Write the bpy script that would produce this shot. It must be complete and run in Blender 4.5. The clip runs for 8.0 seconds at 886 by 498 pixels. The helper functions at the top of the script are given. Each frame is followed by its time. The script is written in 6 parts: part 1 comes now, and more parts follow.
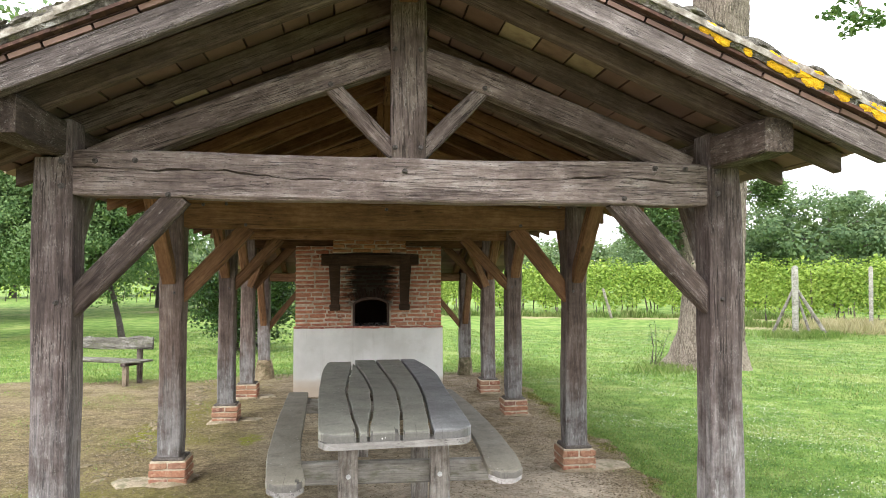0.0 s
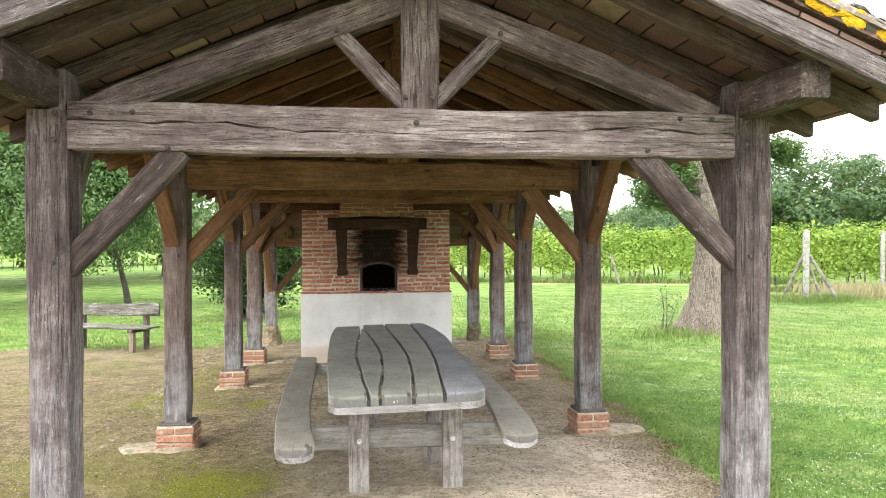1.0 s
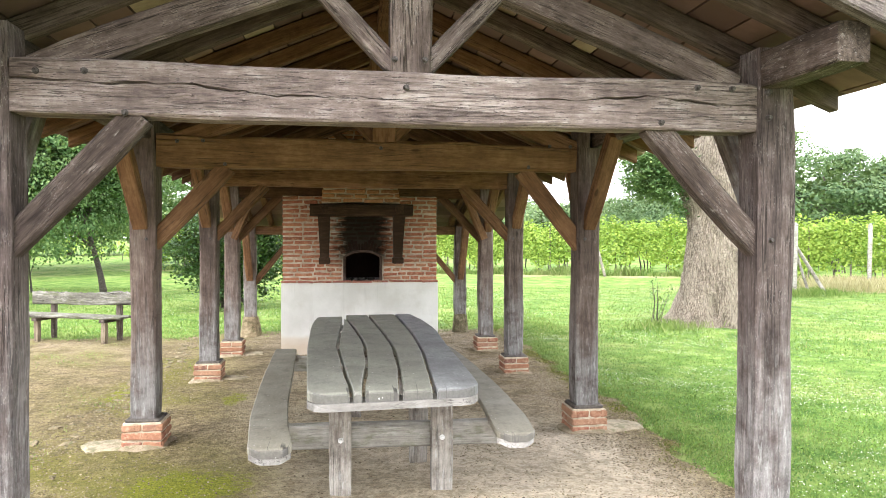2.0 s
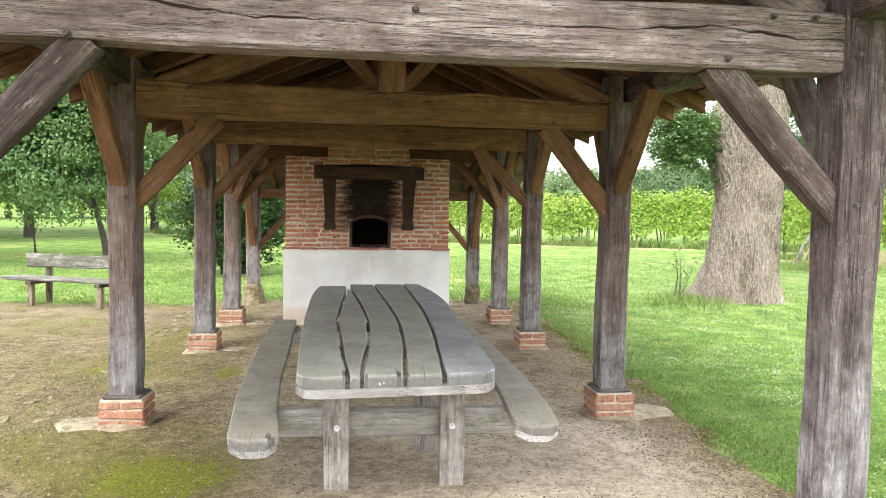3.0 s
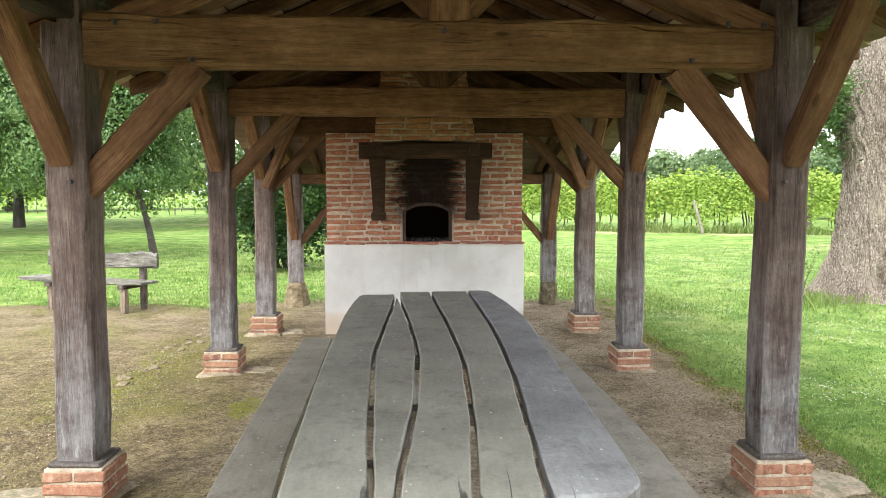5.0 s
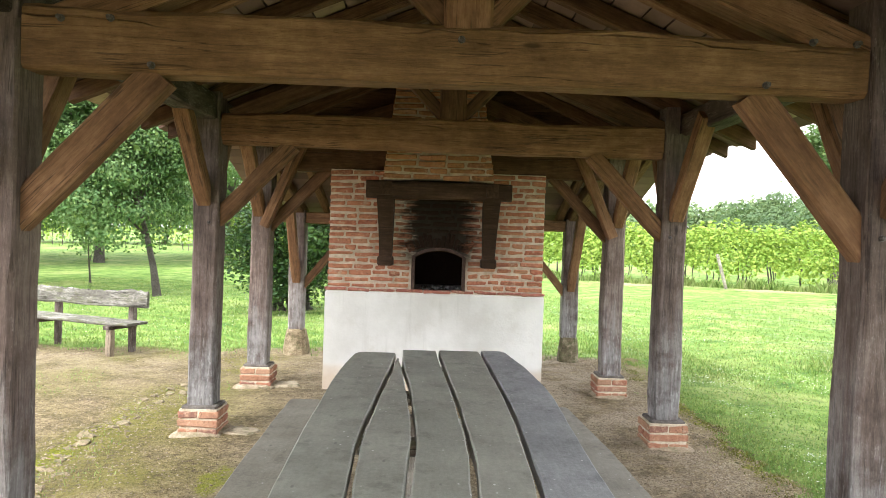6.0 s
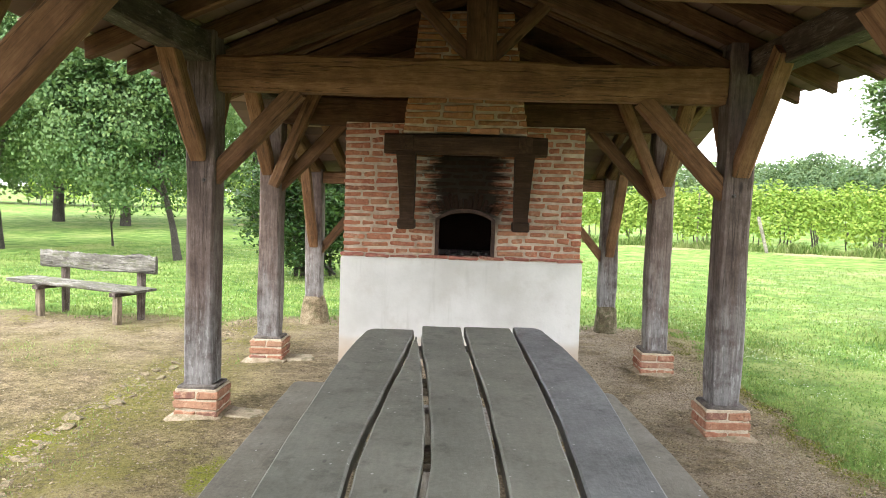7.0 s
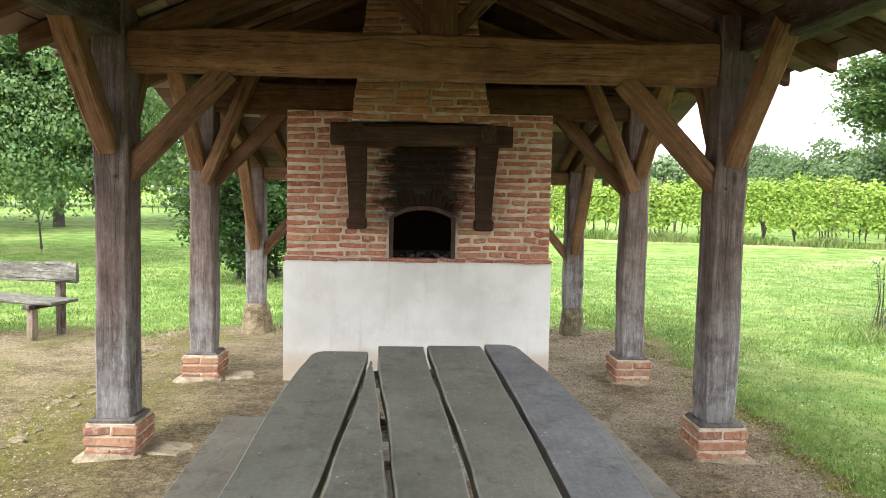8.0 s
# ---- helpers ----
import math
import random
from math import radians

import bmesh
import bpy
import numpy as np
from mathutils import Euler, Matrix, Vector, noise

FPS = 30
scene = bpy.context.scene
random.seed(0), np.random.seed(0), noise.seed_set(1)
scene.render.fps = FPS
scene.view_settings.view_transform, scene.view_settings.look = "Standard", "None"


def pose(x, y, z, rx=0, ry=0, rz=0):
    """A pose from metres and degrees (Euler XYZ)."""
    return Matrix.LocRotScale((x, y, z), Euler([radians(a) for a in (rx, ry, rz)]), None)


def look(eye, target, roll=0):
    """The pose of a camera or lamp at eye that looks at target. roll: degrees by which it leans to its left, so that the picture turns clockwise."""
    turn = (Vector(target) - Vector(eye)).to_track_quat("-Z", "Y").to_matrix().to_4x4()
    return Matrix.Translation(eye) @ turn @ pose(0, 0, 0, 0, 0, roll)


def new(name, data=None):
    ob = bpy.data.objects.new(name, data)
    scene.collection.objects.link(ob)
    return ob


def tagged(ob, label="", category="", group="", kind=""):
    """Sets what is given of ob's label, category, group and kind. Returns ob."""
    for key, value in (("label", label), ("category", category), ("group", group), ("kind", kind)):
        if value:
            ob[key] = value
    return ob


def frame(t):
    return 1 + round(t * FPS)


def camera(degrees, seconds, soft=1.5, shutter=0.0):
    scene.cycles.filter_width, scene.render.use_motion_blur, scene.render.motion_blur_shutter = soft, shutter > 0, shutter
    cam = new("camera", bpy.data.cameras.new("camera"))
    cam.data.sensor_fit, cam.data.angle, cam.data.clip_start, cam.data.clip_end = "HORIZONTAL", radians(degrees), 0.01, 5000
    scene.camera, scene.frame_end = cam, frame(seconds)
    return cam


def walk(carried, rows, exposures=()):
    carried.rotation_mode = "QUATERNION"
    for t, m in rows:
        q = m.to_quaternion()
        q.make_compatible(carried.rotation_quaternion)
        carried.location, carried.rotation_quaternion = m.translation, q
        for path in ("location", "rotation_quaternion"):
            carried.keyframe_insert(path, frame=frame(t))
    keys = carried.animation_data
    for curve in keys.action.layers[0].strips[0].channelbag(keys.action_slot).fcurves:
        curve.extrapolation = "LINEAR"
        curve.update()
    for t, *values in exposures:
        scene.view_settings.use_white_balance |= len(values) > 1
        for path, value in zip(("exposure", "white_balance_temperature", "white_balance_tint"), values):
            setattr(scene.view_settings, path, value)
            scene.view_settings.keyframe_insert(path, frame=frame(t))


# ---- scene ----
cam = camera(62.0, 8.0, soft=0.5)
PATH = [
    (0, (-0.254, -3.892, 1.683), (-0.021, -1.907, 1.76), -0.1),
    (0.5, (-0.255, -3.849, 1.657), (-0.022, -1.863, 1.69), 0.1),
    (1, (-0.276, -3.706, 1.628), (-0.058, -1.718, 1.618), -0.4),
    (1.2, (-0.263, -3.644, 1.618), (-0.049, -1.656, 1.593), -0.3),
    (2.3, (-0.274, -3.183, 1.563), (-0.002, -1.202, 1.527), 0.1),
    (2.5, (-0.24, -3.083, 1.562), (-0.025, -1.096, 1.492), 0.3),
    (3, (-0.203, -2.732, 1.529), (0.027, -0.749, 1.414), 0.9),
    (3.5, (-0.173, -2.331, 1.525), (0.084, -0.354, 1.361), -0.7),
    (4, (-0.134, -1.936, 1.517), (0.02, 0.05, 1.336), 0.8),
    (4.5, (-0.118, -1.517, 1.515), (-0.025, 0.476, 1.374), 0.7),
    (4.7, (-0.131, -1.344, 1.507), (-0.051, 0.649, 1.353), -0.2),
    (5.8, (-0.031, -0.536, 1.521), (-0.037, 1.46, 1.411), 1.6),
    (6, (-0.069, -0.407, 1.513), (-0.052, 1.593, 1.479), 1.9),
    (6.5, (-0.067, -0.085, 1.515), (-0.071, 1.913, 1.421), 0.6),
    (7, (-0.044, 0.27, 1.487), (-0.103, 2.264, 1.351), 1.8),
    (7.5, (-0.055, 0.618, 1.488), (-0.054, 2.613, 1.347), 2.4),
    (8, (-0.097, 0.899, 1.493), (-0.023, 2.892, 1.347), 1.1),
]
EXPOSE = [(0.0, 1.42), (0.5, 1.42), (1.0, 1.76), (2.5, 2.02), (3.5, 1.75), (4.5, 1.8), (5.8, 2.02), (6.0, 2.12), (6.5, 2.12), (7.0, 1.98), (8.0, 1.91)]
walk(cam, [(t, look(eye, target, roll)) for t, eye, target, roll in PATH], EXPOSE)

# ---- light ----
world = bpy.data.worlds.new("overcast_sky")
scene.world = world
world.use_nodes = True
wt = world.node_tree
sky = wt.nodes.new("ShaderNodeTexSky")
sky.sky_type, sky.sun_disc = "NISHITA", False
sky.sun_elevation, sky.sun_rotation = radians(52), radians(215)
sky.dust_density, sky.air_density = 4.0, 1.0
pale = wt.nodes.new("ShaderNodeHueSaturation")
pale.inputs["Saturation"].default_value = 0.22
wt.links.new(sky.outputs["Color"], pale.inputs["Color"])
veil = wt.nodes.new("ShaderNodeMix")
veil.data_type = "RGBA"
veil.inputs["Factor"].default_value = 0.75
veil.inputs[7].default_value = (9.0, 9.1, 9.8, 1)
wt.links.new(pale.outputs["Color"], veil.inputs[6])
wt.links.new(veil.outputs[2], wt.nodes["Background"].inputs["Color"])
wt.nodes["Background"].inputs["Strength"].default_value = 0.15
sun = new("sun", bpy.data.lights.new("sun", "SUN"))
sun.data.energy, sun.data.angle, sun.data.color = 1.1, radians(24), (1.0, 0.98, 0.96)
sun.matrix_world = look((-6, -8, 13), (0, 0, 0))


# ---- materials ----
def tree_of(name):
    m = bpy.data.materials.new(name)
    m.use_nodes = True
    nt = m.node_tree
    return m, nt, nt.nodes["Principled BSDF"]


def link(nt, a, b):
    nt.links.new(a, b)


def coords(nt, scale=(1, 1, 1), kind="Object", shift=True):
    """Texture coordinates, scaled, and moved for each object by its random number."""
    tc = nt.nodes.new("ShaderNodeTexCoord")
    mp = nt.nodes.new("ShaderNodeMapping")
    mp.inputs["Scale"].default_value = scale
    link(nt, tc.outputs[kind], mp.inputs["Vector"])
    if shift:
        info = nt.nodes.new("ShaderNodeObjectInfo")
        mul = nt.nodes.new("ShaderNodeMath")
        mul.operation = "MULTIPLY"
        mul.inputs[1].default_value = 37.0
        link(nt, info.outputs["Random"], mul.inputs[0])
        comb = nt.nodes.new("ShaderNodeCombineXYZ")
        for i in range(3):
            link(nt, mul.outputs[0], comb.inputs[i])
        link(nt, comb.outputs[0], mp.inputs["Location"])
    return mp.outputs["Vector"]


def noise_tex(nt, vec, scale, detail=6.0, rough=0.6):
    n = nt.nodes.new("ShaderNodeTexNoise")
    n.inputs["Scale"].default_value = scale
    n.inputs["Detail"].default_value = detail
    n.inputs["Roughness"].default_value = rough
    link(nt, vec, n.inputs["Vector"])
    return n.outputs["Fac"]


def voronoi(nt, vec, scale, feature="F1", out="Distance"):
    n = nt.nodes.new("ShaderNodeTexVoronoi")
    n.feature = feature
    n.inputs["Scale"].default_value = scale
    link(nt, vec, n.inputs["Vector"])
    return n.outputs[out]


def ramp(nt, fac, stops):
    r = nt.nodes.new("ShaderNodeValToRGB")
    while len(r.color_ramp.elements) < len(stops):
        r.color_ramp.elements.new(0.5)
    for e, (p, c) in zip(r.color_ramp.elements, stops):
        e.position = p
        e.color = (c, c, c, 1) if isinstance(c, (int, float)) else (*c, 1)
    link(nt, fac, r.inputs["Fac"])
    return r.outputs["Color"]


def math_n(nt, op, a, b=0.0):
    m = nt.nodes.new("ShaderNodeMath")
    m.operation = op
    for i, v in enumerate((a, b)):
        if isinstance(v, (int, float)):
            m.inputs[i].default_value = v
        else:
            link(nt, v, m.inputs[i])
    return m.outputs[0]


def mix(nt, fac, a, b, blend="MIX"):
    m = nt.nodes.new("ShaderNodeMix")
    m.data_type, m.blend_type = "RGBA", blend
    for sock, v in ((m.inputs["Factor"], fac), (m.inputs[6], a), (m.inputs[7], b)):
        if isinstance(v, (int, float)):
            sock.default_value = v
        elif isinstance(v, tuple):
            sock.default_value = (*v, 1)
        else:
            link(nt, v, sock)
    return m.outputs[2]


def bump(nt, bsdf, height, strength=0.4, distance=0.01):
    b = nt.nodes.new("ShaderNodeBump")
    b.inputs["Strength"].default_value = strength
    b.inputs["Distance"].default_value = distance
    link(nt, height, b.inputs["Height"])
    link(nt, b.outputs["Normal"], bsdf.inputs["Normal"])


def position(nt):
    return nt.nodes.new("ShaderNodeNewGeometry").outputs["Position"]


def split(nt, vec):
    s = nt.nodes.new("ShaderNodeSeparateXYZ")
    link(nt, vec, s.inputs[0])
    return s.outputs


def window(nt, v, a, b):
    """0 at a, 1 at b, smooth between."""
    r = nt.nodes.new("ShaderNodeMapRange")
    r.interpolation_type = "SMOOTHSTEP"
    r.inputs["From Min"].default_value, r.inputs["From Max"].default_value = a, b
    link(nt, v, r.inputs["Value"])
    return r.outputs["Result"]


def wood(name, dark, mid, pale_c, rough=0.8, cracks=1.0, specks=0.0, foot=None, fine=1.0, foot_top=0.75, moss=0.0, spec=0.25, wear=0.0, grain=1.0):
    """Hewn timber whose grain runs along the object's own x. foot: bleached flaking towards the timber's start; wear: rubbed pale scratches; grain: how much the fine lines show."""
    m, nt, p = tree_of(name)
    v3 = coords(nt, (1, 1, 1))
    fibre = noise_tex(nt, coords(nt, (3.0, 26, 26)), 2.0, 8, 0.66)
    streak = noise_tex(nt, coords(nt, (14.0, 170 * fine, 170 * fine)), 1.5, 4, 0.7)
    wide = noise_tex(nt, coords(nt, (0.7, 11, 11)), 1.5, 5, 0.6)
    patch = noise_tex(nt, v3, 6.0, 10, 0.74)
    broad = noise_tex(nt, coords(nt, (1.0, 2.5, 2.5)), 1.6, 4, 0.6)
    f = math_n(nt, "ADD", math_n(nt, "MULTIPLY", fibre, 0.24), math_n(nt, "MULTIPLY", streak, 0.08))
    f = math_n(nt, "ADD", f, math_n(nt, "MULTIPLY", wide, 0.18))
    f = math_n(nt, "ADD", f, math_n(nt, "MULTIPLY", patch, 0.30))
    f = math_n(nt, "ADD", f, math_n(nt, "MULTIPLY", broad, 0.20))
    col = ramp(nt, f, [(0.40, dark), (0.5, mid), (0.60, pale_c)])
    info = nt.nodes.new("ShaderNodeObjectInfo")
    tone = math_n(nt, "ADD", 0.82, math_n(nt, "MULTIPLY", info.outputs["Random"], 0.36))
    col = mix(nt, 1.0, col, tone, "MULTIPLY")
    # fine ticks across and along the grain, left by saw and weather
    pit = math_n(nt, "SUBTRACT", 1.0, window(nt, voronoi(nt, coords(nt, (26, 150, 150)), 1.0), 0.12, 0.26))
    pit = math_n(nt, "MULTIPLY", pit, window(nt, patch, 0.42, 0.55))
    col = mix(nt, math_n(nt, "MULTIPLY", pit, min(0.9, 0.6 * grain)), col, tuple(v * 0.35 for v in dark))
    v4 = coords(nt, (0.45, 17, 17))
    c = math_n(nt, "ABSOLUTE", math_n(nt, "SUBTRACT", noise_tex(nt, v4, 1.3, 4, 0.55), 0.5))
    gate = window(nt, noise_tex(nt, coords(nt, (0.8, 3, 3)), 2.0, 2), 0.46, 0.54)
    line = math_n(nt, "MULTIPLY", math_n(nt, "SUBTRACT", 1.0, window(nt, c, 0.005, 0.015)), gate)
    line = math_n(nt, "MULTIPLY", line, cracks)
    col = mix(nt, line, col, (0.014, 0.010, 0.008))
    hair = math_n(nt, "ABSOLUTE", math_n(nt, "SUBTRACT", noise_tex(nt, coords(nt, (0.9, 44, 44)), 1.4, 3, 0.5), 0.5))
    hair = math_n(nt, "MULTIPLY", math_n(nt, "SUBTRACT", 1.0, window(nt, hair, 0.006, 0.03)), window(nt, patch, 0.40, 0.54))
    col = mix(nt, math_n(nt, "MULTIPLY", hair, 0.55 * grain), col, tuple(v * 0.4 for v in dark))
    # knots
    kd = voronoi(nt, coords(nt, (0.9, 3.0, 3.0)), 1.5)
    knot = math_n(nt, "SUBTRACT", 1.0, window(nt, kd, 0.03, 0.075))
    col = mix(nt, math_n(nt, "MULTIPLY", knot, 0.75), col, tuple(v * 0.4 for v in dark))
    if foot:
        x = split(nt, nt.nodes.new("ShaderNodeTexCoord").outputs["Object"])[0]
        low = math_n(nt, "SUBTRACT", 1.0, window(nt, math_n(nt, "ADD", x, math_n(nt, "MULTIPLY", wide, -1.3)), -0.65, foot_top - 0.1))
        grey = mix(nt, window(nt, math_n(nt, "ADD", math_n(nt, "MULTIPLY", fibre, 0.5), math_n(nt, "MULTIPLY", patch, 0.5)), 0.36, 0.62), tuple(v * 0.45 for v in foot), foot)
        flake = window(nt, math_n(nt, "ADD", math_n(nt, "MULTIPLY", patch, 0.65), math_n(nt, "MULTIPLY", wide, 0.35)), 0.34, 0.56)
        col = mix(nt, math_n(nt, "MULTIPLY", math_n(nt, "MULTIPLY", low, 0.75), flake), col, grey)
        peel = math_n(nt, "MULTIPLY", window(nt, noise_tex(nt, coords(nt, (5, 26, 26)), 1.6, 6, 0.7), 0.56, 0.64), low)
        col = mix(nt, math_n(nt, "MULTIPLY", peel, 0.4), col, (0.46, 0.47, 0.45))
    if specks:
        sp = voronoi(nt, coords(nt, (0.55, 1.6, 1.6)), 120)
        sp = math_n(nt, "SUBTRACT", 1.0, window(nt, sp, 0.10, 0.32))
        sp = math_n(nt, "MULTIPLY", sp, window(nt, patch, 0.44, 0.60))
        col = mix(nt, math_n(nt, "MULTIPLY", sp, specks), col, (0.52, 0.51, 0.47))
    if wear:
        sc = window(nt, noise_tex(nt, coords(nt, (7, 24, 24), shift=True), 2.2, 7, 0.75), 0.58, 0.66)
        sc = math_n(nt, "MULTIPLY", sc, window(nt, broad, 0.42, 0.56))
        col = mix(nt, math_n(nt, "MULTIPLY", sc, wear), col, (0.50, 0.47, 0.43))
    if moss:
        gr = math_n(nt, "MULTIPLY", window(nt, noise_tex(nt, coords(nt, (2.5, 7, 7)), 2.0, 7, 0.7), 0.50, 0.62), moss)
        col = mix(nt, gr, col, mix(nt, fibre, (0.035, 0.045, 0.018), (0.16, 0.17, 0.07)))
    link(nt, col, p.inputs["Base Color"])
    p.inputs["Roughness"].default_value = rough
    p.inputs["Specular IOR Level"].default_value = spec
    h = math_n(nt, "SUBTRACT", math_n(nt, "ADD", math_n(nt, "MULTIPLY", streak, 0.6), fibre), math_n(nt, "ADD", math_n(nt, "MULTIPLY", line, 1.2), math_n(nt, "MULTIPLY", pit, 0.5)))
    bump(nt, p, h, 0.75 * (0.5 + 0.5 * grain), 0.013)
    return m


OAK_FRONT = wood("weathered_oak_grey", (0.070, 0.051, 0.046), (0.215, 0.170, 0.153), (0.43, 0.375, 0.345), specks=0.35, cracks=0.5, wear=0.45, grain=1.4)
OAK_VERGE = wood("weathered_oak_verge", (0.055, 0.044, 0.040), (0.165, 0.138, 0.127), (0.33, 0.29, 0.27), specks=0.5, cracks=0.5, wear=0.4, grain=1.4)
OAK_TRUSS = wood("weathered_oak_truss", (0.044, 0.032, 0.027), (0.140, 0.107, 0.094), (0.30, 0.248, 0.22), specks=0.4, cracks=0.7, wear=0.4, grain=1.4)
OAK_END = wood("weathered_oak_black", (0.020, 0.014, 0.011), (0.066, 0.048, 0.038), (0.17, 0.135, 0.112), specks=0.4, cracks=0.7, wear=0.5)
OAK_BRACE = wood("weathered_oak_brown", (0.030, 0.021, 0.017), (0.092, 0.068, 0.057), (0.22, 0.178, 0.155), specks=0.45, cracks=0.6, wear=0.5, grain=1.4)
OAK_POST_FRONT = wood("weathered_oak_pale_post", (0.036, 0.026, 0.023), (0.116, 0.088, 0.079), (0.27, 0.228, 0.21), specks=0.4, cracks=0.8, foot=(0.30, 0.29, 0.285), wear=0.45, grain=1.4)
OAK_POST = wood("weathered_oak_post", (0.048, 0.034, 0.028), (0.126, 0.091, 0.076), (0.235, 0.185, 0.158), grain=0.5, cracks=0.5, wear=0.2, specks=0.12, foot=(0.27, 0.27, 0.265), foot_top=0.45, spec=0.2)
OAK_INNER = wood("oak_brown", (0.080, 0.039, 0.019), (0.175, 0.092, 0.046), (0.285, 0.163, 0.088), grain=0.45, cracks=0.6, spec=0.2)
# darker copy of the brown oak: the deep roof's shade, put into its colour
OAK_SHADE = wood("oak_dusky", (0.044, 0.021, 0.011), (0.100, 0.051, 0.027), (0.172, 0.095, 0.051), grain=0.45, cracks=0.6, spec=0.2)
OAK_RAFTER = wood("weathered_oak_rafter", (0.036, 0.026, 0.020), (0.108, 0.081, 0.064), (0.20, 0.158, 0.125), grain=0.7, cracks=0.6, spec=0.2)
OAK_TIE = wood("oak_honey_brown", (0.080, 0.042, 0.018), (0.178, 0.099, 0.045), (0.29, 0.173, 0.087), grain=0.35, cracks=0.6, spec=0.2)
OAK_DARK = wood("oak_smoked", (0.020, 0.011, 0.007), (0.052, 0.029, 0.017), (0.105, 0.061, 0.036), grain=0.5, cracks=0.6, spec=0.2)


def slab_mat(name, dark, mid, pale_c, rough):
    """Planed slab, weathered to an even silvery grey, with droppings and small knots."""
    m, nt, p = tree_of(name)
    v = coords(nt)
    a = noise_tex(nt, v, 3.0, 7, 0.6)
    b = noise_tex(nt, coords(nt, (3, 16, 16)), 3.0, 8, 0.7)
    c = noise_tex(nt, v, 60, 5, 0.7)
    f = math_n(nt, "ADD", math_n(nt, "ADD", math_n(nt, "MULTIPLY", a, 0.5), math_n(nt, "MULTIPLY", b, 0.2)), math_n(nt, "MULTIPLY", c, 0.3))
    col = ramp(nt, f, [(0.38, dark), (0.5, mid), (0.62, pale_c)])
    sp = math_n(nt, "SUBTRACT", 1.0, window(nt, voronoi(nt, coords(nt, (1, 1.4, 1)), 17), 0.06, 0.13))
    sp = math_n(nt, "MULTIPLY", sp, window(nt, noise_tex(nt, v, 4.5, 4), 0.49, 0.56))
    flecks = math_n(nt, "MULTIPLY", sp, 0.85)
    kn = math_n(nt, "SUBTRACT", 1.0, window(nt, voronoi(nt, coords(nt, (0.6, 1.5, 1)), 6), 0.03, 0.07))
    col = mix(nt, math_n(nt, "MULTIPLY", kn, 0.6), col, (0.05, 0.047, 0.043))
    info = nt.nodes.new("ShaderNodeObjectInfo")
    col = mix(nt, math_n(nt, "MULTIPLY", info.outputs["Random"], 0.4), col, mix(nt, a, tuple(k * 0.55 for k in dark), tuple(k * 0.85 for k in mid)))
    stain = window(nt, noise_tex(nt, v, 7, 8, 0.72), 0.52, 0.66)
    col = mix(nt, math_n(nt, "MULTIPLY", stain, 0.45), col, tuple(k * 0.45 for k in dark))
    tc = nt.nodes.new("ShaderNodeTexCoord")
    along_x = split(nt, tc.outputs["Object"])[0]
    ck = math_n(nt, "ABSOLUTE", math_n(nt, "SUBTRACT", noise_tex(nt, coords(nt, (0.4, 4.5, 0.1)), 1.6, 3, 0.5), 0.5))
    ck = math_n(nt, "SUBTRACT", 1.0, window(nt, ck, 0.004, 0.012))
    reach = math_n(nt, "ADD", along_x, math_n(nt, "MULTIPLY", a, 0.9))
    ck = math_n(nt, "MULTIPLY", ck, math_n(nt, "SUBTRACT", 1.0, window(nt, reach, 1.22, 1.36)))
    col = mix(nt, math_n(nt, "MULTIPLY", ck, 0.9), col, (0.02, 0.018, 0.016))
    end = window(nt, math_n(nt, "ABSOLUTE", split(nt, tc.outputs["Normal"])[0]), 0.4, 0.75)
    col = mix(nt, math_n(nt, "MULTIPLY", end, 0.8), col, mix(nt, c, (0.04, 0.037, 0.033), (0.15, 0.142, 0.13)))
    col = mix(nt, flecks, col, (0.62, 0.62, 0.60))
    link(nt, col, p.inputs["Base Color"])
    p.inputs["Roughness"].default_value = rough
    p.inputs["Specular IOR Level"].default_value = 0.5
    bump(nt, p, math_n(nt, "ADD", math_n(nt, "MULTIPLY", c, 0.5), b), 0.35, 0.006)
    return m


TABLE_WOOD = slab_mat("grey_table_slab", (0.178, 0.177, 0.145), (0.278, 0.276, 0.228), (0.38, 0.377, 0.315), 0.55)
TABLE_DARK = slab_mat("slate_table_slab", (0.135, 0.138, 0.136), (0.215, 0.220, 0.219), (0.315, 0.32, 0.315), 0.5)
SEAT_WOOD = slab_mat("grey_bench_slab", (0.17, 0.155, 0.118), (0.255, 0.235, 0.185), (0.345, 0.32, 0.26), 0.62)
EDGE_WOOD = wood("pale_slab_edge", (0.21, 0.195, 0.178), (0.34, 0.322, 0.30), (0.48, 0.46, 0.435), cracks=0.6, grain=0.5)
LEG_WOOD = wood("grey_leg", (0.085, 0.066, 0.053), (0.185, 0.155, 0.13), (0.32, 0.285, 0.25), foot=(0.44, 0.41, 0.36), wear=0.4)
BAR_WOOD = wood("bleached_bar", (0.20, 0.185, 0.16), (0.36, 0.34, 0.30), (0.52, 0.50, 0.455), cracks=0.3, moss=0.45, wear=0.5, grain=0.6)
BENCH_WOOD = wood("lichen_bench", (0.050, 0.046, 0.037), (0.15, 0.142, 0.117), (0.38, 0.37, 0.325), specks=0.9, moss=0.6, wear=0.8, grain=1.4)
STAKE_WOOD = wood("bleached_stake", (0.20, 0.18, 0.14), (0.34, 0.31, 0.25), (0.47, 0.44, 0.37))


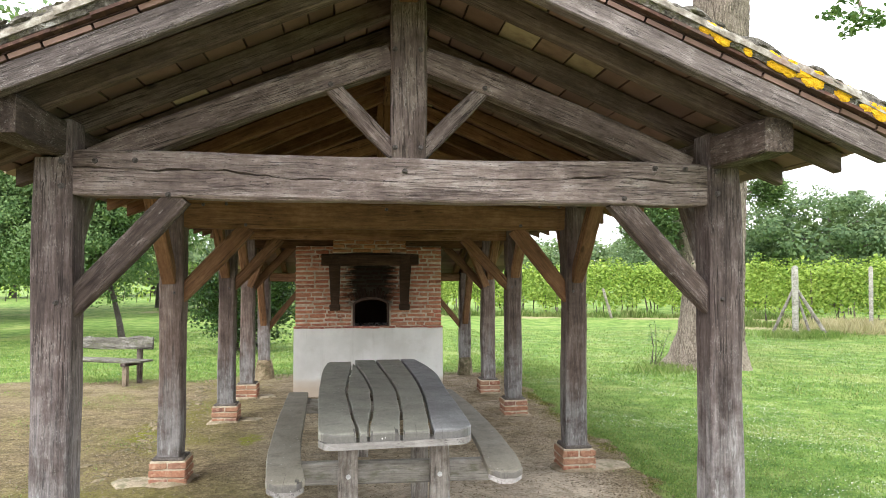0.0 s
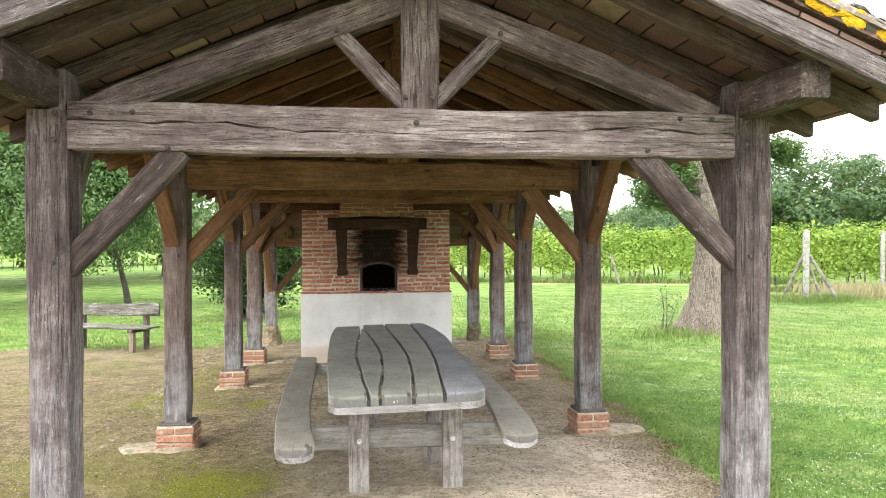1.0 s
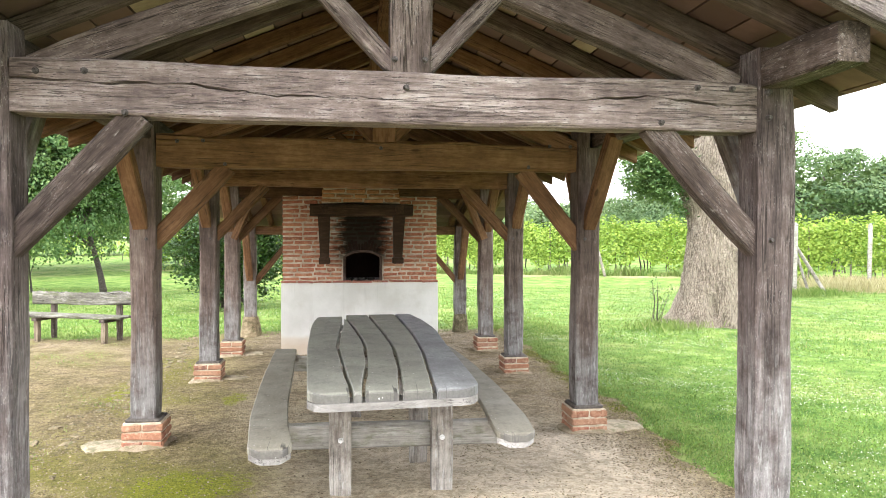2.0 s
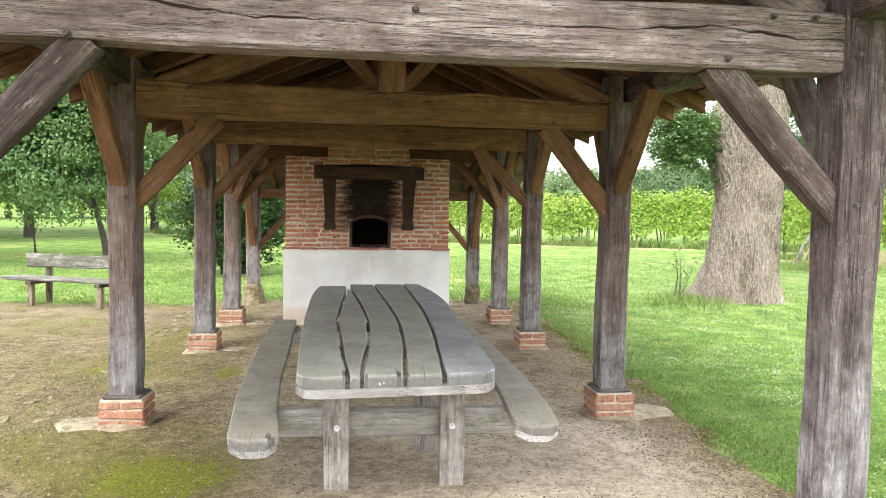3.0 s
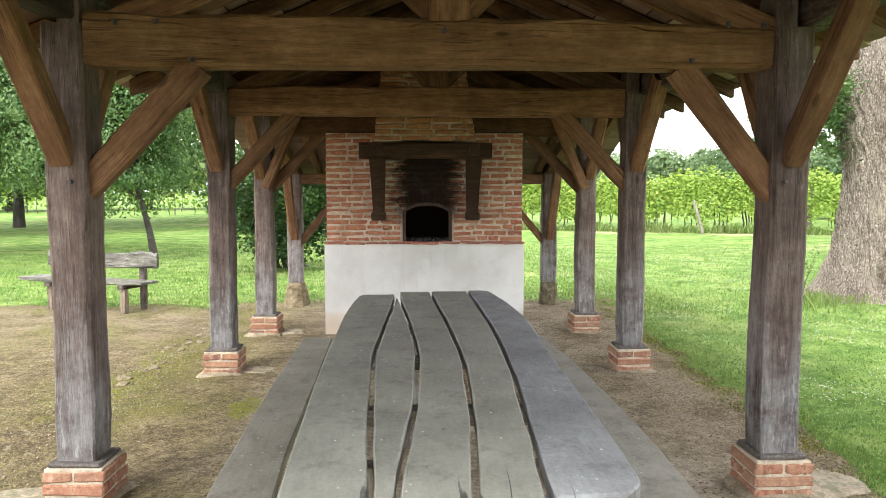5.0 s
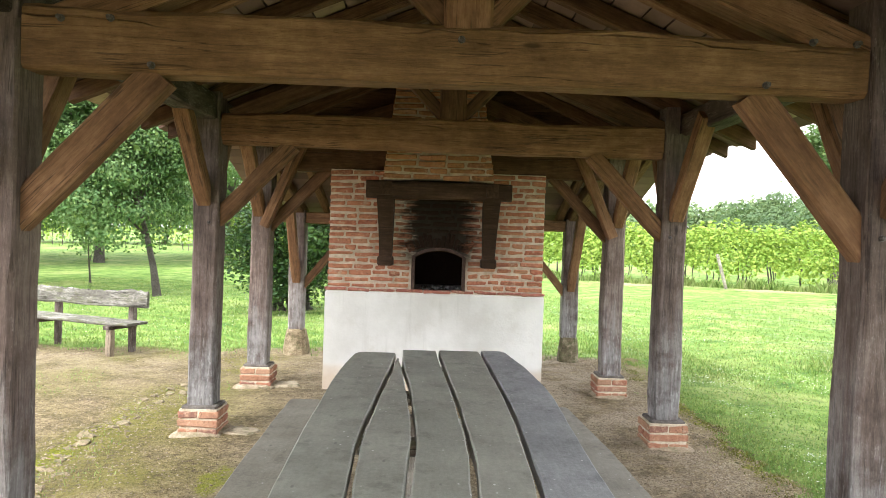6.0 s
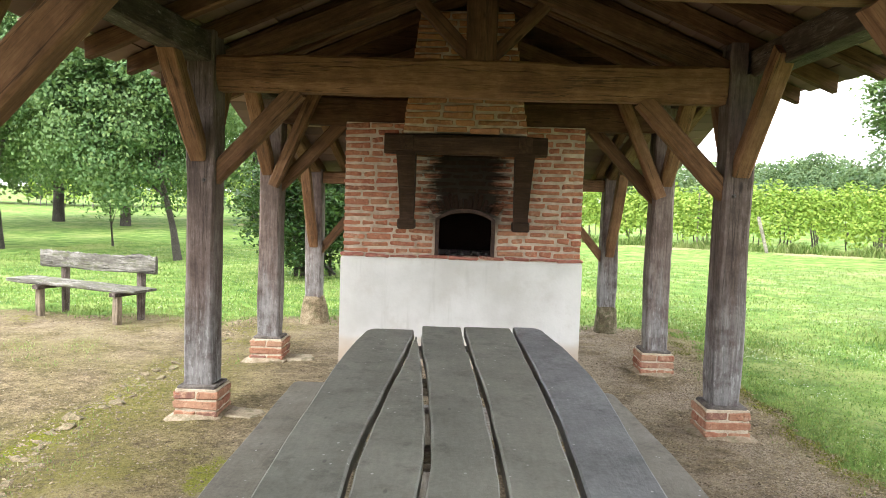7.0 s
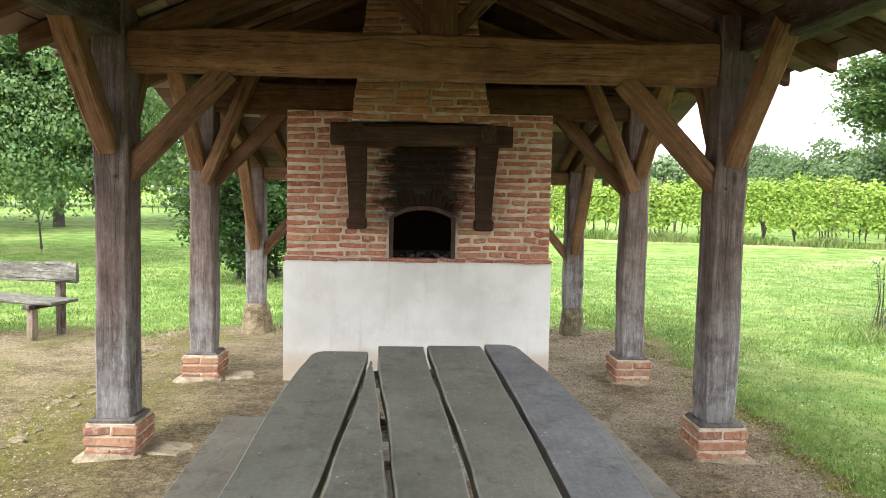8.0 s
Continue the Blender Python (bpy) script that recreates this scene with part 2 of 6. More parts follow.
def stone_like(name, dark, mid, pale_c, scale, rough=0.9, bump_s=0.5, dist=0.01, moss=0.0):
    m, nt, p = tree_of(name)
    v = coords(nt)
    a = noise_tex(nt, v, scale, 8, 0.65)
    b = noise_tex(nt, v, scale * 7, 5, 0.6)
    f = math_n(nt, "ADD", math_n(nt, "MULTIPLY", a, 0.6), math_n(nt, "MULTIPLY", b, 0.4))
    col = ramp(nt, f, [(0.36, dark), (0.5, mid), (0.65, pale_c)])
    if moss:
        col = mix(nt, math_n(nt, "MULTIPLY", window(nt, noise_tex(nt, v, scale * 1.7, 5), 0.5, 0.62), moss), col, (0.07, 0.085, 0.03))
    link(nt, col, p.inputs["Base Color"])
    p.inputs["Roughness"].default_value = rough
    p.inputs["Specular IOR Level"].default_value = 0.25
    bump(nt, p, f, bump_s, dist)
    return m


def brick_mat(name, stops, sooty=False, smeared=0.6):
    """Fired clay, each brick of its own tone."""
    m, nt, p = tree_of(name)
    info = nt.nodes.new("ShaderNodeObjectInfo")
    v = coords(nt)
    tone = ramp(nt, info.outputs["Random"], stops)
    a = noise_tex(nt, v, 26, 6, 0.65)
    b = noise_tex(nt, v, 120, 3, 0.6)
    smear = noise_tex(nt, v, 13, 7, 0.7)
    col = mix(nt, math_n(nt, "MULTIPLY", window(nt, a, 0.42, 0.66), 0.6), tone, tuple(min(1.0, v * 1.35) for v in stops[len(stops) // 2][1]))
    col = mix(nt, math_n(nt, "MULTIPLY", window(nt, smear, 0.53, 0.66), smeared), col, (0.48, 0.37, 0.27))
    col = mix(nt, math_n(nt, "MULTIPLY", window(nt, b, 0.55, 0.7), 0.5), col, (0.12, 0.06, 0.04))
    col = mix(nt, math_n(nt, "MULTIPLY", window(nt, noise_tex(nt, v, 45, 4), 0.57, 0.66), 0.45), col, (0.10, 0.055, 0.038))
    if sooty:
        col = soot(nt, col)
    link(nt, col, p.inputs["Base Color"])
    p.inputs["Roughness"].default_value = 0.92
    p.inputs["Specular IOR Level"].default_value = 0.12
    bump(nt, p, math_n(nt, "ADD", a, math_n(nt, "MULTIPLY", b, 0.6)), 0.5, 0.006)
    return m


def soot(nt, col):
    """Smoke stain over the oven's mouth."""
    pos = position(nt)
    x, y, z = split(nt, pos)
    flat = nt.nodes.new("ShaderNodeVectorMath")
    flat.operation = "MULTIPLY"
    flat.inputs[1].default_value = (0.7, 1.0, 4.0)
    link(nt, pos, flat.inputs[0])
    n = math_n(nt, "MULTIPLY", math_n(nt, "SUBTRACT", noise_tex(nt, flat.outputs[0], 6, 6, 0.7), 0.5), 0.6)
    dx = math_n(nt, "ABSOLUTE", math_n(nt, "ADD", x, 0.045))
    side = math_n(nt, "SUBTRACT", 1.0, window(nt, math_n(nt, "ADD", dx, n), 0.22, 0.48))
    rise = window(nt, math_n(nt, "ADD", z, math_n(nt, "MULTIPLY", n, 0.5)), 1.14, 1.36)
    cap = math_n(nt, "SUBTRACT", 1.0, window(nt, z, 2.02, 2.06))
    k = math_n(nt, "MULTIPLY", math_n(nt, "MULTIPLY", side, rise), cap)
    inside = window(nt, y, 6.78, 6.86)
    k = math_n(nt, "MAXIMUM", k, inside)
    return mix(nt, math_n(nt, "MULTIPLY", k, 0.96), col, (0.008, 0.007, 0.006))


OVEN_STOPS = [(0.0, (0.22, 0.095, 0.06)), (0.2, (0.36, 0.145, 0.088)), (0.5, (0.43, 0.19, 0.11)), (0.75, (0.33, 0.115, 0.072)), (1.0, (0.42, 0.23, 0.14))]
OVEN_BRICK = brick_mat("oven_brick", OVEN_STOPS, True)
HOOD_BRICK = brick_mat("hood_brick", [(0.0, (0.20, 0.095, 0.05)), (0.5, (0.38, 0.185, 0.09)), (1.0, (0.30, 0.16, 0.085))], smeared=0.4)
PLINTH_BRICK = brick_mat("plinth_brick", [(0.0, (0.24, 0.095, 0.062)), (0.35, (0.29, 0.14, 0.086)), (0.7, (0.30, 0.18, 0.115)), (0.92, (0.22, 0.10, 0.075)), (1.0, (0.12, 0.085, 0.065))], smeared=0.4)
LEDGE_BRICK = brick_mat("ledge_brick", [(0.0, (0.30, 0.11, 0.085)), (1.0, (0.38, 0.16, 0.115))])


def mortar_mat():
    m, nt, p = tree_of("lime_mortar")
    v = coords(nt)
    a = noise_tex(nt, v, 9, 7, 0.65)
    col = ramp(nt, a, [(0.35, (0.38, 0.30, 0.22)), (0.65, (0.64, 0.545, 0.435))])
    link(nt, soot(nt, col), p.inputs["Base Color"])
    p.inputs["Roughness"].default_value = 0.95
    p.inputs["Specular IOR Level"].default_value = 0.1
    bump(nt, p, noise_tex(nt, v, 90, 4), 0.5, 0.004)
    return m


def plaster_mat():
    """White render with faint streaks, and earth splashed along its foot."""
    m, nt, p = tree_of("white_render")
    pos = position(nt)
    z = split(nt, pos)[2]
    big = noise_tex(nt, pos, 1.6, 6, 0.6)
    col = ramp(nt, big, [(0.35, (0.57, 0.56, 0.515)), (0.6, (0.71, 0.70, 0.66))])
    n = noise_tex(nt, pos, 5, 5, 0.6)
    splash = math_n(nt, "SUBTRACT", 1.0, window(nt, math_n(nt, "ADD", z, math_n(nt, "MULTIPLY", n, -0.16)), 0.02, 0.16))
    col = mix(nt, math_n(nt, "MULTIPLY", splash, 0.75), col, (0.40, 0.31, 0.22))
    tc = coords(nt, (5, 5, 0.5), shift=False)
    drip = window(nt, noise_tex(nt, tc, 2.2, 4), 0.56, 0.74)
    col = mix(nt, math_n(nt, "MULTIPLY", drip, 0.28), col, (0.40, 0.39, 0.34))
    rub = window(nt, noise_tex(nt, pos, 3.3, 8, 0.72), 0.50, 0.68)
    col = mix(nt, math_n(nt, "MULTIPLY", rub, 0.35), col, (0.50, 0.475, 0.41))
    band = math_n(nt, "SUBTRACT", 1.0, window(nt, math_n(nt, "ADD", z, math_n(nt, "MULTIPLY", n, 0.10)), 0.26, 0.34))
    col = mix(nt, math_n(nt, "MULTIPLY", band, 0.55), col, (0.52, 0.43, 0.32))
    pit = math_n(nt, "SUBTRACT", 1.0, window(nt, voronoi(nt, pos, 2.6), 0.028, 0.042))
    col = mix(nt, math_n(nt, "MULTIPLY", pit, 0.75), col, (0.17, 0.16, 0.15))
    link(nt, col, p.inputs["Base Color"])
    p.inputs["Roughness"].default_value = 0.92
    bump(nt, p, noise_tex(nt, pos, 45, 5), 0.35, 0.005)
    return m


MORTAR, PLASTER = mortar_mat(), plaster_mat()
PLINTH_MORTAR = stone_like("earthy_mortar", (0.28, 0.23, 0.165), (0.44, 0.37, 0.275), (0.56, 0.485, 0.375), 14, moss=0.12)
SKIRT = stone_like("earthy_skirt", (0.15, 0.115, 0.07), (0.25, 0.20, 0.135), (0.36, 0.30, 0.22), 14, moss=0.35)
CONCRETE = stone_like("rough_concrete", (0.16, 0.13, 0.085), (0.27, 0.225, 0.155), (0.38, 0.33, 0.24), 9, moss=0.5)
STONE = stone_like("shelly_stone", (0.085, 0.064, 0.038), (0.23, 0.18, 0.11), (0.42, 0.35, 0.24), 11, bump_s=1.0, dist=0.03, moss=0.35)
STONE_MOSSY = stone_like("mossy_stone", (0.045, 0.037, 0.022), (0.12, 0.10, 0.06), (0.27, 0.235, 0.16), 13, bump_s=1.0, dist=0.03, moss=0.6)
RUBBLE = stone_like("earthy_rubble", (0.085, 0.066, 0.036), (0.17, 0.135, 0.080), (0.29, 0.235, 0.15), 24, moss=0.7)
CAPSTONE = stone_like("plinth_cap", (0.05, 0.043, 0.037), (0.10, 0.088, 0.077), (0.19, 0.17, 0.15), 12)
LEG_TAN = wood("tan_leg", (0.085, 0.064, 0.042), (0.20, 0.158, 0.112), (0.34, 0.28, 0.21))
IRON = stone_like("rusty_iron", (0.022, 0.014, 0.011), (0.055, 0.032, 0.024), (0.10, 0.058, 0.042), 30, rough=0.7)
BOLT = stone_like("grey_bolt", (0.03, 0.025, 0.022), (0.075, 0.065, 0.06), (0.17, 0.16, 0.15), 60, rough=0.6)
ZINC = stone_like("pale_bolt", (0.45, 0.45, 0.44), (0.6, 0.6, 0.58), (0.72, 0.72, 0.7), 60, rough=0.5)
ASH = stone_like("ash_and_charcoal", (0.02, 0.02, 0.02), (0.06, 0.058, 0.055), (0.36, 0.35, 0.33), 14)


def tile_mats():
    """Soffit tiles of fired clay, darkened by age, a few renewed; and lichen-grown roof tiles."""
    m, nt, p = tree_of("soffit_tile")
    geo = nt.nodes.new("ShaderNodeNewGeometry")
    info = nt.nodes.new("ShaderNodeObjectInfo")
    pick = math_n(nt, "FRACT", math_n(nt, "ADD", geo.outputs["Random Per Island"], math_n(nt, "MULTIPLY", info.outputs["Random"], 7.0)))
    tone = ramp(nt, pick, [(0.0, (0.10, 0.060, 0.048)), (0.45, (0.165, 0.102, 0.080)), (0.88, (0.23, 0.145, 0.11)), (0.93, (0.30, 0.23, 0.14)), (1.0, (0.42, 0.35, 0.23))])
    a = noise_tex(nt, geo.outputs["Position"], 9, 6, 0.65)
    link(nt, mix(nt, math_n(nt, "MULTIPLY", window(nt, a, 0.4, 0.7), 0.5), tone, (0.12, 0.072, 0.055)), p.inputs["Base Color"])
    p.inputs["Roughness"].default_value = 0.9
    bump(nt, p, a, 0.4, 0.01)
    r, nt, p = tree_of("canal_tile")
    pos = position(nt)
    n1 = noise_tex(nt, pos, 3.2, 7, 0.65)
    n2 = noise_tex(nt, pos, 19, 6, 0.65)
    col = ramp(nt, n2, [(0.36, (0.10, 0.085, 0.065)), (0.5, (0.20, 0.18, 0.14)), (0.66, (0.36, 0.35, 0.30))])
    col = mix(nt, math_n(nt, "MULTIPLY", window(nt, n1, 0.54, 0.64), 0.6), col, mix(nt, n2, (0.24, 0.12, 0.08), (0.14, 0.085, 0.065)))
    link(nt, col, p.inputs["Base Color"])
    p.inputs["Roughness"].default_value = 0.95
    bump(nt, p, n2, 0.8, 0.02)
    return m, r


SOFFIT, CANAL = tile_mats()
VERGE_TILE = brick_mat("verge_tile", [(0.0, (0.050, 0.034, 0.029)), (0.6, (0.105, 0.056, 0.043)), (1.0, (0.085, 0.066, 0.057))], smeared=0.2)
LICHEN = stone_like("yellow_lichen", (0.38, 0.19, 0.006), (0.66, 0.38, 0.012), (0.80, 0.52, 0.035), 40, bump_s=0.9, dist=0.02)


def bedding_mat():
    """Old mortar and tile edge under grey, white and mossy lichen."""
    m, nt, p = tree_of("lichen_grown_bedding")
    pos = position(nt)
    a = noise_tex(nt, pos, 9, 8, 0.72)
    b = noise_tex(nt, pos, 30, 6, 0.7)
    col = ramp(nt, b, [(0.36, (0.035, 0.030, 0.023)), (0.5, (0.105, 0.094, 0.072)), (0.62, (0.23, 0.215, 0.18))])
    col = mix(nt, window(nt, a, 0.58, 0.66), col, mix(nt, b, (0.24, 0.23, 0.205), (0.55, 0.54, 0.50)))
    col = mix(nt, math_n(nt, "SUBTRACT", 1.0, window(nt, a, 0.40, 0.47)), col, mix(nt, b, (0.055, 0.05, 0.03), (0.13, 0.13, 0.05)))
    link(nt, col, p.inputs["Base Color"])
    p.inputs["Roughness"].default_value = 0.95
    bump(nt, p, math_n(nt, "ADD", a, b), 1.0, 0.03)
    return m


BEDDING = bedding_mat()


def ground_mat():
    """Trodden sandy earth with moss, and meadow turf where the 'turf' attribute is 1."""
    m, nt, p = tree_of("earth_and_turf")
    pos = position(nt)
    at = nt.nodes.new("ShaderNodeAttribute")
    at.attribute_name = "turf"
    n0 = noise_tex(nt, pos, 0.45, 5, 0.6)
    n1 = noise_tex(nt, pos, 2.2, 7, 0.65)
    n2 = noise_tex(nt, pos, 16, 6, 0.7)
    n3 = noise_tex(nt, pos, 70, 4, 0.7)
    f = math_n(nt, "ADD", math_n(nt, "MULTIPLY", n1, 0.5), math_n(nt, "MULTIPLY", n2, 0.5))
    n4 = noise_tex(nt, pos, 7.5, 9, 0.78)
    f = math_n(nt, "ADD", math_n(nt, "MULTIPLY", f, 0.55), math_n(nt, "MULTIPLY", n4, 0.45))
    crumb = noise_tex(nt, pos, 34, 7, 0.8)
    f = math_n(nt, "ADD", math_n(nt, "MULTIPLY", f, 0.7), math_n(nt, "MULTIPLY", crumb, 0.3))
    earth = ramp(nt, f, [(0.42, (0.048, 0.036, 0.016)), (0.485, (0.160, 0.124, 0.058)), (0.545, (0.46, 0.365, 0.205))])
    peb = voronoi(nt, pos, 85, out="Color")
    tone = math_n(nt, "MULTIPLY", split(nt, peb)[0], 1.0)
    earth = mix(nt, 0.35, earth, mix(nt, tone, (0.12, 0.085, 0.048), (0.40, 0.32, 0.21)))
    earth = mix(nt, math_n(nt, "MULTIPLY", window(nt, n3, 0.5, 0.66), 0.6), earth, (0.085, 0.062, 0.035))
    at3 = nt.nodes.new("ShaderNodeAttribute")
    at3.attribute_name = "leafy"
    lf = math_n(nt, "MULTIPLY", at3.outputs["Fac"], window(nt, n1, 0.36, 0.6))
    earth = mix(nt, math_n(nt, "MULTIPLY", lf, 0.9), earth, mix(nt, window(nt, n3, 0.36, 0.64), (0.17, 0.132, 0.092), (0.54, 0.45, 0.34)))
    dust = nt.nodes.new("ShaderNodeAttribute")
    dust.attribute_name = "dust"
    earth = mix(nt, math_n(nt, "MULTIPLY", dust.outputs["Fac"], 0.9), earth, mix(nt, window(nt, math_n(nt, "ADD", math_n(nt, "MULTIPLY", n4, 0.6), math_n(nt, "MULTIPLY", crumb, 0.4)), 0.40, 0.58), (0.43, 0.355, 0.25), (0.82, 0.715, 0.565)))
    at2 = nt.nodes.new("ShaderNodeAttribute")
    at2.attribute_name = "moss"
    mk = math_n(nt, "MULTIPLY", at2.outputs["Fac"], window(nt, math_n(nt, "ADD", f, math_n(nt, "MULTIPLY", n0, 0.5)), 0.62, 0.80))
    earth = mix(nt, math_n(nt, "MULTIPLY", mk, 0.7), earth, mix(nt, n2, (0.085, 0.105, 0.010), (0.26, 0.245, 0.035)))
    lush = nt.nodes.new("ShaderNodeAttribute")
    lush.attribute_name = "lush"
    earth = mix(nt, math_n(nt, "MULTIPLY", window(nt, math_n(nt, "ADD", lush.outputs["Fac"], math_n(nt, "MULTIPLY", math_n(nt, "SUBTRACT", n4, 0.5), 2.2)), 0.35, 0.75), 0.85), earth, mix(nt, window(nt, n3, 0.35, 0.65), (0.115, 0.14, 0.008), (0.27, 0.29, 0.022)))
    turf = ramp(nt, n1, [(0.35, (0.055, 0.118, 0.021)), (0.5, (0.128, 0.215, 0.043)), (0.65, (0.235, 0.31, 0.088))])
    turf = mix(nt, math_n(nt, "MULTIPLY", window(nt, n0, 0.5, 0.68), 0.6), turf, (0.29, 0.31, 0.11))
    turf = mix(nt, math_n(nt, "MULTIPLY", window(nt, n4, 0.5, 0.62), 0.55), turf, (0.055, 0.10, 0.02))
    bare = nt.nodes.new("ShaderNodeAttribute")
    bare.attribute_name = "bare"
    dry = window(nt, math_n(nt, "ADD", bare.outputs["Fac"], math_n(nt, "MULTIPLY", math_n(nt, "SUBTRACT", n4, 0.5), 2.4)), 0.35, 0.7)
    turf = mix(nt, math_n(nt, "MULTIPLY", dry, 0.8), turf, mix(nt, n2, (0.20, 0.165, 0.085), (0.46, 0.39, 0.25)))
    edge = window(nt, math_n(nt, "ADD", at.outputs["Fac"], math_n(nt, "MULTIPLY", math_n(nt, "SUBTRACT", n2, 0.5), 0.8)), 0.35, 0.65)
    link(nt, mix(nt, edge, earth, turf), p.inputs["Base Color"])
    p.inputs["Roughness"].default_value = 0.95
    p.inputs["Specular IOR Level"].default_value = 0.15
    height = math_n(nt, "ADD", math_n(nt, "ADD", n2, math_n(nt, "MULTIPLY", n3, 0.5)), math_n(nt, "ADD", math_n(nt, "MULTIPLY", n4, 0.8), math_n(nt, "MULTIPLY", crumb, 0.7)))
    height = math_n(nt, "MULTIPLY", height, math_n(nt, "SUBTRACT", 1.0, math_n(nt, "MULTIPLY", edge, 0.75)))
    bump(nt, p, height, 1.0, 0.05)
    return m


GROUND = ground_mat()


def leaf_mat(name, stops, glow=0.35, rough=0.55):
    """Foliage: each leaf of its own green, light passing through it."""
    m, nt, p = tree_of(name)
    geo = nt.nodes.new("ShaderNodeNewGeometry")
    col = ramp(nt, geo.outputs["Random Per Island"], stops)
    big = noise_tex(nt, geo.outputs["Position"], 0.7, 3)
    col = mix(nt, math_n(nt, "MULTIPLY", window(nt, big, 0.4, 0.7), 0.35), col, stops[-1][1])
    link(nt, col, p.inputs["Base Color"])
    p.inputs["Roughness"].default_value = rough
    p.inputs["Specular IOR Level"].default_value = 0.2
    tr = nt.nodes.new("ShaderNodeBsdfTranslucent")
    link(nt, mix(nt, 0.4, col, (0.24, 0.31, 0.05)), tr.inputs["Color"])
    ms = nt.nodes.new("ShaderNodeMixShader")
    ms.inputs["Fac"].default_value = glow
    link(nt, p.outputs[0], ms.inputs[1])
    link(nt, tr.outputs[0], ms.inputs[2])
    link(nt, ms.outputs[0], nt.nodes["Material Output"].inputs["Surface"])
    return m


OAK_LEAF = leaf_mat("oak_leaf", [(0.0, (0.036, 0.088, 0.030)), (0.5, (0.082, 0.165, 0.060)), (0.85, (0.14, 0.235, 0.095)), (1.0, (0.21, 0.29, 0.10))], 0.3)
DARK_LEAF = leaf_mat("laurel_leaf", [(0.0, (0.012, 0.030, 0.012)), (0.6, (0.025, 0.062, 0.020)), (1.0, (0.06, 0.12, 0.03))], 0.2, 0.35)
# far greens paled and blued: the haze of distance is in the leaf colour
FAR_LEAF = leaf_mat("woodland_leaf", [(0.0, (0.08, 0.135, 0.07)), (0.5, (0.13, 0.20, 0.09)), (1.0, (0.21, 0.28, 0.12))], 0.3)
WOOD_LEAF = leaf_mat("copse_leaf", [(0.0, (0.040, 0.082, 0.040)), (0.5, (0.082, 0.145, 0.066)), (1.0, (0.15, 0.215, 0.095))], 0.3)
VINE_LEAF = leaf_mat("vine_leaf", [(0.0, (0.12, 0.225, 0.036)), (0.5, (0.22, 0.35, 0.058)), (1.0, (0.38, 0.475, 0.10))], 0.4)
GRASS = leaf_mat("grass_blade", [(0.0, (0.060, 0.125, 0.027)), (0.5, (0.143, 0.243, 0.056)), (0.88, (0.255, 0.352, 0.105)), (1.0, (0.39, 0.385, 0.19))], 0.42)
CLOVER = leaf_mat("clover_leaf", [(0.0, (0.040, 0.11, 0.022)), (0.6, (0.105, 0.225, 0.042)), (1.0, (0.22, 0.34, 0.07))], 0.3)
PETAL = leaf_mat("clover_flower", [(0.0, (0.45, 0.48, 0.36)), (1.0, (0.72, 0.72, 0.65))], 0.2, 0.8)
STRAW = leaf_mat("dry_grass", [(0.0, (0.30, 0.27, 0.14)), (0.6, (0.42, 0.37, 0.21)), (1.0, (0.52, 0.46, 0.29))], 0.3, 0.8)
LITTER = leaf_mat("leaf_litter", [(0.0, (0.065, 0.046, 0.028)), (0.5, (0.17, 0.125, 0.076)), (0.85, (0.29, 0.225, 0.14)), (1.0, (0.42, 0.34, 0.22))], 0.1, 0.85)
MOSS = leaf_mat("moss_tips", [(0.0, (0.055, 0.062, 0.014)), (0.6, (0.13, 0.135, 0.028)), (1.0, (0.23, 0.205, 0.07))], 0.2, 0.9)
CRUMB = leaf_mat("straw_crumbs", [(0.0, (0.15, 0.118, 0.06)), (0.6, (0.25, 0.20, 0.108)), (1.0, (0.36, 0.295, 0.175))], 0.1, 0.9)
PEBBLE = leaf_mat("pebbles", [(0.0, (0.09, 0.068, 0.04)), (0.6, (0.25, 0.20, 0.13)), (0.92, (0.33, 0.27, 0.185)), (1.0, (0.40, 0.34, 0.25))], 0.0, 0.9)


def bark_mat(name, dark, mid, pale_c, scale=1.0, depth=0.05):
    m, nt, p = tree_of(name)
    tc = coords(nt, (15 * scale, 15 * scale, 5.5 * scale), shift=False)
    warp = noise_tex(nt, coords(nt, (2, 2, 1), shift=False), 3, 4)
    add = nt.nodes.new("ShaderNodeVectorMath")
    add.operation = "ADD"
    link(nt, tc, add.inputs[0])
    link(nt, warp, add.inputs[1])
    d = voronoi(nt, add.outputs[0], 2.4, "DISTANCE_TO_EDGE")
    n = noise_tex(nt, coords(nt, (22 * scale, 22 * scale, 4.0 * scale), shift=False), 2.0, 8, 0.68)
    plate = window(nt, d, 0.0, 0.30)
    patch = noise_tex(nt, coords(nt, (2.6, 2.6, 1.5), shift=False), 1.0, 4, 0.6)
    tone = math_n(nt, "MULTIPLY", math_n(nt, "SUBTRACT", patch, 0.5), 0.45)
    col = ramp(nt, math_n(nt, "ADD", tone, math_n(nt, "ADD", math_n(nt, "MULTIPLY", plate, 0.10), math_n(nt, "MULTIPLY", n, 0.85))), [(0.34, dark), (0.48, mid), (0.68, pale_c)])
    link(nt, col, p.inputs["Base Color"])
    p.inputs["Roughness"].default_value = 0.95
    bump(nt, p, math_n(nt, "ADD", plate, math_n(nt, "MULTIPLY", n, 0.6)), 1.0, depth)
    return m


OAK_BARK = bark_mat("oak_bark", (0.13, 0.103, 0.080), (0.33, 0.272, 0.213), (0.50, 0.43, 0.35), 1.25, 0.028)
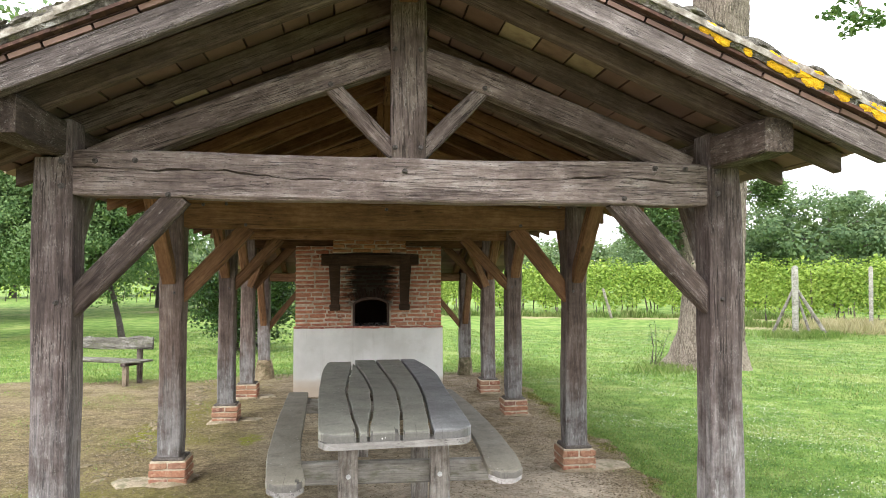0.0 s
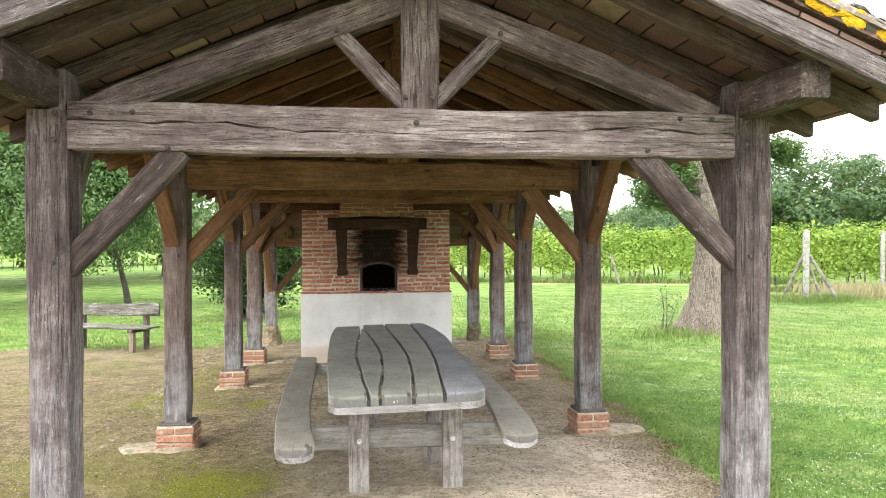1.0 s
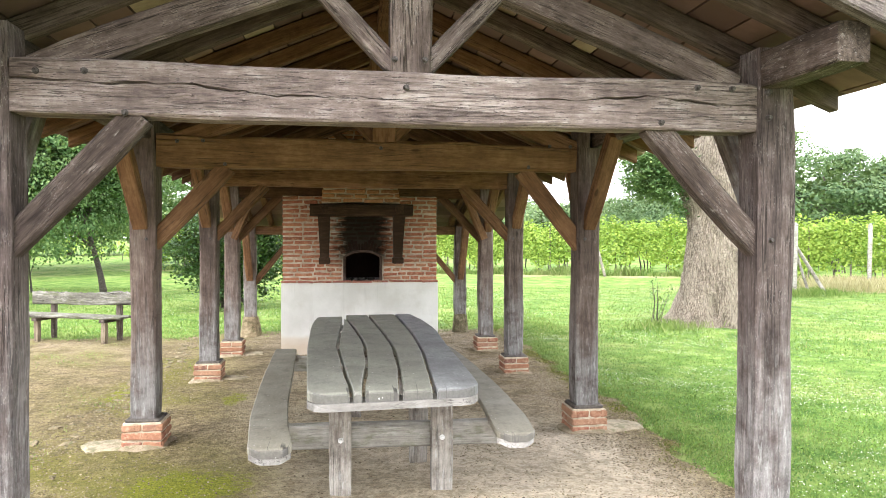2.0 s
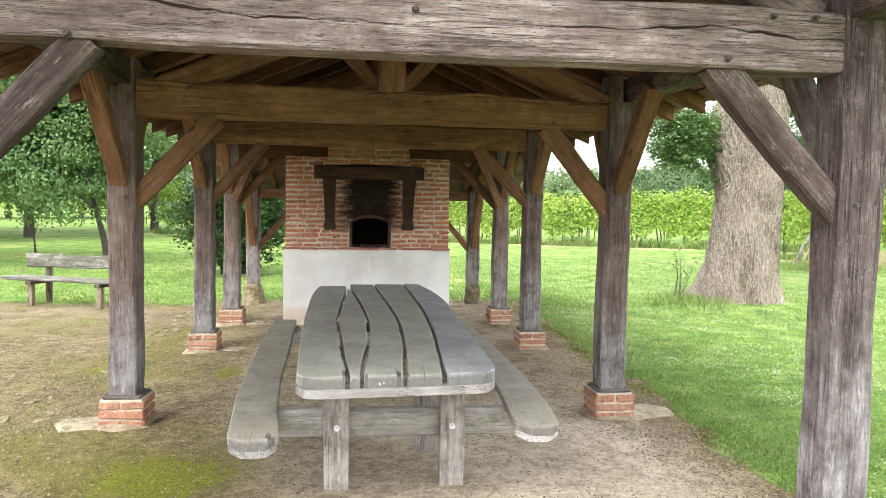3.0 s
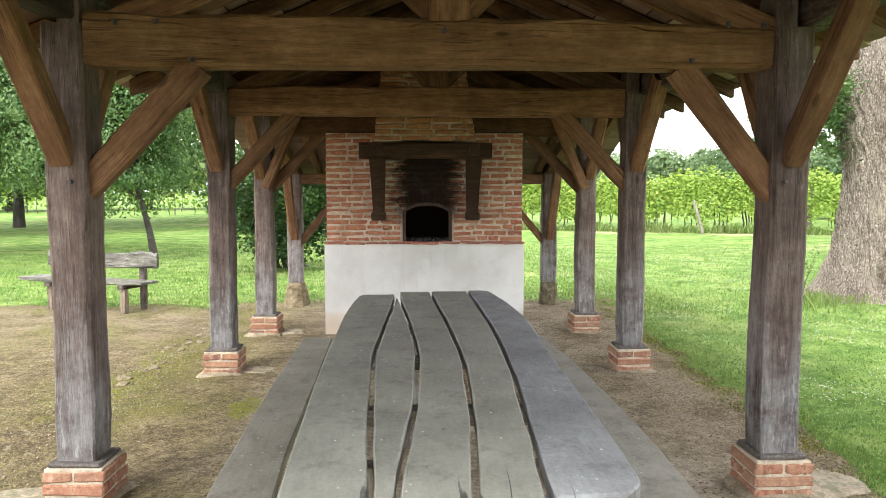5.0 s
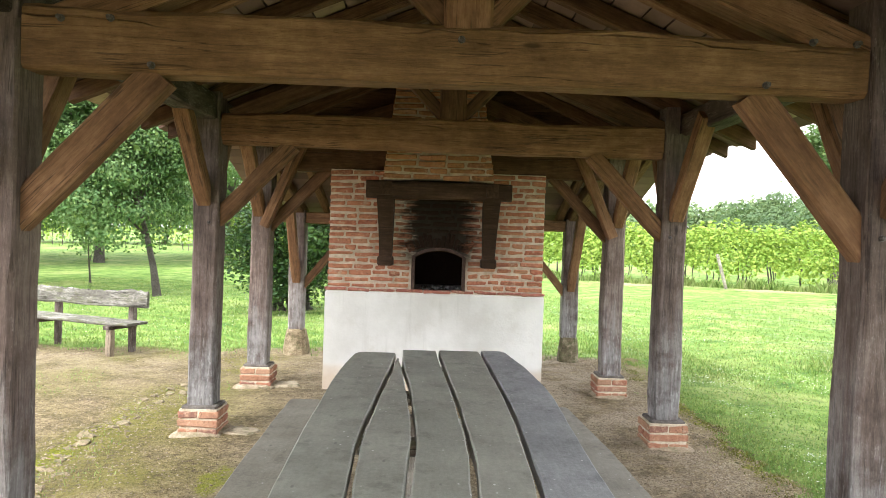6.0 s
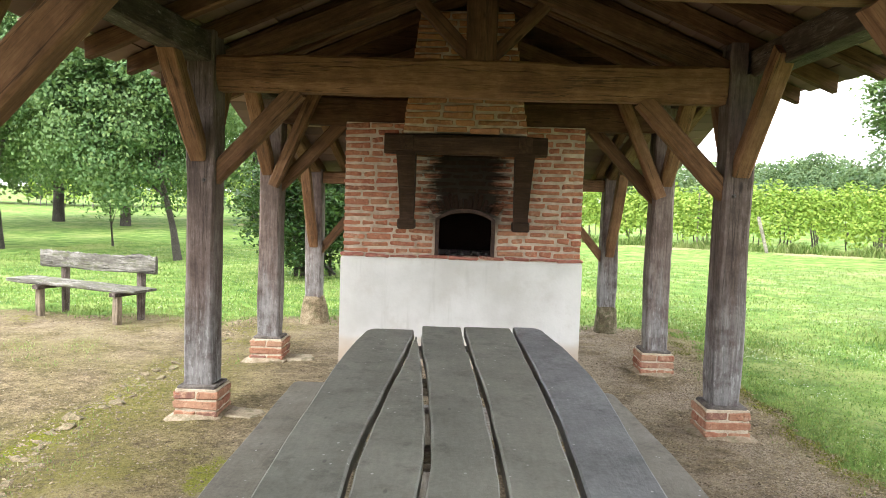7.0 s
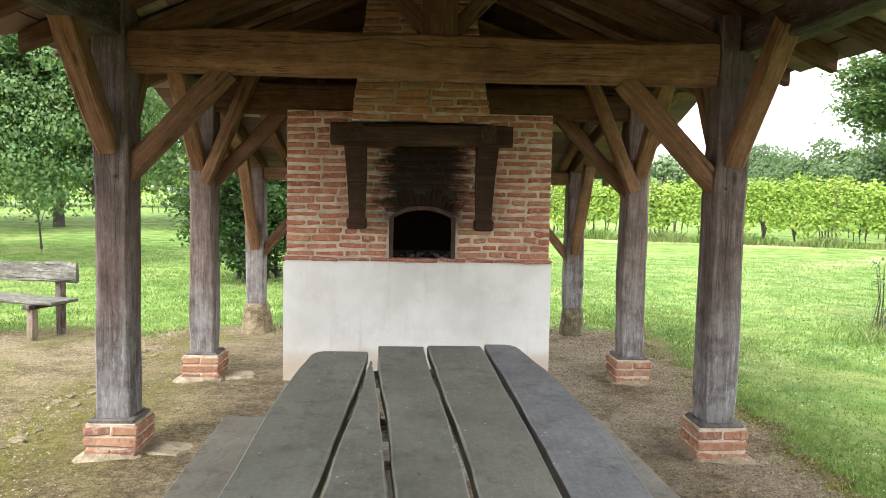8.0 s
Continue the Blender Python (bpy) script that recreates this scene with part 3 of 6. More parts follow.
THIN_BARK = bark_mat("grey_bark", (0.05, 0.042, 0.034), (0.13, 0.11, 0.09), (0.22, 0.195, 0.165), 3.0)


# ---- building helpers ----
def part(name, data, material, parent=None, label="", m=None):
    """Links a bmesh or a mesh as one object under a thing or a part."""
    if isinstance(data, bmesh.types.BMesh):
        me = bpy.data.meshes.new(name)
        bmesh.ops.recalc_face_normals(data, faces=data.faces)
        data.to_mesh(me)
        data.free()
    else:
        me = data
    if material and not me.materials:
        me.materials.append(material)
    ob = new(name, me)
    ob.parent = parent
    if m is not None:
        ob.matrix_basis = m
    if label:
        tagged(ob, label)
    return ob


def thing(name, label, category, group="", m=None, kind=""):
    ob = new(name)
    ob.empty_display_size = 0.2
    if m is not None:
        ob.matrix_basis = m
    return tagged(ob, label, category, group, kind)


def loft(rings, bm=None, smooth=False):
    """A closed skin over rings of equally many points, with caps."""
    bm = bm or bmesh.new()
    made = [[bm.verts.new(q) for q in ring] for ring in rings]
    n = len(made[0])
    for a, b in zip(made, made[1:]):
        for i in range(n):
            f = bm.faces.new((a[i], a[(i + 1) % n], b[(i + 1) % n], b[i]))
            f.smooth = smooth
    bm.faces.new(made[0])
    bm.faces.new(made[-1])
    return bm


def wob(s, seed):
    """Slow waviness of hewn wood, about -1 to 1."""
    return math.sin(2.1 * s + seed * 1.7) * 0.6 + math.sin(5.3 * s + seed * 3.1) * 0.3 + math.sin(11.0 * s + seed) * 0.15


def timber(length, w, h, seed=0, rough=0.006, cham=0.012, bow=0.0, crack=None, bm=None, x0=0.0, y0=0.0, z0=0.0, step=0.16, taper=0.0, slim=0.0, wane=0.0):
    """A hewn beam along x, w wide in y and h high in z, with chamfered, uneven edges. slim: how far its height shrinks towards the end; wane: a broad bevel along its lower edge at -y. crack(x): height and half width of a split in the face at -y."""
    n = max(3, int(length / step))
    rings = []
    for i in range(n + 1):
        s = i / n
        x = x0 + s * length
        k = 1 - taper * s
        oy = y0 + rough * wob(x, seed)
        oz = z0 + rough * wob(x, seed + 5) + bow * (1 - (2 * s - 1) ** 2)
        a = w / 2 * k + rough * 0.6 * wob(x * 1.4, seed + 2)
        b = h / 2 * (k - slim * s) + rough * 0.6 * wob(x * 1.2, seed + 8)
        c = cham * (1 + 0.6 * wob(x * 2.2, seed + 3))
        e = 0.004 if i in (0, n) else 0
        ring = [(a - c, b - e), (a - e, b - c), (a - e, -b + c), (a - c, -b + e), (-a + c + wane * 0.55, -b + e), (-a + e, -b + c + wane * (0.75 + 0.3 * wob(x, seed + 6)))]
        if crack:
            cz, cw = crack(x)
            cz = max(-b * 0.8, min(b * 0.8, cz))
            ring += [(-a, cz - cw), (-a + min(0.03, cw * 6), cz), (-a, cz + cw)]
        ring += [(-a + e, b - c), (-a + c, b - e)]
        rings.append([(x, oy + py, oz + pz) for py, pz in ring])
    return loft(rings, bm)


def along(p0, p1, up=(0, 0, 1)):
    """The pose whose x runs from p0 to p1 and whose z is as near as can be to up."""
    p0, p1 = Vector(p0), Vector(p1)
    x = (p1 - p0).normalized()
    y = Vector(up).cross(x).normalized()
    z = x.cross(y)
    m = Matrix((x, y, z)).transposed().to_4x4()
    m.translation = p0
    return m


def beam(name, p0, p1, w, h, material, parent, up=(0, 0, 1), label="", **kw):
    length = (Vector(p1) - Vector(p0)).length
    return part(name, timber(length, w, h, **kw), material, parent, label, along(p0, p1, up))


def rough_box(lx, ly, lz, seed, bev=0.006, jit=0.004, cuts=0):
    """A block with worn edges and uneven corners, its middle at the origin."""
    rnd = random.Random(seed)
    bm = bmesh.new()
    bmesh.ops.create_cube(bm, size=1.0)
    for v in bm.verts:
        v.co = Vector((v.co.x * lx, v.co.y * ly, v.co.z * lz)) + Vector([rnd.uniform(-jit, jit) for _ in range(3)])
    if cuts:
        long_edges = [e for e in bm.edges if abs((e.verts[0].co - e.verts[1].co).x) > 0.6 * lx]
        bmesh.ops.subdivide_edges(bm, edges=long_edges, cuts=cuts, use_grid_fill=True)
        for v in bm.verts:
            v.co += Vector((0, rnd.uniform(-jit, jit) * 0.4, rnd.uniform(-jit, jit) * 0.55))
    sharp = [e for e in bm.edges if len(e.link_faces) == 2 and e.calc_face_angle(0) > 0.8]
    bmesh.ops.bevel(bm, geom=sharp, offset=bev, segments=1, affect="EDGES")
    return bm


def mesh_of(bm, name):
    me = bpy.data.meshes.new(name)
    bmesh.ops.recalc_face_normals(bm, faces=bm.faces)
    bm.to_mesh(me)
    bm.free()
    return me


def np_mesh(name, verts, faces, material, smooth=False):
    """A mesh of many like faces from arrays."""
    me = bpy.data.meshes.new(name)
    nv, nf, k = len(verts), len(faces), faces.shape[1]
    me.vertices.add(nv)
    me.vertices.foreach_set("co", np.ascontiguousarray(verts, dtype=np.float32).ravel())
    me.loops.add(nf * k)
    me.loops.foreach_set("vertex_index", np.ascontiguousarray(faces, dtype=np.int32).ravel())
    me.polygons.add(nf)
    me.polygons.foreach_set("loop_start", np.arange(0, nf * k, k, dtype=np.int32))
    if smooth:
        me.polygons.foreach_set("use_smooth", np.ones(nf, dtype=bool))
    me.update(calc_edges=True)
    me.validate()
    me.materials.append(material)
    return me


def bolt(parent, x, y, z, r, material=None, axis="y"):
    """A bolt's head with its washer, its face towards -y."""
    bm = bmesh.new()
    bmesh.ops.create_cone(bm, cap_ends=True, segments=10, radius1=r * 1.25, radius2=r * 1.2, depth=0.006, matrix=Matrix.Rotation(radians(90), 4, "X"))
    bmesh.ops.create_cone(bm, cap_ends=True, segments=6, radius1=r, radius2=r * 0.8, depth=0.022, matrix=Matrix.Translation((0, -0.012, 0)) @ Matrix.Rotation(radians(90), 4, "X"))
    ob = part("bolt", bm, material or BOLT, parent)
    ob.matrix_basis = parent.matrix_basis.inverted() @ Matrix.Translation((x, y, z)) if parent.data else Matrix.Translation((x, y, z))
    return ob
# ---- ground ----
def wave2(x, y, k=1.0, ph=0.0):
    """Smooth irregular noise over the plan, about -1 to 1."""
    return (np.sin(k * (1.3 * x + 0.7 * y) + ph) * np.cos(k * (0.6 * x - 1.1 * y) + 2 * ph)
            + 0.5 * np.sin(k * (2.9 * x - 1.7 * y) + 3.1 + ph) * np.cos(k * (1.9 * x + 2.6 * y) + ph)
            + 0.3 * np.sin(k * (5.7 * x + 4.3 * y) + 1.2 + ph))


def turf_at(x, y):
    """1 on the meadow, 0 on the trodden earth."""
    edge = 2.25 + 0.07 * wave2(x, y, 1.2) + 0.07 * np.clip(y - 6, 0, 8) + 0.08 * wave2(x, y, 5.0) + 0.03 * wave2(x, y, 14.0, 1.0)
    right = np.clip((x - edge) / 0.20 + 0.5, 0, 1)
    back = 8.85 + 0.35 * wave2(x, y, 0.8) + 0.12 * np.clip(-x - 4, -2, 6) * -1
    behind = np.clip((y - back) / 0.9 + 0.5, 0, 1)
    return np.maximum(right, behind)


def ground_z(x, y):
    t = turf_at(x, y)
    far = np.clip((np.hypot(x, y - 4) - 14) / 30, 0, 1)
    right = np.clip((x - 2.2) / 0.3, 0, 1) * np.clip((8.8 - y) / 2, 0, 1)
    z = t * 0.026 * right + 0.012 * wave2(x, y, 1.1) + 0.007 * wave2(x, y, 4.0, 1.0) + 0.004 * wave2(x, y, 9.0, 2.0)
    knoll = 0.10 * np.exp(-((x - 5.9) ** 2 + (y - 8.4) ** 2) / 1.6)
    return z + knoll + far * 0.10 * wave2(x, y, 0.11)


def graded(lo, hi, step, reach, grow=1.16):
    """Lines of a grid: even from lo to hi, then ever wider out to the reach."""
    mid = list(np.arange(lo, hi + step / 2, step))
    a, d = [], step
    p = lo
    while p > -reach:
        d *= grow
        p -= d
        a.append(p)
    b, d, p = [], step, mid[-1]
    while p < reach:
        d *= grow
        p += d
        b.append(p)
    return np.array(a[::-1] + mid + b)


gx, gy = graded(-7.0, 9.0, 0.07, 2500), graded(-5.0, 14.0, 0.07, 2500)
GX, GY = np.meshgrid(gx, gy)
GZ = ground_z(GX, GY)
nx, ny = len(gx), len(gy)
idx = np.arange(nx * ny).reshape(ny, nx)
quads = np.stack([idx[:-1, :-1], idx[:-1, 1:], idx[1:, 1:], idx[1:, :-1]], -1).reshape(-1, 4)
me = np_mesh("ground", np.stack([GX, GY, GZ], -1).reshape(-1, 3), quads, GROUND, True)
at = me.attributes.new("turf", "FLOAT", "POINT")
at.data.foreach_set("value", turf_at(GX, GY).ravel().astype(np.float32))
drip = np.exp(-((np.abs(GX) - 2.35) / 0.35) ** 2) + 0.5 * np.clip((-GX - 1.2) / 1.0, 0, 1) + 0.5 * np.clip((-GY) / 2 + 0.3, 0, 1) + 1.3 * np.exp(-((GX + 1.55) / 0.7) ** 2 - ((GY - 1.5) / 0.9) ** 2) + 0.9 * np.exp(-((GX + 1.75) / 0.5) ** 2 - ((GY - 4.2) / 1.0) ** 2)
at = me.attributes.new("moss", "FLOAT", "POINT")
at.data.foreach_set("value", np.clip(drip * (0.65 + 0.5 * wave2(GX, GY, 1.7, 2.0)), 0, 1).ravel().astype(np.float32))
at = me.attributes.new("lush", "FLOAT", "POINT")
lush = 1.2 * np.exp(-((GX + 1.28) / 0.42) ** 2 - ((GY - 1.42) / 0.36) ** 2) + 0.75 * np.exp(-((GX + 1.35) / 0.16) ** 2 - ((GY - 4.0) / 0.35) ** 2) + 0.7 * np.exp(-((GX + 2.55) / 0.2) ** 2) * np.clip(wave2(GX, GY, 1.3, 1.0), 0, 1) + 0.8 * np.exp(-((GX - 2.2) / 0.13) ** 2) * np.clip(0.3 + wave2(GX, GY, 2.3, 3.0), 0, 1) + 0.6 * np.clip(wave2(GX, GY, 1.1, 5.0) - 0.7, 0, 1) * np.clip((-GX - 1.9) / 0.5, 0, 1)
at.data.foreach_set("value", np.clip(lush, 0, 1.2).ravel().astype(np.float32))
side_r = np.clip((GX - 0.7) / 1.1, 0, 1) * np.clip((GY - 2.2) / 1.6, 0.12, 1) + 0.5 * np.clip((GY - 5.5) / 2, 0, 1)
at = me.attributes.new("leafy", "FLOAT", "POINT")
at.data.foreach_set("value", np.clip(side_r, 0, 1).ravel().astype(np.float32))
under_roof = np.clip((1.55 - np.abs(GX - 0.62)) / 0.6, 0, 1) * np.clip((3.4 - GY) / 1.6, 0, 1) * np.clip((GY + 1.5) / 1.5, 0, 1) * (0.85 + 0.3 * wave2(GX, GY, 0.9, 4.0)) + 0.45 * np.clip((1.5 - np.abs(GX)) / 0.7, 0, 1) * np.clip((GY - 1.4) / 1.2, 0, 1) * (0.6 + 0.5 * wave2(GX, GY, 0.9, 4.0))
at = me.attributes.new("dust", "FLOAT", "POINT")
at.data.foreach_set("value", np.clip(under_roof, 0, 1).ravel().astype(np.float32))
# dry, trampled strips along the vine rows and worn spots in the meadow


def strip(x0, y0, x1, y1, half):
    """1 on a line over the plan, falling to 0 at the half width."""
    dx, dy = x1 - x0, y1 - y0
    ll = math.hypot(dx, dy)
    along_l = ((GX - x0) * dx + (GY - y0) * dy) / ll
    off = np.abs((GX - x0) * dy - (GY - y0) * dx) / ll
    return np.clip(1.4 - off / half, 0, 1) * ((along_l > -1) & (along_l < ll + 1))


bare = 0.75 * strip(-10.0, 34.4, 16.6, 23.0, 1.0) + 0.8 * strip(12.6, 19.6, 24.4, 8.2, 1.1) + 0.5 * np.exp(-((GX - 9.5) / 2.2) ** 2 - ((GY - 18.0) / 1.0) ** 2) + 0.35 * np.clip(wave2(GX, GY, 0.55, 2.5) - 0.45, 0, 1) * (GX > 3) * (GY > 6)
at = me.attributes.new("bare", "FLOAT", "POINT")
at.data.foreach_set("value", np.clip(bare, 0, 1).ravel().astype(np.float32))
ground = tagged(new("ground", me), "trodden sandy earth with moss, turning to meadow grass", "ground", kind="structure")

# ---- the shelter ----
shelter = thing("shelter", "open oak-framed picnic shelter with a clay-tiled gable roof", "shelter")
ROWS_Y = [0.0, 2.41, 4.99, 6.72]
POST_X = [(-1.775, 1.79), (-1.775, 1.665), (-1.767, 1.670), (-1.775, 1.665)]
TIE_Z = [2.207, 2.205, 2.250, 2.222]
PLINTH_H = 0.212
SLOPE = 0.425
APEX = 3.20


def under(x):
    """Height of the rafters' underside."""
    return APEX - SLOPE * abs(x)


brick_meshes = {}


def brick_mesh(length, depth, height, variant, material):
    key = (round(length, 2), round(depth, 2), round(height, 3), variant, material.name)
    if key not in brick_meshes:
        me = mesh_of(rough_box(key[0], key[1], key[2], hash(key[:4]) % 1000, 0.007, 0.0065, 2), "brick")
        me.materials.append(material)
        brick_meshes[key] = me
    return brick_meshes[key]


def plinth(cx, cy, seed):
    """Three courses of brick in pale mortar under a post, with a worn cap."""
    rnd = random.Random(seed)
    w = 0.295
    core = part("plinth", rough_box(w - 0.022, w - 0.022, PLINTH_H - 0.01, seed, 0.004, 0.002), PLINTH_MORTAR, shelter, "brick plinth in pale mortar", Matrix.Translation((cx, cy, PLINTH_H / 2 - 0.012)))
    z = 0.027
    for c in range(3):
        hgt = 0.050
        for face in range(4):
            two = (c + face) % 2 == 0
            for k in range(2 if two else 1):
                length = (w / 2 - 0.006) if two else w - 0.004
                off = (-w / 4 + k * w / 2) if two else 0
                m = Matrix.Rotation(radians(90 * face), 4, "Z") @ Matrix.Translation((off, -w / 2 + 0.026 + rnd.uniform(-0.003, 0.003), z - (PLINTH_H / 2 - 0.012)))
                part("brick", brick_mesh(length, 0.05, hgt, rnd.randrange(3), PLINTH_BRICK), None, core, m=m)
        z += 0.0645
    rings = []
    for zz_, k in ((-0.03, 0.205), (0.010, 0.190), (0.022, 0.166), (0.032, 0.150)):
        rings.append([(k * (1 + (0.16 * math.sin(2 * a + seed) + 0.08 * math.sin(5 * a + 2 * seed)) * (0.044 - zz_) / 0.07) * math.cos(a) / max(abs(math.cos(a)), abs(math.sin(a))) ** 0.75,
                       k * (1 + (0.16 * math.cos(3 * a + seed) + 0.06 * math.sin(7 * a)) * (0.044 - zz_) / 0.07) * math.sin(a) / max(abs(math.cos(a)), abs(math.sin(a))) ** 0.75,
                       zz_ - (PLINTH_H / 2 - 0.012)) for a in [2 * math.pi * i / 28 for i in range(28)]])
    part("mortar_skirt", loft(rings), SKIRT, core, "crumbling mortar spread about the plinth's foot")
    part("cap", rough_box(0.25, 0.25, 0.028, seed + 3, 0.009, 0.006), CAPSTONE, core, "worn grey mortar cap", Matrix.Translation((0, 0, PLINTH_H / 2 + 0.003)))
    return core


def post(cx, cy, row, seed):
    w, d = (0.19, 0.195) if row == 0 else (0.186, 0.20)
    top = 2.292 if row < 2 else 2.32
    bm = timber(top - PLINTH_H, w, d, seed=seed, rough=0.007, cham=0.014, taper=-0.02)
    inner = 1 if cx < 0 else -1
    tongue = 0.08 if row == 0 else 0.11
    bm = timber(0.20, tongue, d - 0.012, seed=seed + 1, rough=0.002, cham=0.008, bm=bm, x0=top - PLINTH_H - 0.004, y0=inner * (w / 2 - tongue / 2 - 0.004))
    m = Matrix(((0, 1, 0, cx), (0, 0, 1, cy), (1, 0, 0, PLINTH_H), (0, 0, 0, 1)))
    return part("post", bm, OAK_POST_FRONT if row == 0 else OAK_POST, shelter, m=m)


def tie_crack(seed, z0, w0):
    def f(x):
        on = max(0.2, min(1.0, 0.8 + 0.6 * math.sin(2.3 * x + seed)))
        return z0 + 0.018 * math.sin(2.6 * x + seed) + 0.008 * math.sin(9 * x + seed * 2) + 0.004 * math.sin(27 * x + seed) + 0.0025 * math.sin(61 * x), w0 * on * (0.7 + 0.5 * math.sin(17 * x))
    return f


for r, y0 in enumerate(ROWS_Y):
    xl, xr = POST_X[r]
    cy = y0 + 0.10
    dz = TIE_Z[r] - 2.245
    for j, cx in enumerate((xl, xr)):
        seed = 11 + 7 * r + 3 * j
        plinth(cx, cy, seed)
        po = post(cx, cy, r, seed)
        side = -1 if cx < 0 else 1
        # brace from the post to the tie beam
        inner = cx - side * 0.09
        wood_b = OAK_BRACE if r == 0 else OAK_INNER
        if r == 3:
            beam("brace", (inner + side * 0.05, cy - 0.01, 1.545 + dz), (inner - side * 0.535, cy - 0.01, 2.15 + dz), 0.11, 0.09, OAK_SHADE, shelter, up=(0, -1, 0.001), seed=seed + 6, rough=0.005)
            beam("brace", (inner + side * 0.05, cy - 0.115, 1.575 + dz), (inner - side * 0.335, cy - 0.115, 2.46 + dz), 0.10, 0.118, wood_b, shelter, up=(0, -1, 0.001), seed=seed + 2, rough=0.005)
        else:
            beam("brace", (inner + side * 0.05, cy - 0.022, 1.545 + dz), (inner - side * (0.440 if r == 1 and side > 0 else 0.520), cy - 0.022, 2.150 + dz), 0.132 if r == 1 else 0.122, 0.100, wood_b, shelter, up=(0, -1, 0.001), seed=seed + 2, rough=0.005)
        if r == 0:
            for bz in (2.147, 2.27):
                bolt(po, cx - side * 0.045, y0 - 0.001, bz, 0.013)
        bolt(po, cx - side * 0.03, y0 - 0.002, 1.56, 0.011)
        # braces from the post to the wall plate
        px = cx + side * 0.012
        for dy in ((1,) if r == 0 else (-1, 1) if r < 3 else (-1,)):
            ya = cy + dy * 0.075
            beam("brace", (px, ya, 1.70 + dz), (px + side * 0.03, ya + dy * 0.50, 2.375 + dz), 0.105, 0.115, OAK_INNER if r else OAK_POST, shelter, up=(1, 0, 0.001), seed=seed + 4 + dy, rough=0.005)
    # tie beam
    xa, xb = xl + 0.098, xr - 0.098
    hgt = (0.235, 0.252, 0.232, 0.24)[r]
    zc = TIE_Z[r]
    tie = beam("tie_beam", (xa, y0 + 0.085, zc + (0.008, 0.022, 0.004, 0.0)[r]), (xb, y0 + 0.085, zc - (0.012, 0.006, 0.0, 0.0)[r]), 0.155, hgt, OAK_FRONT if r == 0 else OAK_TIE if r == 1 else OAK_SHADE if r == 3 else OAK_INNER, shelter,
               seed=3 + 5 * r, rough=0.006, cham=0.012 if r == 0 else 0.018, slim=0.2 if r == 1 else 0.0, wane=0.05 if r == 2 else 0.0, crack=tie_crack(0.6 + 1.9 * r, (0.006, 0.075, 0.045, 0.05)[r], 0.0062 if r == 0 else 0.0035), step=0.05,
               label="split and weathered oak tie beam" if r == 0 else "")
    if r == 0:
        bm = bmesh.new()
        for wide, tall, proud in ((0.046, 0.014, 0.003), (0.020, 0.008, 0.005)):
            bmesh.ops.create_icosphere(bm, subdivisions=3, radius=1.0, matrix=Matrix.Diagonal((wide, proud, tall, 1)))
        part("knot", bm, OAK_FRONT, tie, "dark knot in the beam's face", tie.matrix_basis.inverted() @ Matrix.Translation((-0.98, y0 + 0.007, 2.185)) @ Matrix.Rotation(radians(-8), 4, "Y"))
    if r < 2:
        for bx, bz in ((-1.57, 2.276), (-1.376, 2.282), (-1.212, 2.108), (0.0, 2.247), (1.207, 2.114), (1.385, 2.283), (1.56, 2.281)):
            bolt(tie, bx * (0.97 if r else 1), y0 + 0.004, bz + (0.018 if r else 0), 0.012)
    # king post, principal rafters and struts
    kx = 0.022
    king = part("king_post", timber(0.87, 0.195, 0.15, seed=30 + r, rough=0.004), OAK_TRUSS if r == 0 else OAK_SHADE if r > 1 else OAK_INNER, shelter,
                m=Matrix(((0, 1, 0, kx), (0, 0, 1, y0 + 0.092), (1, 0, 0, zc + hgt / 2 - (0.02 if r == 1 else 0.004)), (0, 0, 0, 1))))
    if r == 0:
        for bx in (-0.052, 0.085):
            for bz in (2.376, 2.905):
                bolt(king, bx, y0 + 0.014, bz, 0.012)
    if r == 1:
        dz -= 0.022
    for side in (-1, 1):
        mat_r = OAK_TRUSS if r == 0 else OAK_SHADE if r > 1 else OAK_INNER
        ends = ((kx + side * 0.09, 2.905 + dz), (side * 1.60, 2.325 + dz))
        pr = beam("principal_rafter", (ends[0][0], y0 + 0.09, ends[0][1]), (ends[1][0], y0 + 0.09, ends[1][1]), 0.125, 0.142, mat_r, shelter, seed=41 + r * 3 + side, rough=0.006, bow=0.022)
        beam("strut", (kx + side * 0.07, y0 + 0.088, 2.395 + dz), (kx + side * 0.42, y0 + 0.088, 2.755 + dz), 0.09, 0.088, mat_r, shelter, up=(0, -1, 0.001), seed=50 + r + side, rough=0.004)
        if r == 0:
            bolt(pr, kx + side * 0.415, y0 + 0.028, 2.71, 0.012)

# wall plates and ridge
for side in (-1, 1):
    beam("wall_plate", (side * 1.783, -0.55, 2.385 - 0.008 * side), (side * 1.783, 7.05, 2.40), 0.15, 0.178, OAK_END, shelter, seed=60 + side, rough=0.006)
beam("ridge_beam", (0.022, -0.55, APEX + 0.02), (0.022, 7.05, APEX + 0.02), 0.12, 0.11, OAK_INNER, shelter, seed=66)

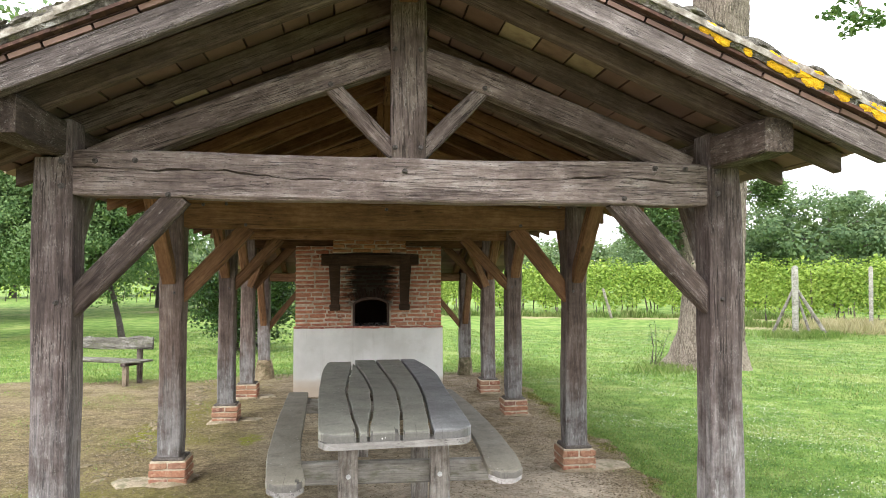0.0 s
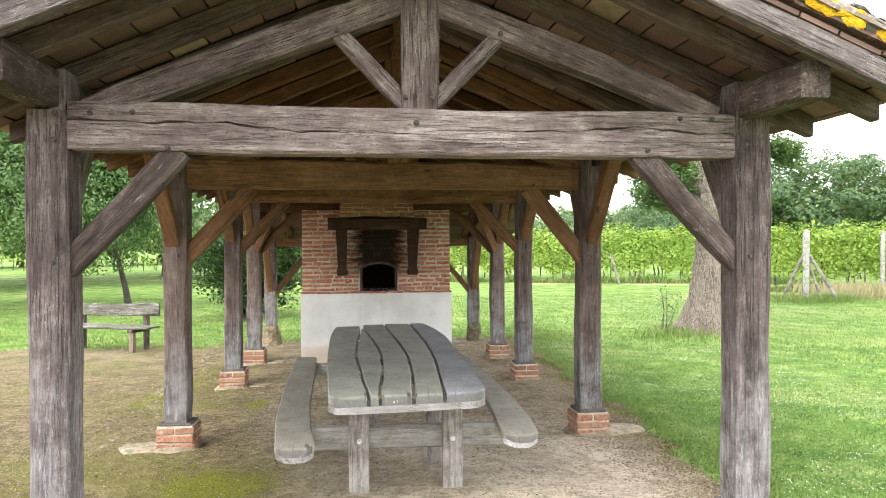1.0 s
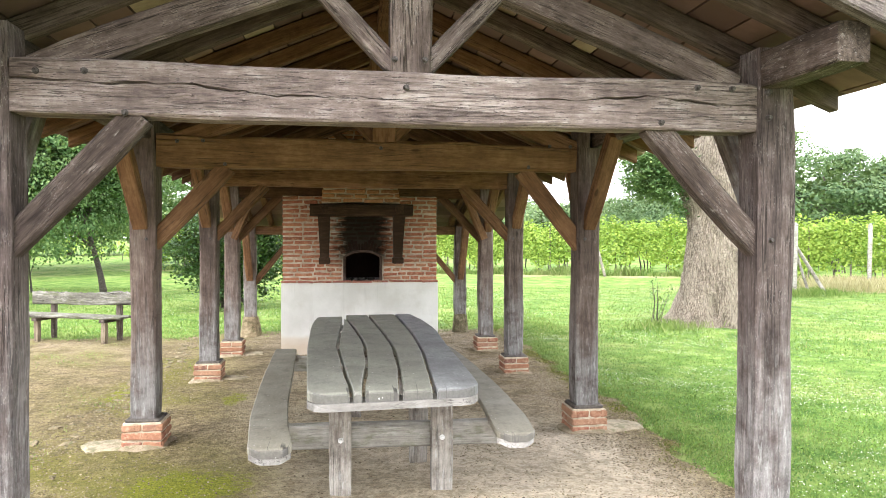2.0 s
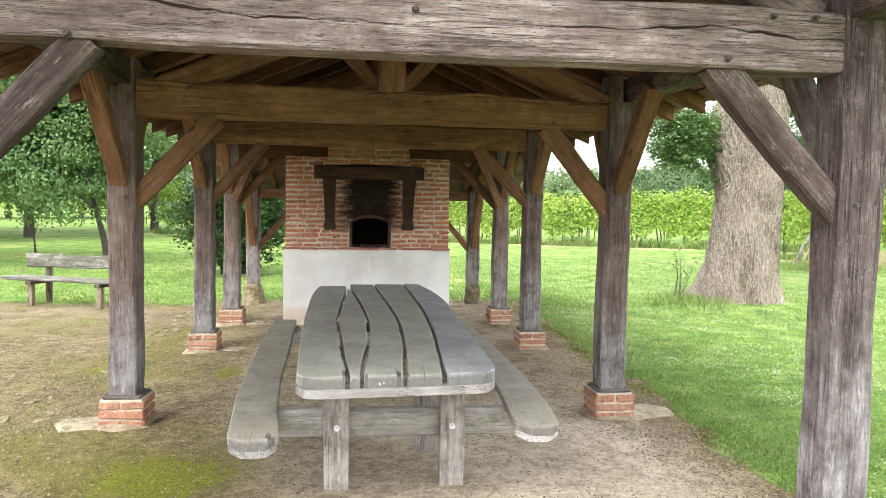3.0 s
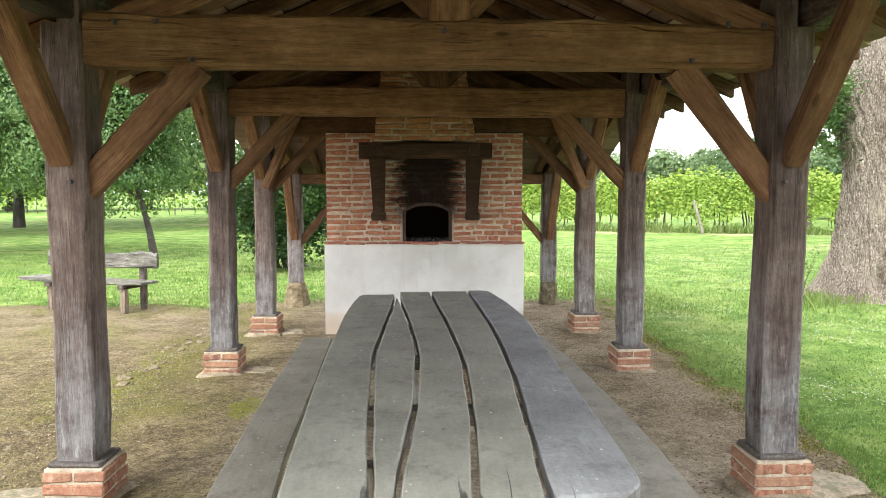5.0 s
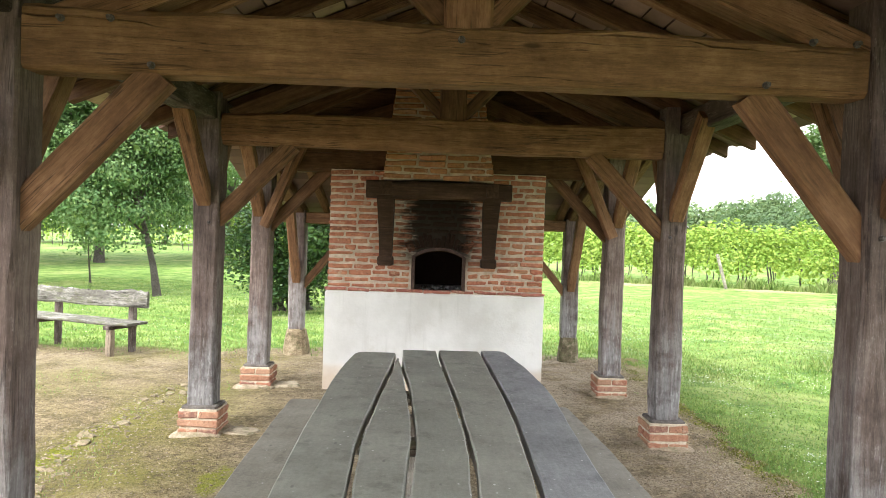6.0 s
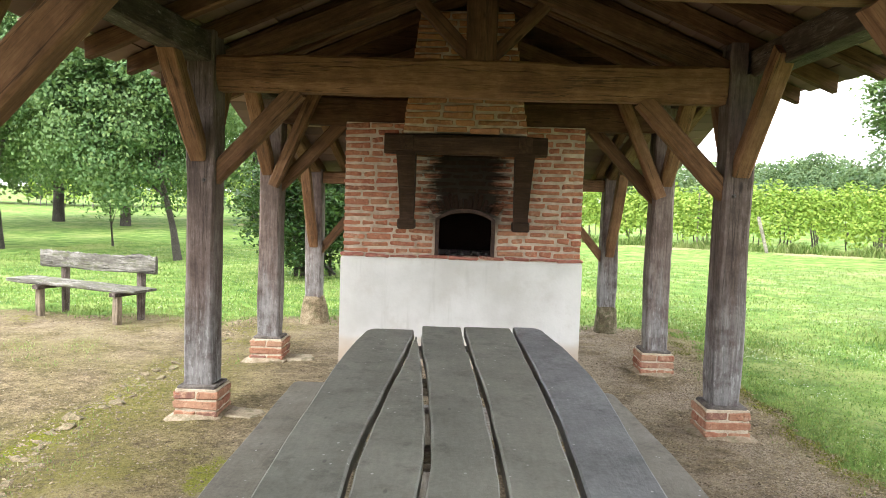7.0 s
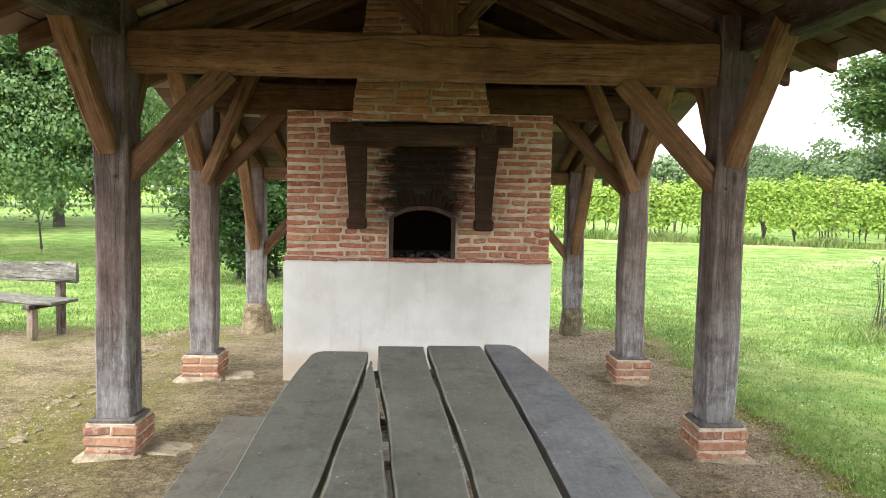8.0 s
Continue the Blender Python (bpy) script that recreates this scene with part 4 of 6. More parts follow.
# rafters
RAFTER_Y = [-0.61] + [-0.265 + 0.537 * k for k in range(14)]
for k, y in enumerate(RAFTER_Y):
    for side in (-1, 1):
        xe = 2.31
        half = 0.5 * 0.105 / math.cos(math.atan(SLOPE))
        p0 = (0.0, y, under(0) + half)
        p1 = (side * xe, y, under(xe) + half)
        length = (Vector(p1) - Vector(p0)).length
        bm = timber(length, 0.082, 0.105, seed=70 + k * 2 + side, rough=0.004, cham=0.008)
        m = along(p0, p1)
        # plumb cut at the tail
        inv = m.inverted()
        geom = bm.verts[:] + bm.edges[:] + bm.faces[:]
        cut = bmesh.ops.bisect_plane(bm, geom=geom, plane_co=inv @ Vector((side * (xe - 0.03), y, 0)), plane_no=(inv.to_3x3() @ Vector((side, 0, 0))), clear_outer=True)
        bmesh.ops.holes_fill(bm, edges=[e for e in cut["geom_cut"] if isinstance(e, bmesh.types.BMEdge)])
        # the rearmost rafters carry the deep roof's shade in their oak
        part("verge_rafter" if k == 0 else "rafter", bm, OAK_VERGE if k == 0 else OAK_RAFTER if k < 5 else OAK_SHADE if k > 8 else OAK_INNER, shelter, m=m)

# soffit tiles on the rafters
lift = 0.108 / math.cos(math.atan(SLOPE))
UNIT = math.hypot(1, SLOPE)


def on_slope(side, s, y, up):
    """A point s metres down the slope from the apex, up metres above the rafters' tops."""
    x = s / UNIT
    return (side * (x + up * SLOPE / UNIT), y, under(x) + lift + up / UNIT)


def slab(bm, side, s0, s1, y0, y1, u0, u1):
    """One flat tile lying on the slope."""
    q = [bm.verts.new(on_slope(side, s, y, u)) for u in (u0, u1) for s, y in ((s0, y0), (s1, y0), (s1, y1), (s0, y1))]
    for f in ((3, 2, 1, 0), (4, 5, 6, 7), (0, 1, 5, 4), (1, 2, 6, 5), (2, 3, 7, 6), (3, 0, 4, 7)):
        bm.faces.new([q[i] for i in f])


rnd = random.Random(5)
S_END = 2.36 * UNIT
bm = bmesh.new()
edges_y = [-0.66] + RAFTER_Y[1:] + [7.12]
for side in (-1, 1):
    for a, b in zip(edges_y, edges_y[1:]):
        s = 0.01
        while s < S_END - 0.05:
            w = rnd.choice((0.15, 0.2, 0.2, 0.22))
            e = min(s + w, S_END + rnd.uniform(-0.012, 0.012))
            u = rnd.uniform(0.0, 0.010)
            if b < 4.7:
                one = bmesh.new()
                slab(one, side, s + 0.006, e - 0.006, a + 0.004, b - 0.004, u, u + 0.022)
                part("soffit_tile", one, SOFFIT, shelter)
            else:
                slab(bm, side, s + 0.003, e - 0.003, a + 0.004, b - 0.004, u, u + 0.022)
            s = e
tagged(part("soffit", bm, SOFFIT, shelter, "aged clay soffit tiles on the rafters"), kind="stuff")
# added dark sheet above the soffit: shuts out sky, keeps the joints dark
bm = bmesh.new()
for side in (-1, 1):
    slab(bm, side, 0.0, S_END - 0.03, -0.645, 7.11, 0.032, 0.038)
part("underlay", bm, IRON, shelter)

# flat tiles along the verge
for side in (-1, 1):
    s = 0.02
    n = 0
    while s < S_END - 0.05:
        e = min(s + 0.21 + 0.05 * math.sin(9 * s + side), S_END)
        bm = bmesh.new()
        slab(bm, side, s + 0.001, e + 0.012, -0.685 + 0.010 * math.sin(23 * s), -0.45, 0.038 + 0.003 * math.sin(31 * s), 0.052 + 0.003 * math.sin(31 * s))
        part("verge_tile", bm, VERGE_TILE, shelter)
        s = e

# lichen-grown bedding along the verge, with cushions of yellow lichen
for side in (-1, 1):
    rings = []
    for i in range(90):
        s = 0.01 + (S_END - 0.02) * i / 89
        b1, b2 = 0.010 * wob(7 * s, 3 + side), 0.012 * wob(19 * s, 5 + side) + 0.006 * wob(47 * s, side)
        top = 0.150 + b1 + b2 + 0.012 * math.sin(2 * math.pi * s / 0.325)
        rings.append([on_slope(side, s, y, u) for y, u in ((-0.684 - 0.3 * b1, 0.057), (-0.690 + 0.4 * b2, 0.078), (-0.682 + 0.6 * b1, 0.105 + b2), (-0.655 + b2, top), (-0.60, top + 0.006), (-0.585, 0.057))])
    bm = loft(rings)
    lump = random.Random(40 + side)
    for k in range(70):
        s = lump.uniform(0.05, S_END - 0.05)
        m = Matrix.Translation(on_slope(side, s, lump.uniform(-0.685, -0.60), lump.uniform(0.105, 0.150))) @ Matrix.Rotation(side * math.atan(SLOPE), 4, "Y") @ Matrix.Diagonal((lump.uniform(0.02, 0.06), lump.uniform(0.012, 0.03), lump.uniform(0.006, 0.014), 1))
        made = bmesh.ops.create_icosphere(bm, subdivisions=2, radius=1.0, matrix=m)
        for v in made["verts"]:
            v.co += Vector([lump.uniform(-0.004, 0.004) for _ in range(3)])
    part("verge_bedding", bm, BEDDING, shelter, "lichen-grown mortar bedding along the verge")
rnd = random.Random(17)
for x, wide in ((1.385, 0.068), (1.66, 0.045), (1.745, 0.060), (1.845, 0.050), (1.99, 0.032), (2.18, 0.070), (1.53, 0.010)):
    bm = bmesh.new()
    for k in range(max(3, int(wide * 420))):
        ds, du, rr = rnd.gauss(0, wide * 0.55), rnd.gauss(0, 0.016), rnd.uniform(0.009, 0.024)
        m = Matrix.Translation(on_slope(1, (x + max(-wide, min(wide, ds))) * UNIT, -0.686 + rnd.uniform(-0.003, 0.004), 0.080 + max(-0.022, min(0.036, du)))) @ Matrix.Rotation(math.atan(SLOPE), 4, "Y") @ Matrix.Diagonal((rr * 1.5, rr * 0.4, rr * 0.9, 1))
        bmesh.ops.create_icosphere(bm, subdivisions=2, radius=1.0, matrix=m)
    for v in bm.verts:
        v.co += Vector((rnd.uniform(-0.003, 0.003), rnd.uniform(-0.0025, 0.0025), rnd.uniform(-0.003, 0.003)))
    part("lichen", bm, LICHEN, shelter, "yellow lichen cushion")


def canal_tile(cup):
    """One half-round tapering clay tile, 0.42 m long, lying along x."""
    rings = []
    n = 9
    for x, r in ((0, 0.070), (0.21, 0.066), (0.42, 0.060)):
        outer, inn = [], []
        for i in range(n):
            a = math.pi * i / (n - 1)
            outer.append((x, r * math.cos(a), r * 0.86 * math.sin(a)))
            inn.append((x, (r - 0.014) * math.cos(a), (r - 0.014) * 0.86 * math.sin(a)))
        rings.append(outer + inn[::-1])
    bm = loft(rings)
    if cup:
        bmesh.ops.rotate(bm, verts=bm.verts, cent=(0, 0, 0), matrix=Matrix.Rotation(math.pi, 3, "X"))
    return mesh_of(bm, "roof_tile")


COVER, CHANNEL = canal_tile(False), canal_tile(True)
for t_me in (COVER, CHANNEL):
    t_me.materials.append(CANAL)
rest = {"v": [], "f": [], "n": 0}
for side in (-1, 1):
    down = Vector((side, 0, -SLOPE)).normalized()
    for col in range(0, 78):
        y = -0.635 + col * 0.1
        cover = col % 2 == 0
        for row in range(8):
            s = S_END - 0.09 - row * 0.325 - 0.325
            if s < -0.15:
                continue
            jit = random.Random(col * 31 + row + side)
            up = (0.088 if cover else 0.116) + jit.uniform(-0.006, 0.010)
            p = Vector(on_slope(side, s, y + jit.uniform(-0.008, 0.008), up))
            q = Vector(on_slope(side, s + 0.42, y + jit.uniform(-0.008, 0.008), up - 0.012))
            m = along(q, p, (0, 0, 1))
            src = COVER if cover else CHANNEL
            if col < 8:
                part("roof_tile", src, None, shelter, m=m)
            else:
                rest["v"] += [m @ v.co for v in src.vertices]
                rest["f"] += [tuple(i + rest["n"] for i in p_.vertices) for p_ in src.polygons]
                rest["n"] += len(src.vertices)
me = bpy.data.meshes.new("roof_covering")
me.from_pydata(rest["v"], [], rest["f"])
tagged(part("roof_covering", me, CANAL, shelter, "mossy half-round clay tiles"), kind="stuff")
for k in range(18):
    m = along((0, -0.67 + (k + 1) * 0.42, APEX + 0.17), (0, -0.67 + k * 0.42, APEX + 0.175))
    part("ridge_tile", COVER, None, shelter, m=m @ Matrix.Diagonal((1.1, 1.5, 1.3, 1)))

# rear lean-to over the oven
REAR_Y = 8.70
for j, cx in enumerate((-1.79, 1.612)):
    side = -1 if cx < 0 else 1
    bm = bmesh.new()
    rings = []
    for z, rr in ((-0.02, 0.165), (0.08, 0.16), (0.18, 0.145), (0.27, 0.125), (0.31, 0.11)) if j == 0 else ((-0.02, 0.128), (0.08, 0.126), (0.18, 0.118), (0.27, 0.112), (0.31, 0.10)):
        ring = []
        for i in range(14):
            a = 2 * math.pi * i / 14
            k = rr * (1 + 0.07 * math.sin(3 * a + j + 5 * z)) / max(abs(math.cos(a)), abs(math.sin(a))) ** 0.45
            ring.append((k * math.cos(a), k * math.sin(a), z))
        rings.append(ring)
    part("footing_stone", loft(rings, bm), STONE if j == 0 else STONE_MOSSY, shelter, "rough tapered shelly stone footing" if j == 0 else "dark mossy stone footing", Matrix.Translation((cx, REAR_Y + 0.1, 0)))
    bm = timber(1.48, 0.19, 0.19, seed=90 + j, rough=0.006)
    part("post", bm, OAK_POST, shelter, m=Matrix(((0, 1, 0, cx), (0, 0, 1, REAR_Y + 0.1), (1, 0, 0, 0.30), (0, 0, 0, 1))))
    beam("brace", (cx - side * 0.06, REAR_Y + 0.1, 0.84), (cx - side * 0.72, REAR_Y + 0.1, 1.64), 0.09, 0.105, OAK_INNER, shelter, up=(0, -1, 0.001), seed=95 + j)
    beam("brace", (cx, REAR_Y + 0.04, 0.90), (cx + side * 0.02, REAR_Y - 0.42, 1.82), 0.095, 0.11, OAK_INNER, shelter, up=(1, 0, 0.001), seed=97 + j)
    beam("wall_plate", (cx, 6.90, 2.27), (cx, REAR_Y + 0.35, 1.74), 0.14, 0.14, OAK_INNER, shelter, seed=99 + j)
beam("tie_beam", (-1.70, REAR_Y + 0.1, 1.692), (1.52, REAR_Y + 0.1, 1.692), 0.14, 0.145, OAK_INNER, shelter, seed=101)
for k in range(8):
    x = -2.05 + k * 0.585
    beam("rafter", (x, 6.95, 2.41), (x, 9.25, 1.67), 0.08, 0.10, OAK_INNER, shelter, seed=103 + k, rough=0.004)
lean_tiles = []
for k in range(13):
    ya = 6.95 + k * 0.18
    z = lambda y: 2.465 - (y - 6.95) * 0.322
    for i in range(8):
        xa = -2.34 + i * 0.585
        bm = bmesh.new()
        lean_tiles.append(bm)
        q = [bm.verts.new((x, y, z(y) + u)) for u in (0, 0.025) for x, y in ((xa + 0.004, ya + 0.004), (xa + 0.581, ya + 0.004), (xa + 0.581, ya + 0.176), (xa + 0.004, ya + 0.176))]
        for f in ((3, 2, 1, 0), (4, 5, 6, 7), (0, 1, 5, 4), (1, 2, 6, 5), (2, 3, 7, 6), (3, 0, 4, 7)):
            bm.faces.new([q[n_] for n_ in f])
bm = bmesh.new()
q = [bm.verts.new((x, y, 2.52 - (y - 6.95) * 0.322 + u)) for u in (0, 0.03) for x, y in ((-2.36, 6.93), (2.36, 6.93), (2.36, 9.31), (-2.36, 9.31))]
for f in ((3, 2, 1, 0), (4, 5, 6, 7), (0, 1, 5, 4), (1, 2, 6, 5), (2, 3, 7, 6), (3, 0, 4, 7)):
    bm.faces.new([q[n_] for n_ in f])
lean_to = part("lean_to_roof", bm, SOFFIT, shelter, "clay-tiled lean-to roof over the oven")
for bm in lean_tiles:
    part("soffit_tile", bm, SOFFIT, lean_to)
# boards that close the gable over the last truss
for k in range(6):
    z = 2.34 + k * 0.145
    hw = (APEX + 0.06 - z) / SLOPE - 0.05
    if hw < 0.2:
        break
    beam("gable_board", (-min(hw, 1.9), 6.965, z + 0.07), (min(hw, 1.9), 6.965, z + 0.07), 0.025, 0.165, OAK_SHADE, shelter, seed=120 + k, rough=0.002, cham=0.003)

# added panel behind the boards, only to stop sky leaking through the gable
bm = bmesh.new()
rings = [[(-2.05, y, under(2.05) + 0.10), (2.05, y, under(2.05) + 0.10), (0, y, APEX + 0.10)] for y in (6.985, 7.01)]
part("gable_panel", loft(rings, bm), OAK_INNER, shelter)

# flat concrete pads beside some plinths
for n_, (x, y, sx, sy, rz) in enumerate(((-2.02, 2.47, 0.42, 0.34, 12), (-1.51, 5.09, 0.32, 0.24, -8), (1.92, 2.55, 0.50, 0.34, 15), (-1.51, 6.84, 0.28, 0.22, 5))):
    rings = []
    for z, k in ((-0.03, 1.0), (0.012, 0.97), (0.028, 0.85)):
        rings.append([(k * sx / 2 * (1 + 0.12 * math.sin(3 * a + n_)) * math.cos(a) / max(abs(math.cos(a)), abs(math.sin(a))) ** 0.6,
                       k * sy / 2 * (1 + 0.12 * math.cos(2 * a + n_)) * math.sin(a) / max(abs(math.cos(a)), abs(math.sin(a))) ** 0.6, z) for a in [2 * math.pi * i / 16 for i in range(16)]])
    ob = part("concrete_pad", loft(rings), CONCRETE, m=pose(x, y, -0.008, 0, 0, rz))
    tagged(ob, "broken concrete pad sunk in the earth by a plinth", "paving slab", "pads beside the plinths")

# ---- the bread oven ----
oven = thing("bread_oven", "brick bread oven with a smoke-blackened mouth on a white-rendered base", "oven")
OX0, OX1, OY = -1.118, 0.972, 6.685


def plain_box(x0, x1, y0, y1, z0, z1, bev=0.012, cuts=0):
    bm = bmesh.new()
    bmesh.ops.create_cube(bm, size=1.0)
    for v in bm.verts:
        v.co = Vector((x0 + (v.co.x + 0.5) * (x1 - x0), y0 + (v.co.y + 0.5) * (y1 - y0), z0 + (v.co.z + 0.5) * (z1 - z0)))
    bmesh.ops.bevel(bm, geom=list(bm.edges), offset=bev, segments=2, affect="EDGES")
    return bm


part("rendered_base", plain_box(OX0 - 0.012, OX1 + 0.008, OY - 0.012, 8.4, -0.03, 0.962), PLASTER, oven, "white rendered base with a dirty foot")


def arch_outline(grow=0.0, n=12):
    """The mouth's outline from its left foot over the arch to its right foot."""
    xa, xb, zs = -0.297 - grow, 0.203 + grow, 1.312 + 0.3 * grow
    rise = 0.082 + 0.7 * grow
    cx, half = (xa + xb) / 2, (xb - xa) / 2
    pts = [(xa, 0.990)]
    for i in range(n + 1):
        q = -1 + 2 * i / n
        pts.append((cx + half * q, zs + rise * (1 - abs(q) ** 2.3)))
    return pts + [(xb, 0.990)]


bm = bmesh.new()
outline = [(OX0 + 0.014, 0.990)] + arch_outline() + [(OX1 - 0.014, 0.990), (OX1 - 0.014, 2.128), (OX0 + 0.014, 2.128)]
front = [bm.verts.new((x, OY + 0.013, z)) for x, z in outline]
back = [bm.verts.new((x, OY + 0.40, z)) for x, z in outline]
bm.faces.new(front)
bm.faces.new(back[::-1])
for i in range(len(front)):
    j = (i + 1) % len(front)
    bm.faces.new((front[i], front[j], back[j], back[i]))
brick_wall = part("brick_wall", bm, MORTAR, oven, "weathered red brick wall in wide lime joints")
part("oven_body", plain_box(OX0 + 0.03, OX1 - 0.03, OY + 0.402, 8.35, 1.56, 2.12), OVEN_BRICK, oven)
for x0, x1 in ((OX0 + 0.03, -0.51), (0.42, OX1 - 0.03)):
    part("oven_body", plain_box(x0, x1, OY + 0.402, 8.35, 0.965, 1.558), OVEN_BRICK, oven)
part("oven_body", plain_box(-0.506, 0.416, 7.9, 8.35, 0.965, 1.556), OVEN_BRICK, oven)
# arched iron frame of the mouth
bm = bmesh.new()
inn, out = arch_outline(-0.022), arch_outline(0.010)
rows = [[bm.verts.new((x, yy, z)) for x, z in pts] for pts, yy in ((out, OY - 0.016), (inn, OY - 0.016), (inn, OY + 0.06), (out, OY + 0.06))]
for a, b in zip(rows, rows[1:] + rows[:1]):
    for i in range(len(a) - 1):
        bm.faces.new((a[i], a[i + 1], b[i + 1], b[i]))
part("mouth_frame", bm, IRON, oven, "rusty arched iron frame")
# ash on the hearth
bm = bmesh.new()
rnd = random.Random(8)
for k in range(38):
    x, y, sz = rnd.uniform(-0.24, 0.15), rnd.uniform(6.72, 7.1), rnd.uniform(0.008, 0.028)
    m = Matrix.Translation((x, y, 0.984 + sz * 0.35)) @ Euler((rnd.random() * 3, rnd.random() * 3, rnd.random() * 3)).to_matrix().to_4x4() @ Matrix.Diagonal((1.6, 1, 0.7, 1))
    bmesh.ops.create_icosphere(bm, subdivisions=1, radius=sz, matrix=m)
tagged(part("hearth_ash", bm, ASH, oven, "scattered ash and charcoal"), kind="stuff")


def lay(x0, x1, z, hgt, yf, rnd, parent, material, lengths, name="brick", joint=0.022, depth=0.07, skip=None):
    """One course of bricks, with uneven lengths and joints."""
    x = x0
    while x < x1 - 0.05:
        length = min(rnd.choice(lengths), x1 - x)
        if x1 - x - length < 0.07:
            length = x1 - x
        a, b = x + joint / 2, x + length - joint / 2
        if not (skip and skip(a, b, z)):
            m = Matrix.Translation(((a + b) / 2, yf + depth / 2 + rnd.uniform(-0.007, 0.006), z + rnd.uniform(-0.005, 0.005))) @ Matrix.Rotation(rnd.uniform(-0.022, 0.022), 4, "Y")
            part(name, brick_mesh(b - a, depth, hgt, rnd.randrange(3), material), None, parent, m=m)
        x += length


rnd = random.Random(21)
COURSE = 0.0602
for c in range(19):
    z = 0.990 + 0.030 + c * COURSE

    def skip(a, b, zz):
        mid = -0.01
        arch = 1.275 + 0.205
        return a < 0.262 and b > -0.282 and zz < 1.30 or (zz < arch + 0.05 and a < 0.25 and b > -0.27)

    def cut_course(x0, x1):
        lay(x0, x1, z, rnd.choice((0.034, 0.038, 0.042)), OY, rnd, brick_wall, OVEN_BRICK, (0.12, 0.16, 0.20, 0.23, 0.25, 0.28))
    if z < 1.30:
        cut_course(OX0, -0.320)
        cut_course(0.226, OX1)
    elif z < 1.52:
        e = 0.30 if z < 1.42 else 0.24
        cut_course(OX0, -0.052 - e)
        cut_course(-0.042 + e, OX1)
    else:
        cut_course(OX0 + (0.004 if c % 2 else -0.004), OX1)
# voussoirs, ragged and of uneven length
for i in range(15):
    q = -0.88 + 1.76 * i / 14
    tall = 0.115 + 0.03 * math.sin(5.1 * i)
    x, z = -0.047 + 0.285 * q, 1.334 + 0.082 * (1 - abs(q) ** 2.3) + tall / 2 - 0.012
    part("brick", brick_mesh(0.036, 0.075, tall, i % 3, OVEN_BRICK), None, brick_wall, m=Matrix.Translation((x + 0.05 * q, OY + 0.030 + 0.006 * math.sin(3 * i), z)) @ Matrix.Rotation(0.62 * q, 4, "Y"))
# projecting ledge
ledge = part("ledge", plain_box(OX0 - 0.01, OX1 + 0.006, OY - 0.008, OY + 0.25, 0.963, 0.988, 0.003), MORTAR, oven)
lay(OX0 - 0.02, OX1 + 0.014, 0.9785, 0.026, OY - 0.026, rnd, ledge, LEDGE_BRICK, (0.22, 0.24, 0.27), joint=0.008, depth=0.12)

# smoke hood
HZ0, HZ1 = 2.02, 3.08


def hood_at(z):
    k = (z - HZ0) / (HZ1 - HZ0)
    return -0.590 + 0.10 * k, 0.448 - 0.13 * k, 6.345 + 0.30 * k


bm = bmesh.new()
rings = []
for z in (HZ0, HZ1):
    a, b, yf = hood_at(z)
    rings.append([(a + 0.012, yf + 0.012, z), (b - 0.012, yf + 0.012, z), (b - 0.012, 6.96, z), (a + 0.012, 6.96, z)])
hood = part("hood", loft(rings, bm), MORTAR, oven, "tapering brick smoke hood")
for c in range(17):
    z = HZ0 + 0.03 + c * 0.0615
    a, b, yf = hood_at(z)
    lay(a, b, z, 0.044, yf, rnd, hood, HOOD_BRICK, (0.18, 0.24, 0.27, 0.3, 0.34))
    for x in (a + 0.035, b - 0.035):
        part("brick", brick_mesh(0.06, 0.22, 0.044, c % 3, HOOD_BRICK), None, hood, m=Matrix.Translation((x + (0.004 if x > 0 else -0.004), yf + 0.19, z)))
# mantel with its arms and curved brackets
mantel = part("mantel_beam", timber(1.338, 0.155, 0.162, seed=130, rough=0.006, cham=0.02), OAK_DARK, oven, "smoke-darkened oak mantel beam", Matrix.Translation((-0.733, 6.415, 1.932)))
for x in (-0.553, 0.425):
    beam("mantel_arm", (x - 0.1 * (1 if x > 0 else -1) * 0, 6.315, 1.94), (x, 6.76, 1.94), 0.12, 0.13, OAK_DARK, oven, seed=133 + int(x * 10), rough=0.004)
    rings = []
    for i in range(9):
        s = i / 8
        z = 1.30 + 0.565 * s
        y = 6.63 - 0.22 * s ** 1.9
        d = 0.062 + 0.045 * s ** 1.5
        w = 0.058 + 0.020 * s
        rings.append([(x - w, y - d, z), (x + w, y - d, z), (x + w, y + d, z), (x - w, y + d, z)])
    part("bracket", loft(rings), OAK_DARK, oven, "curved dark oak bracket")
    part("corbel", rough_box(0.148, 0.21, 0.085, 7 + int(x * 10), 0.012, 0.003), OAK_DARK, oven, m=Matrix.Translation((x, 6.625, 1.264)))

# ---- picnic table ----
table = thing("picnic_table", "massive weathered grey plank picnic table with attached benches", "picnic table")


def curve_of(pts):
    ys, xs = [p_[0] for p_ in pts], [p_[1] for p_ in pts]
    return lambda y: float(np.interp(y, ys, xs))


def smooth_of(pts):
    f = curve_of(pts)
    return lambda y: sum(f(y + d) for d in (-0.3, -0.2, -0.1, 0, 0.1, 0.2, 0.3)) / 7


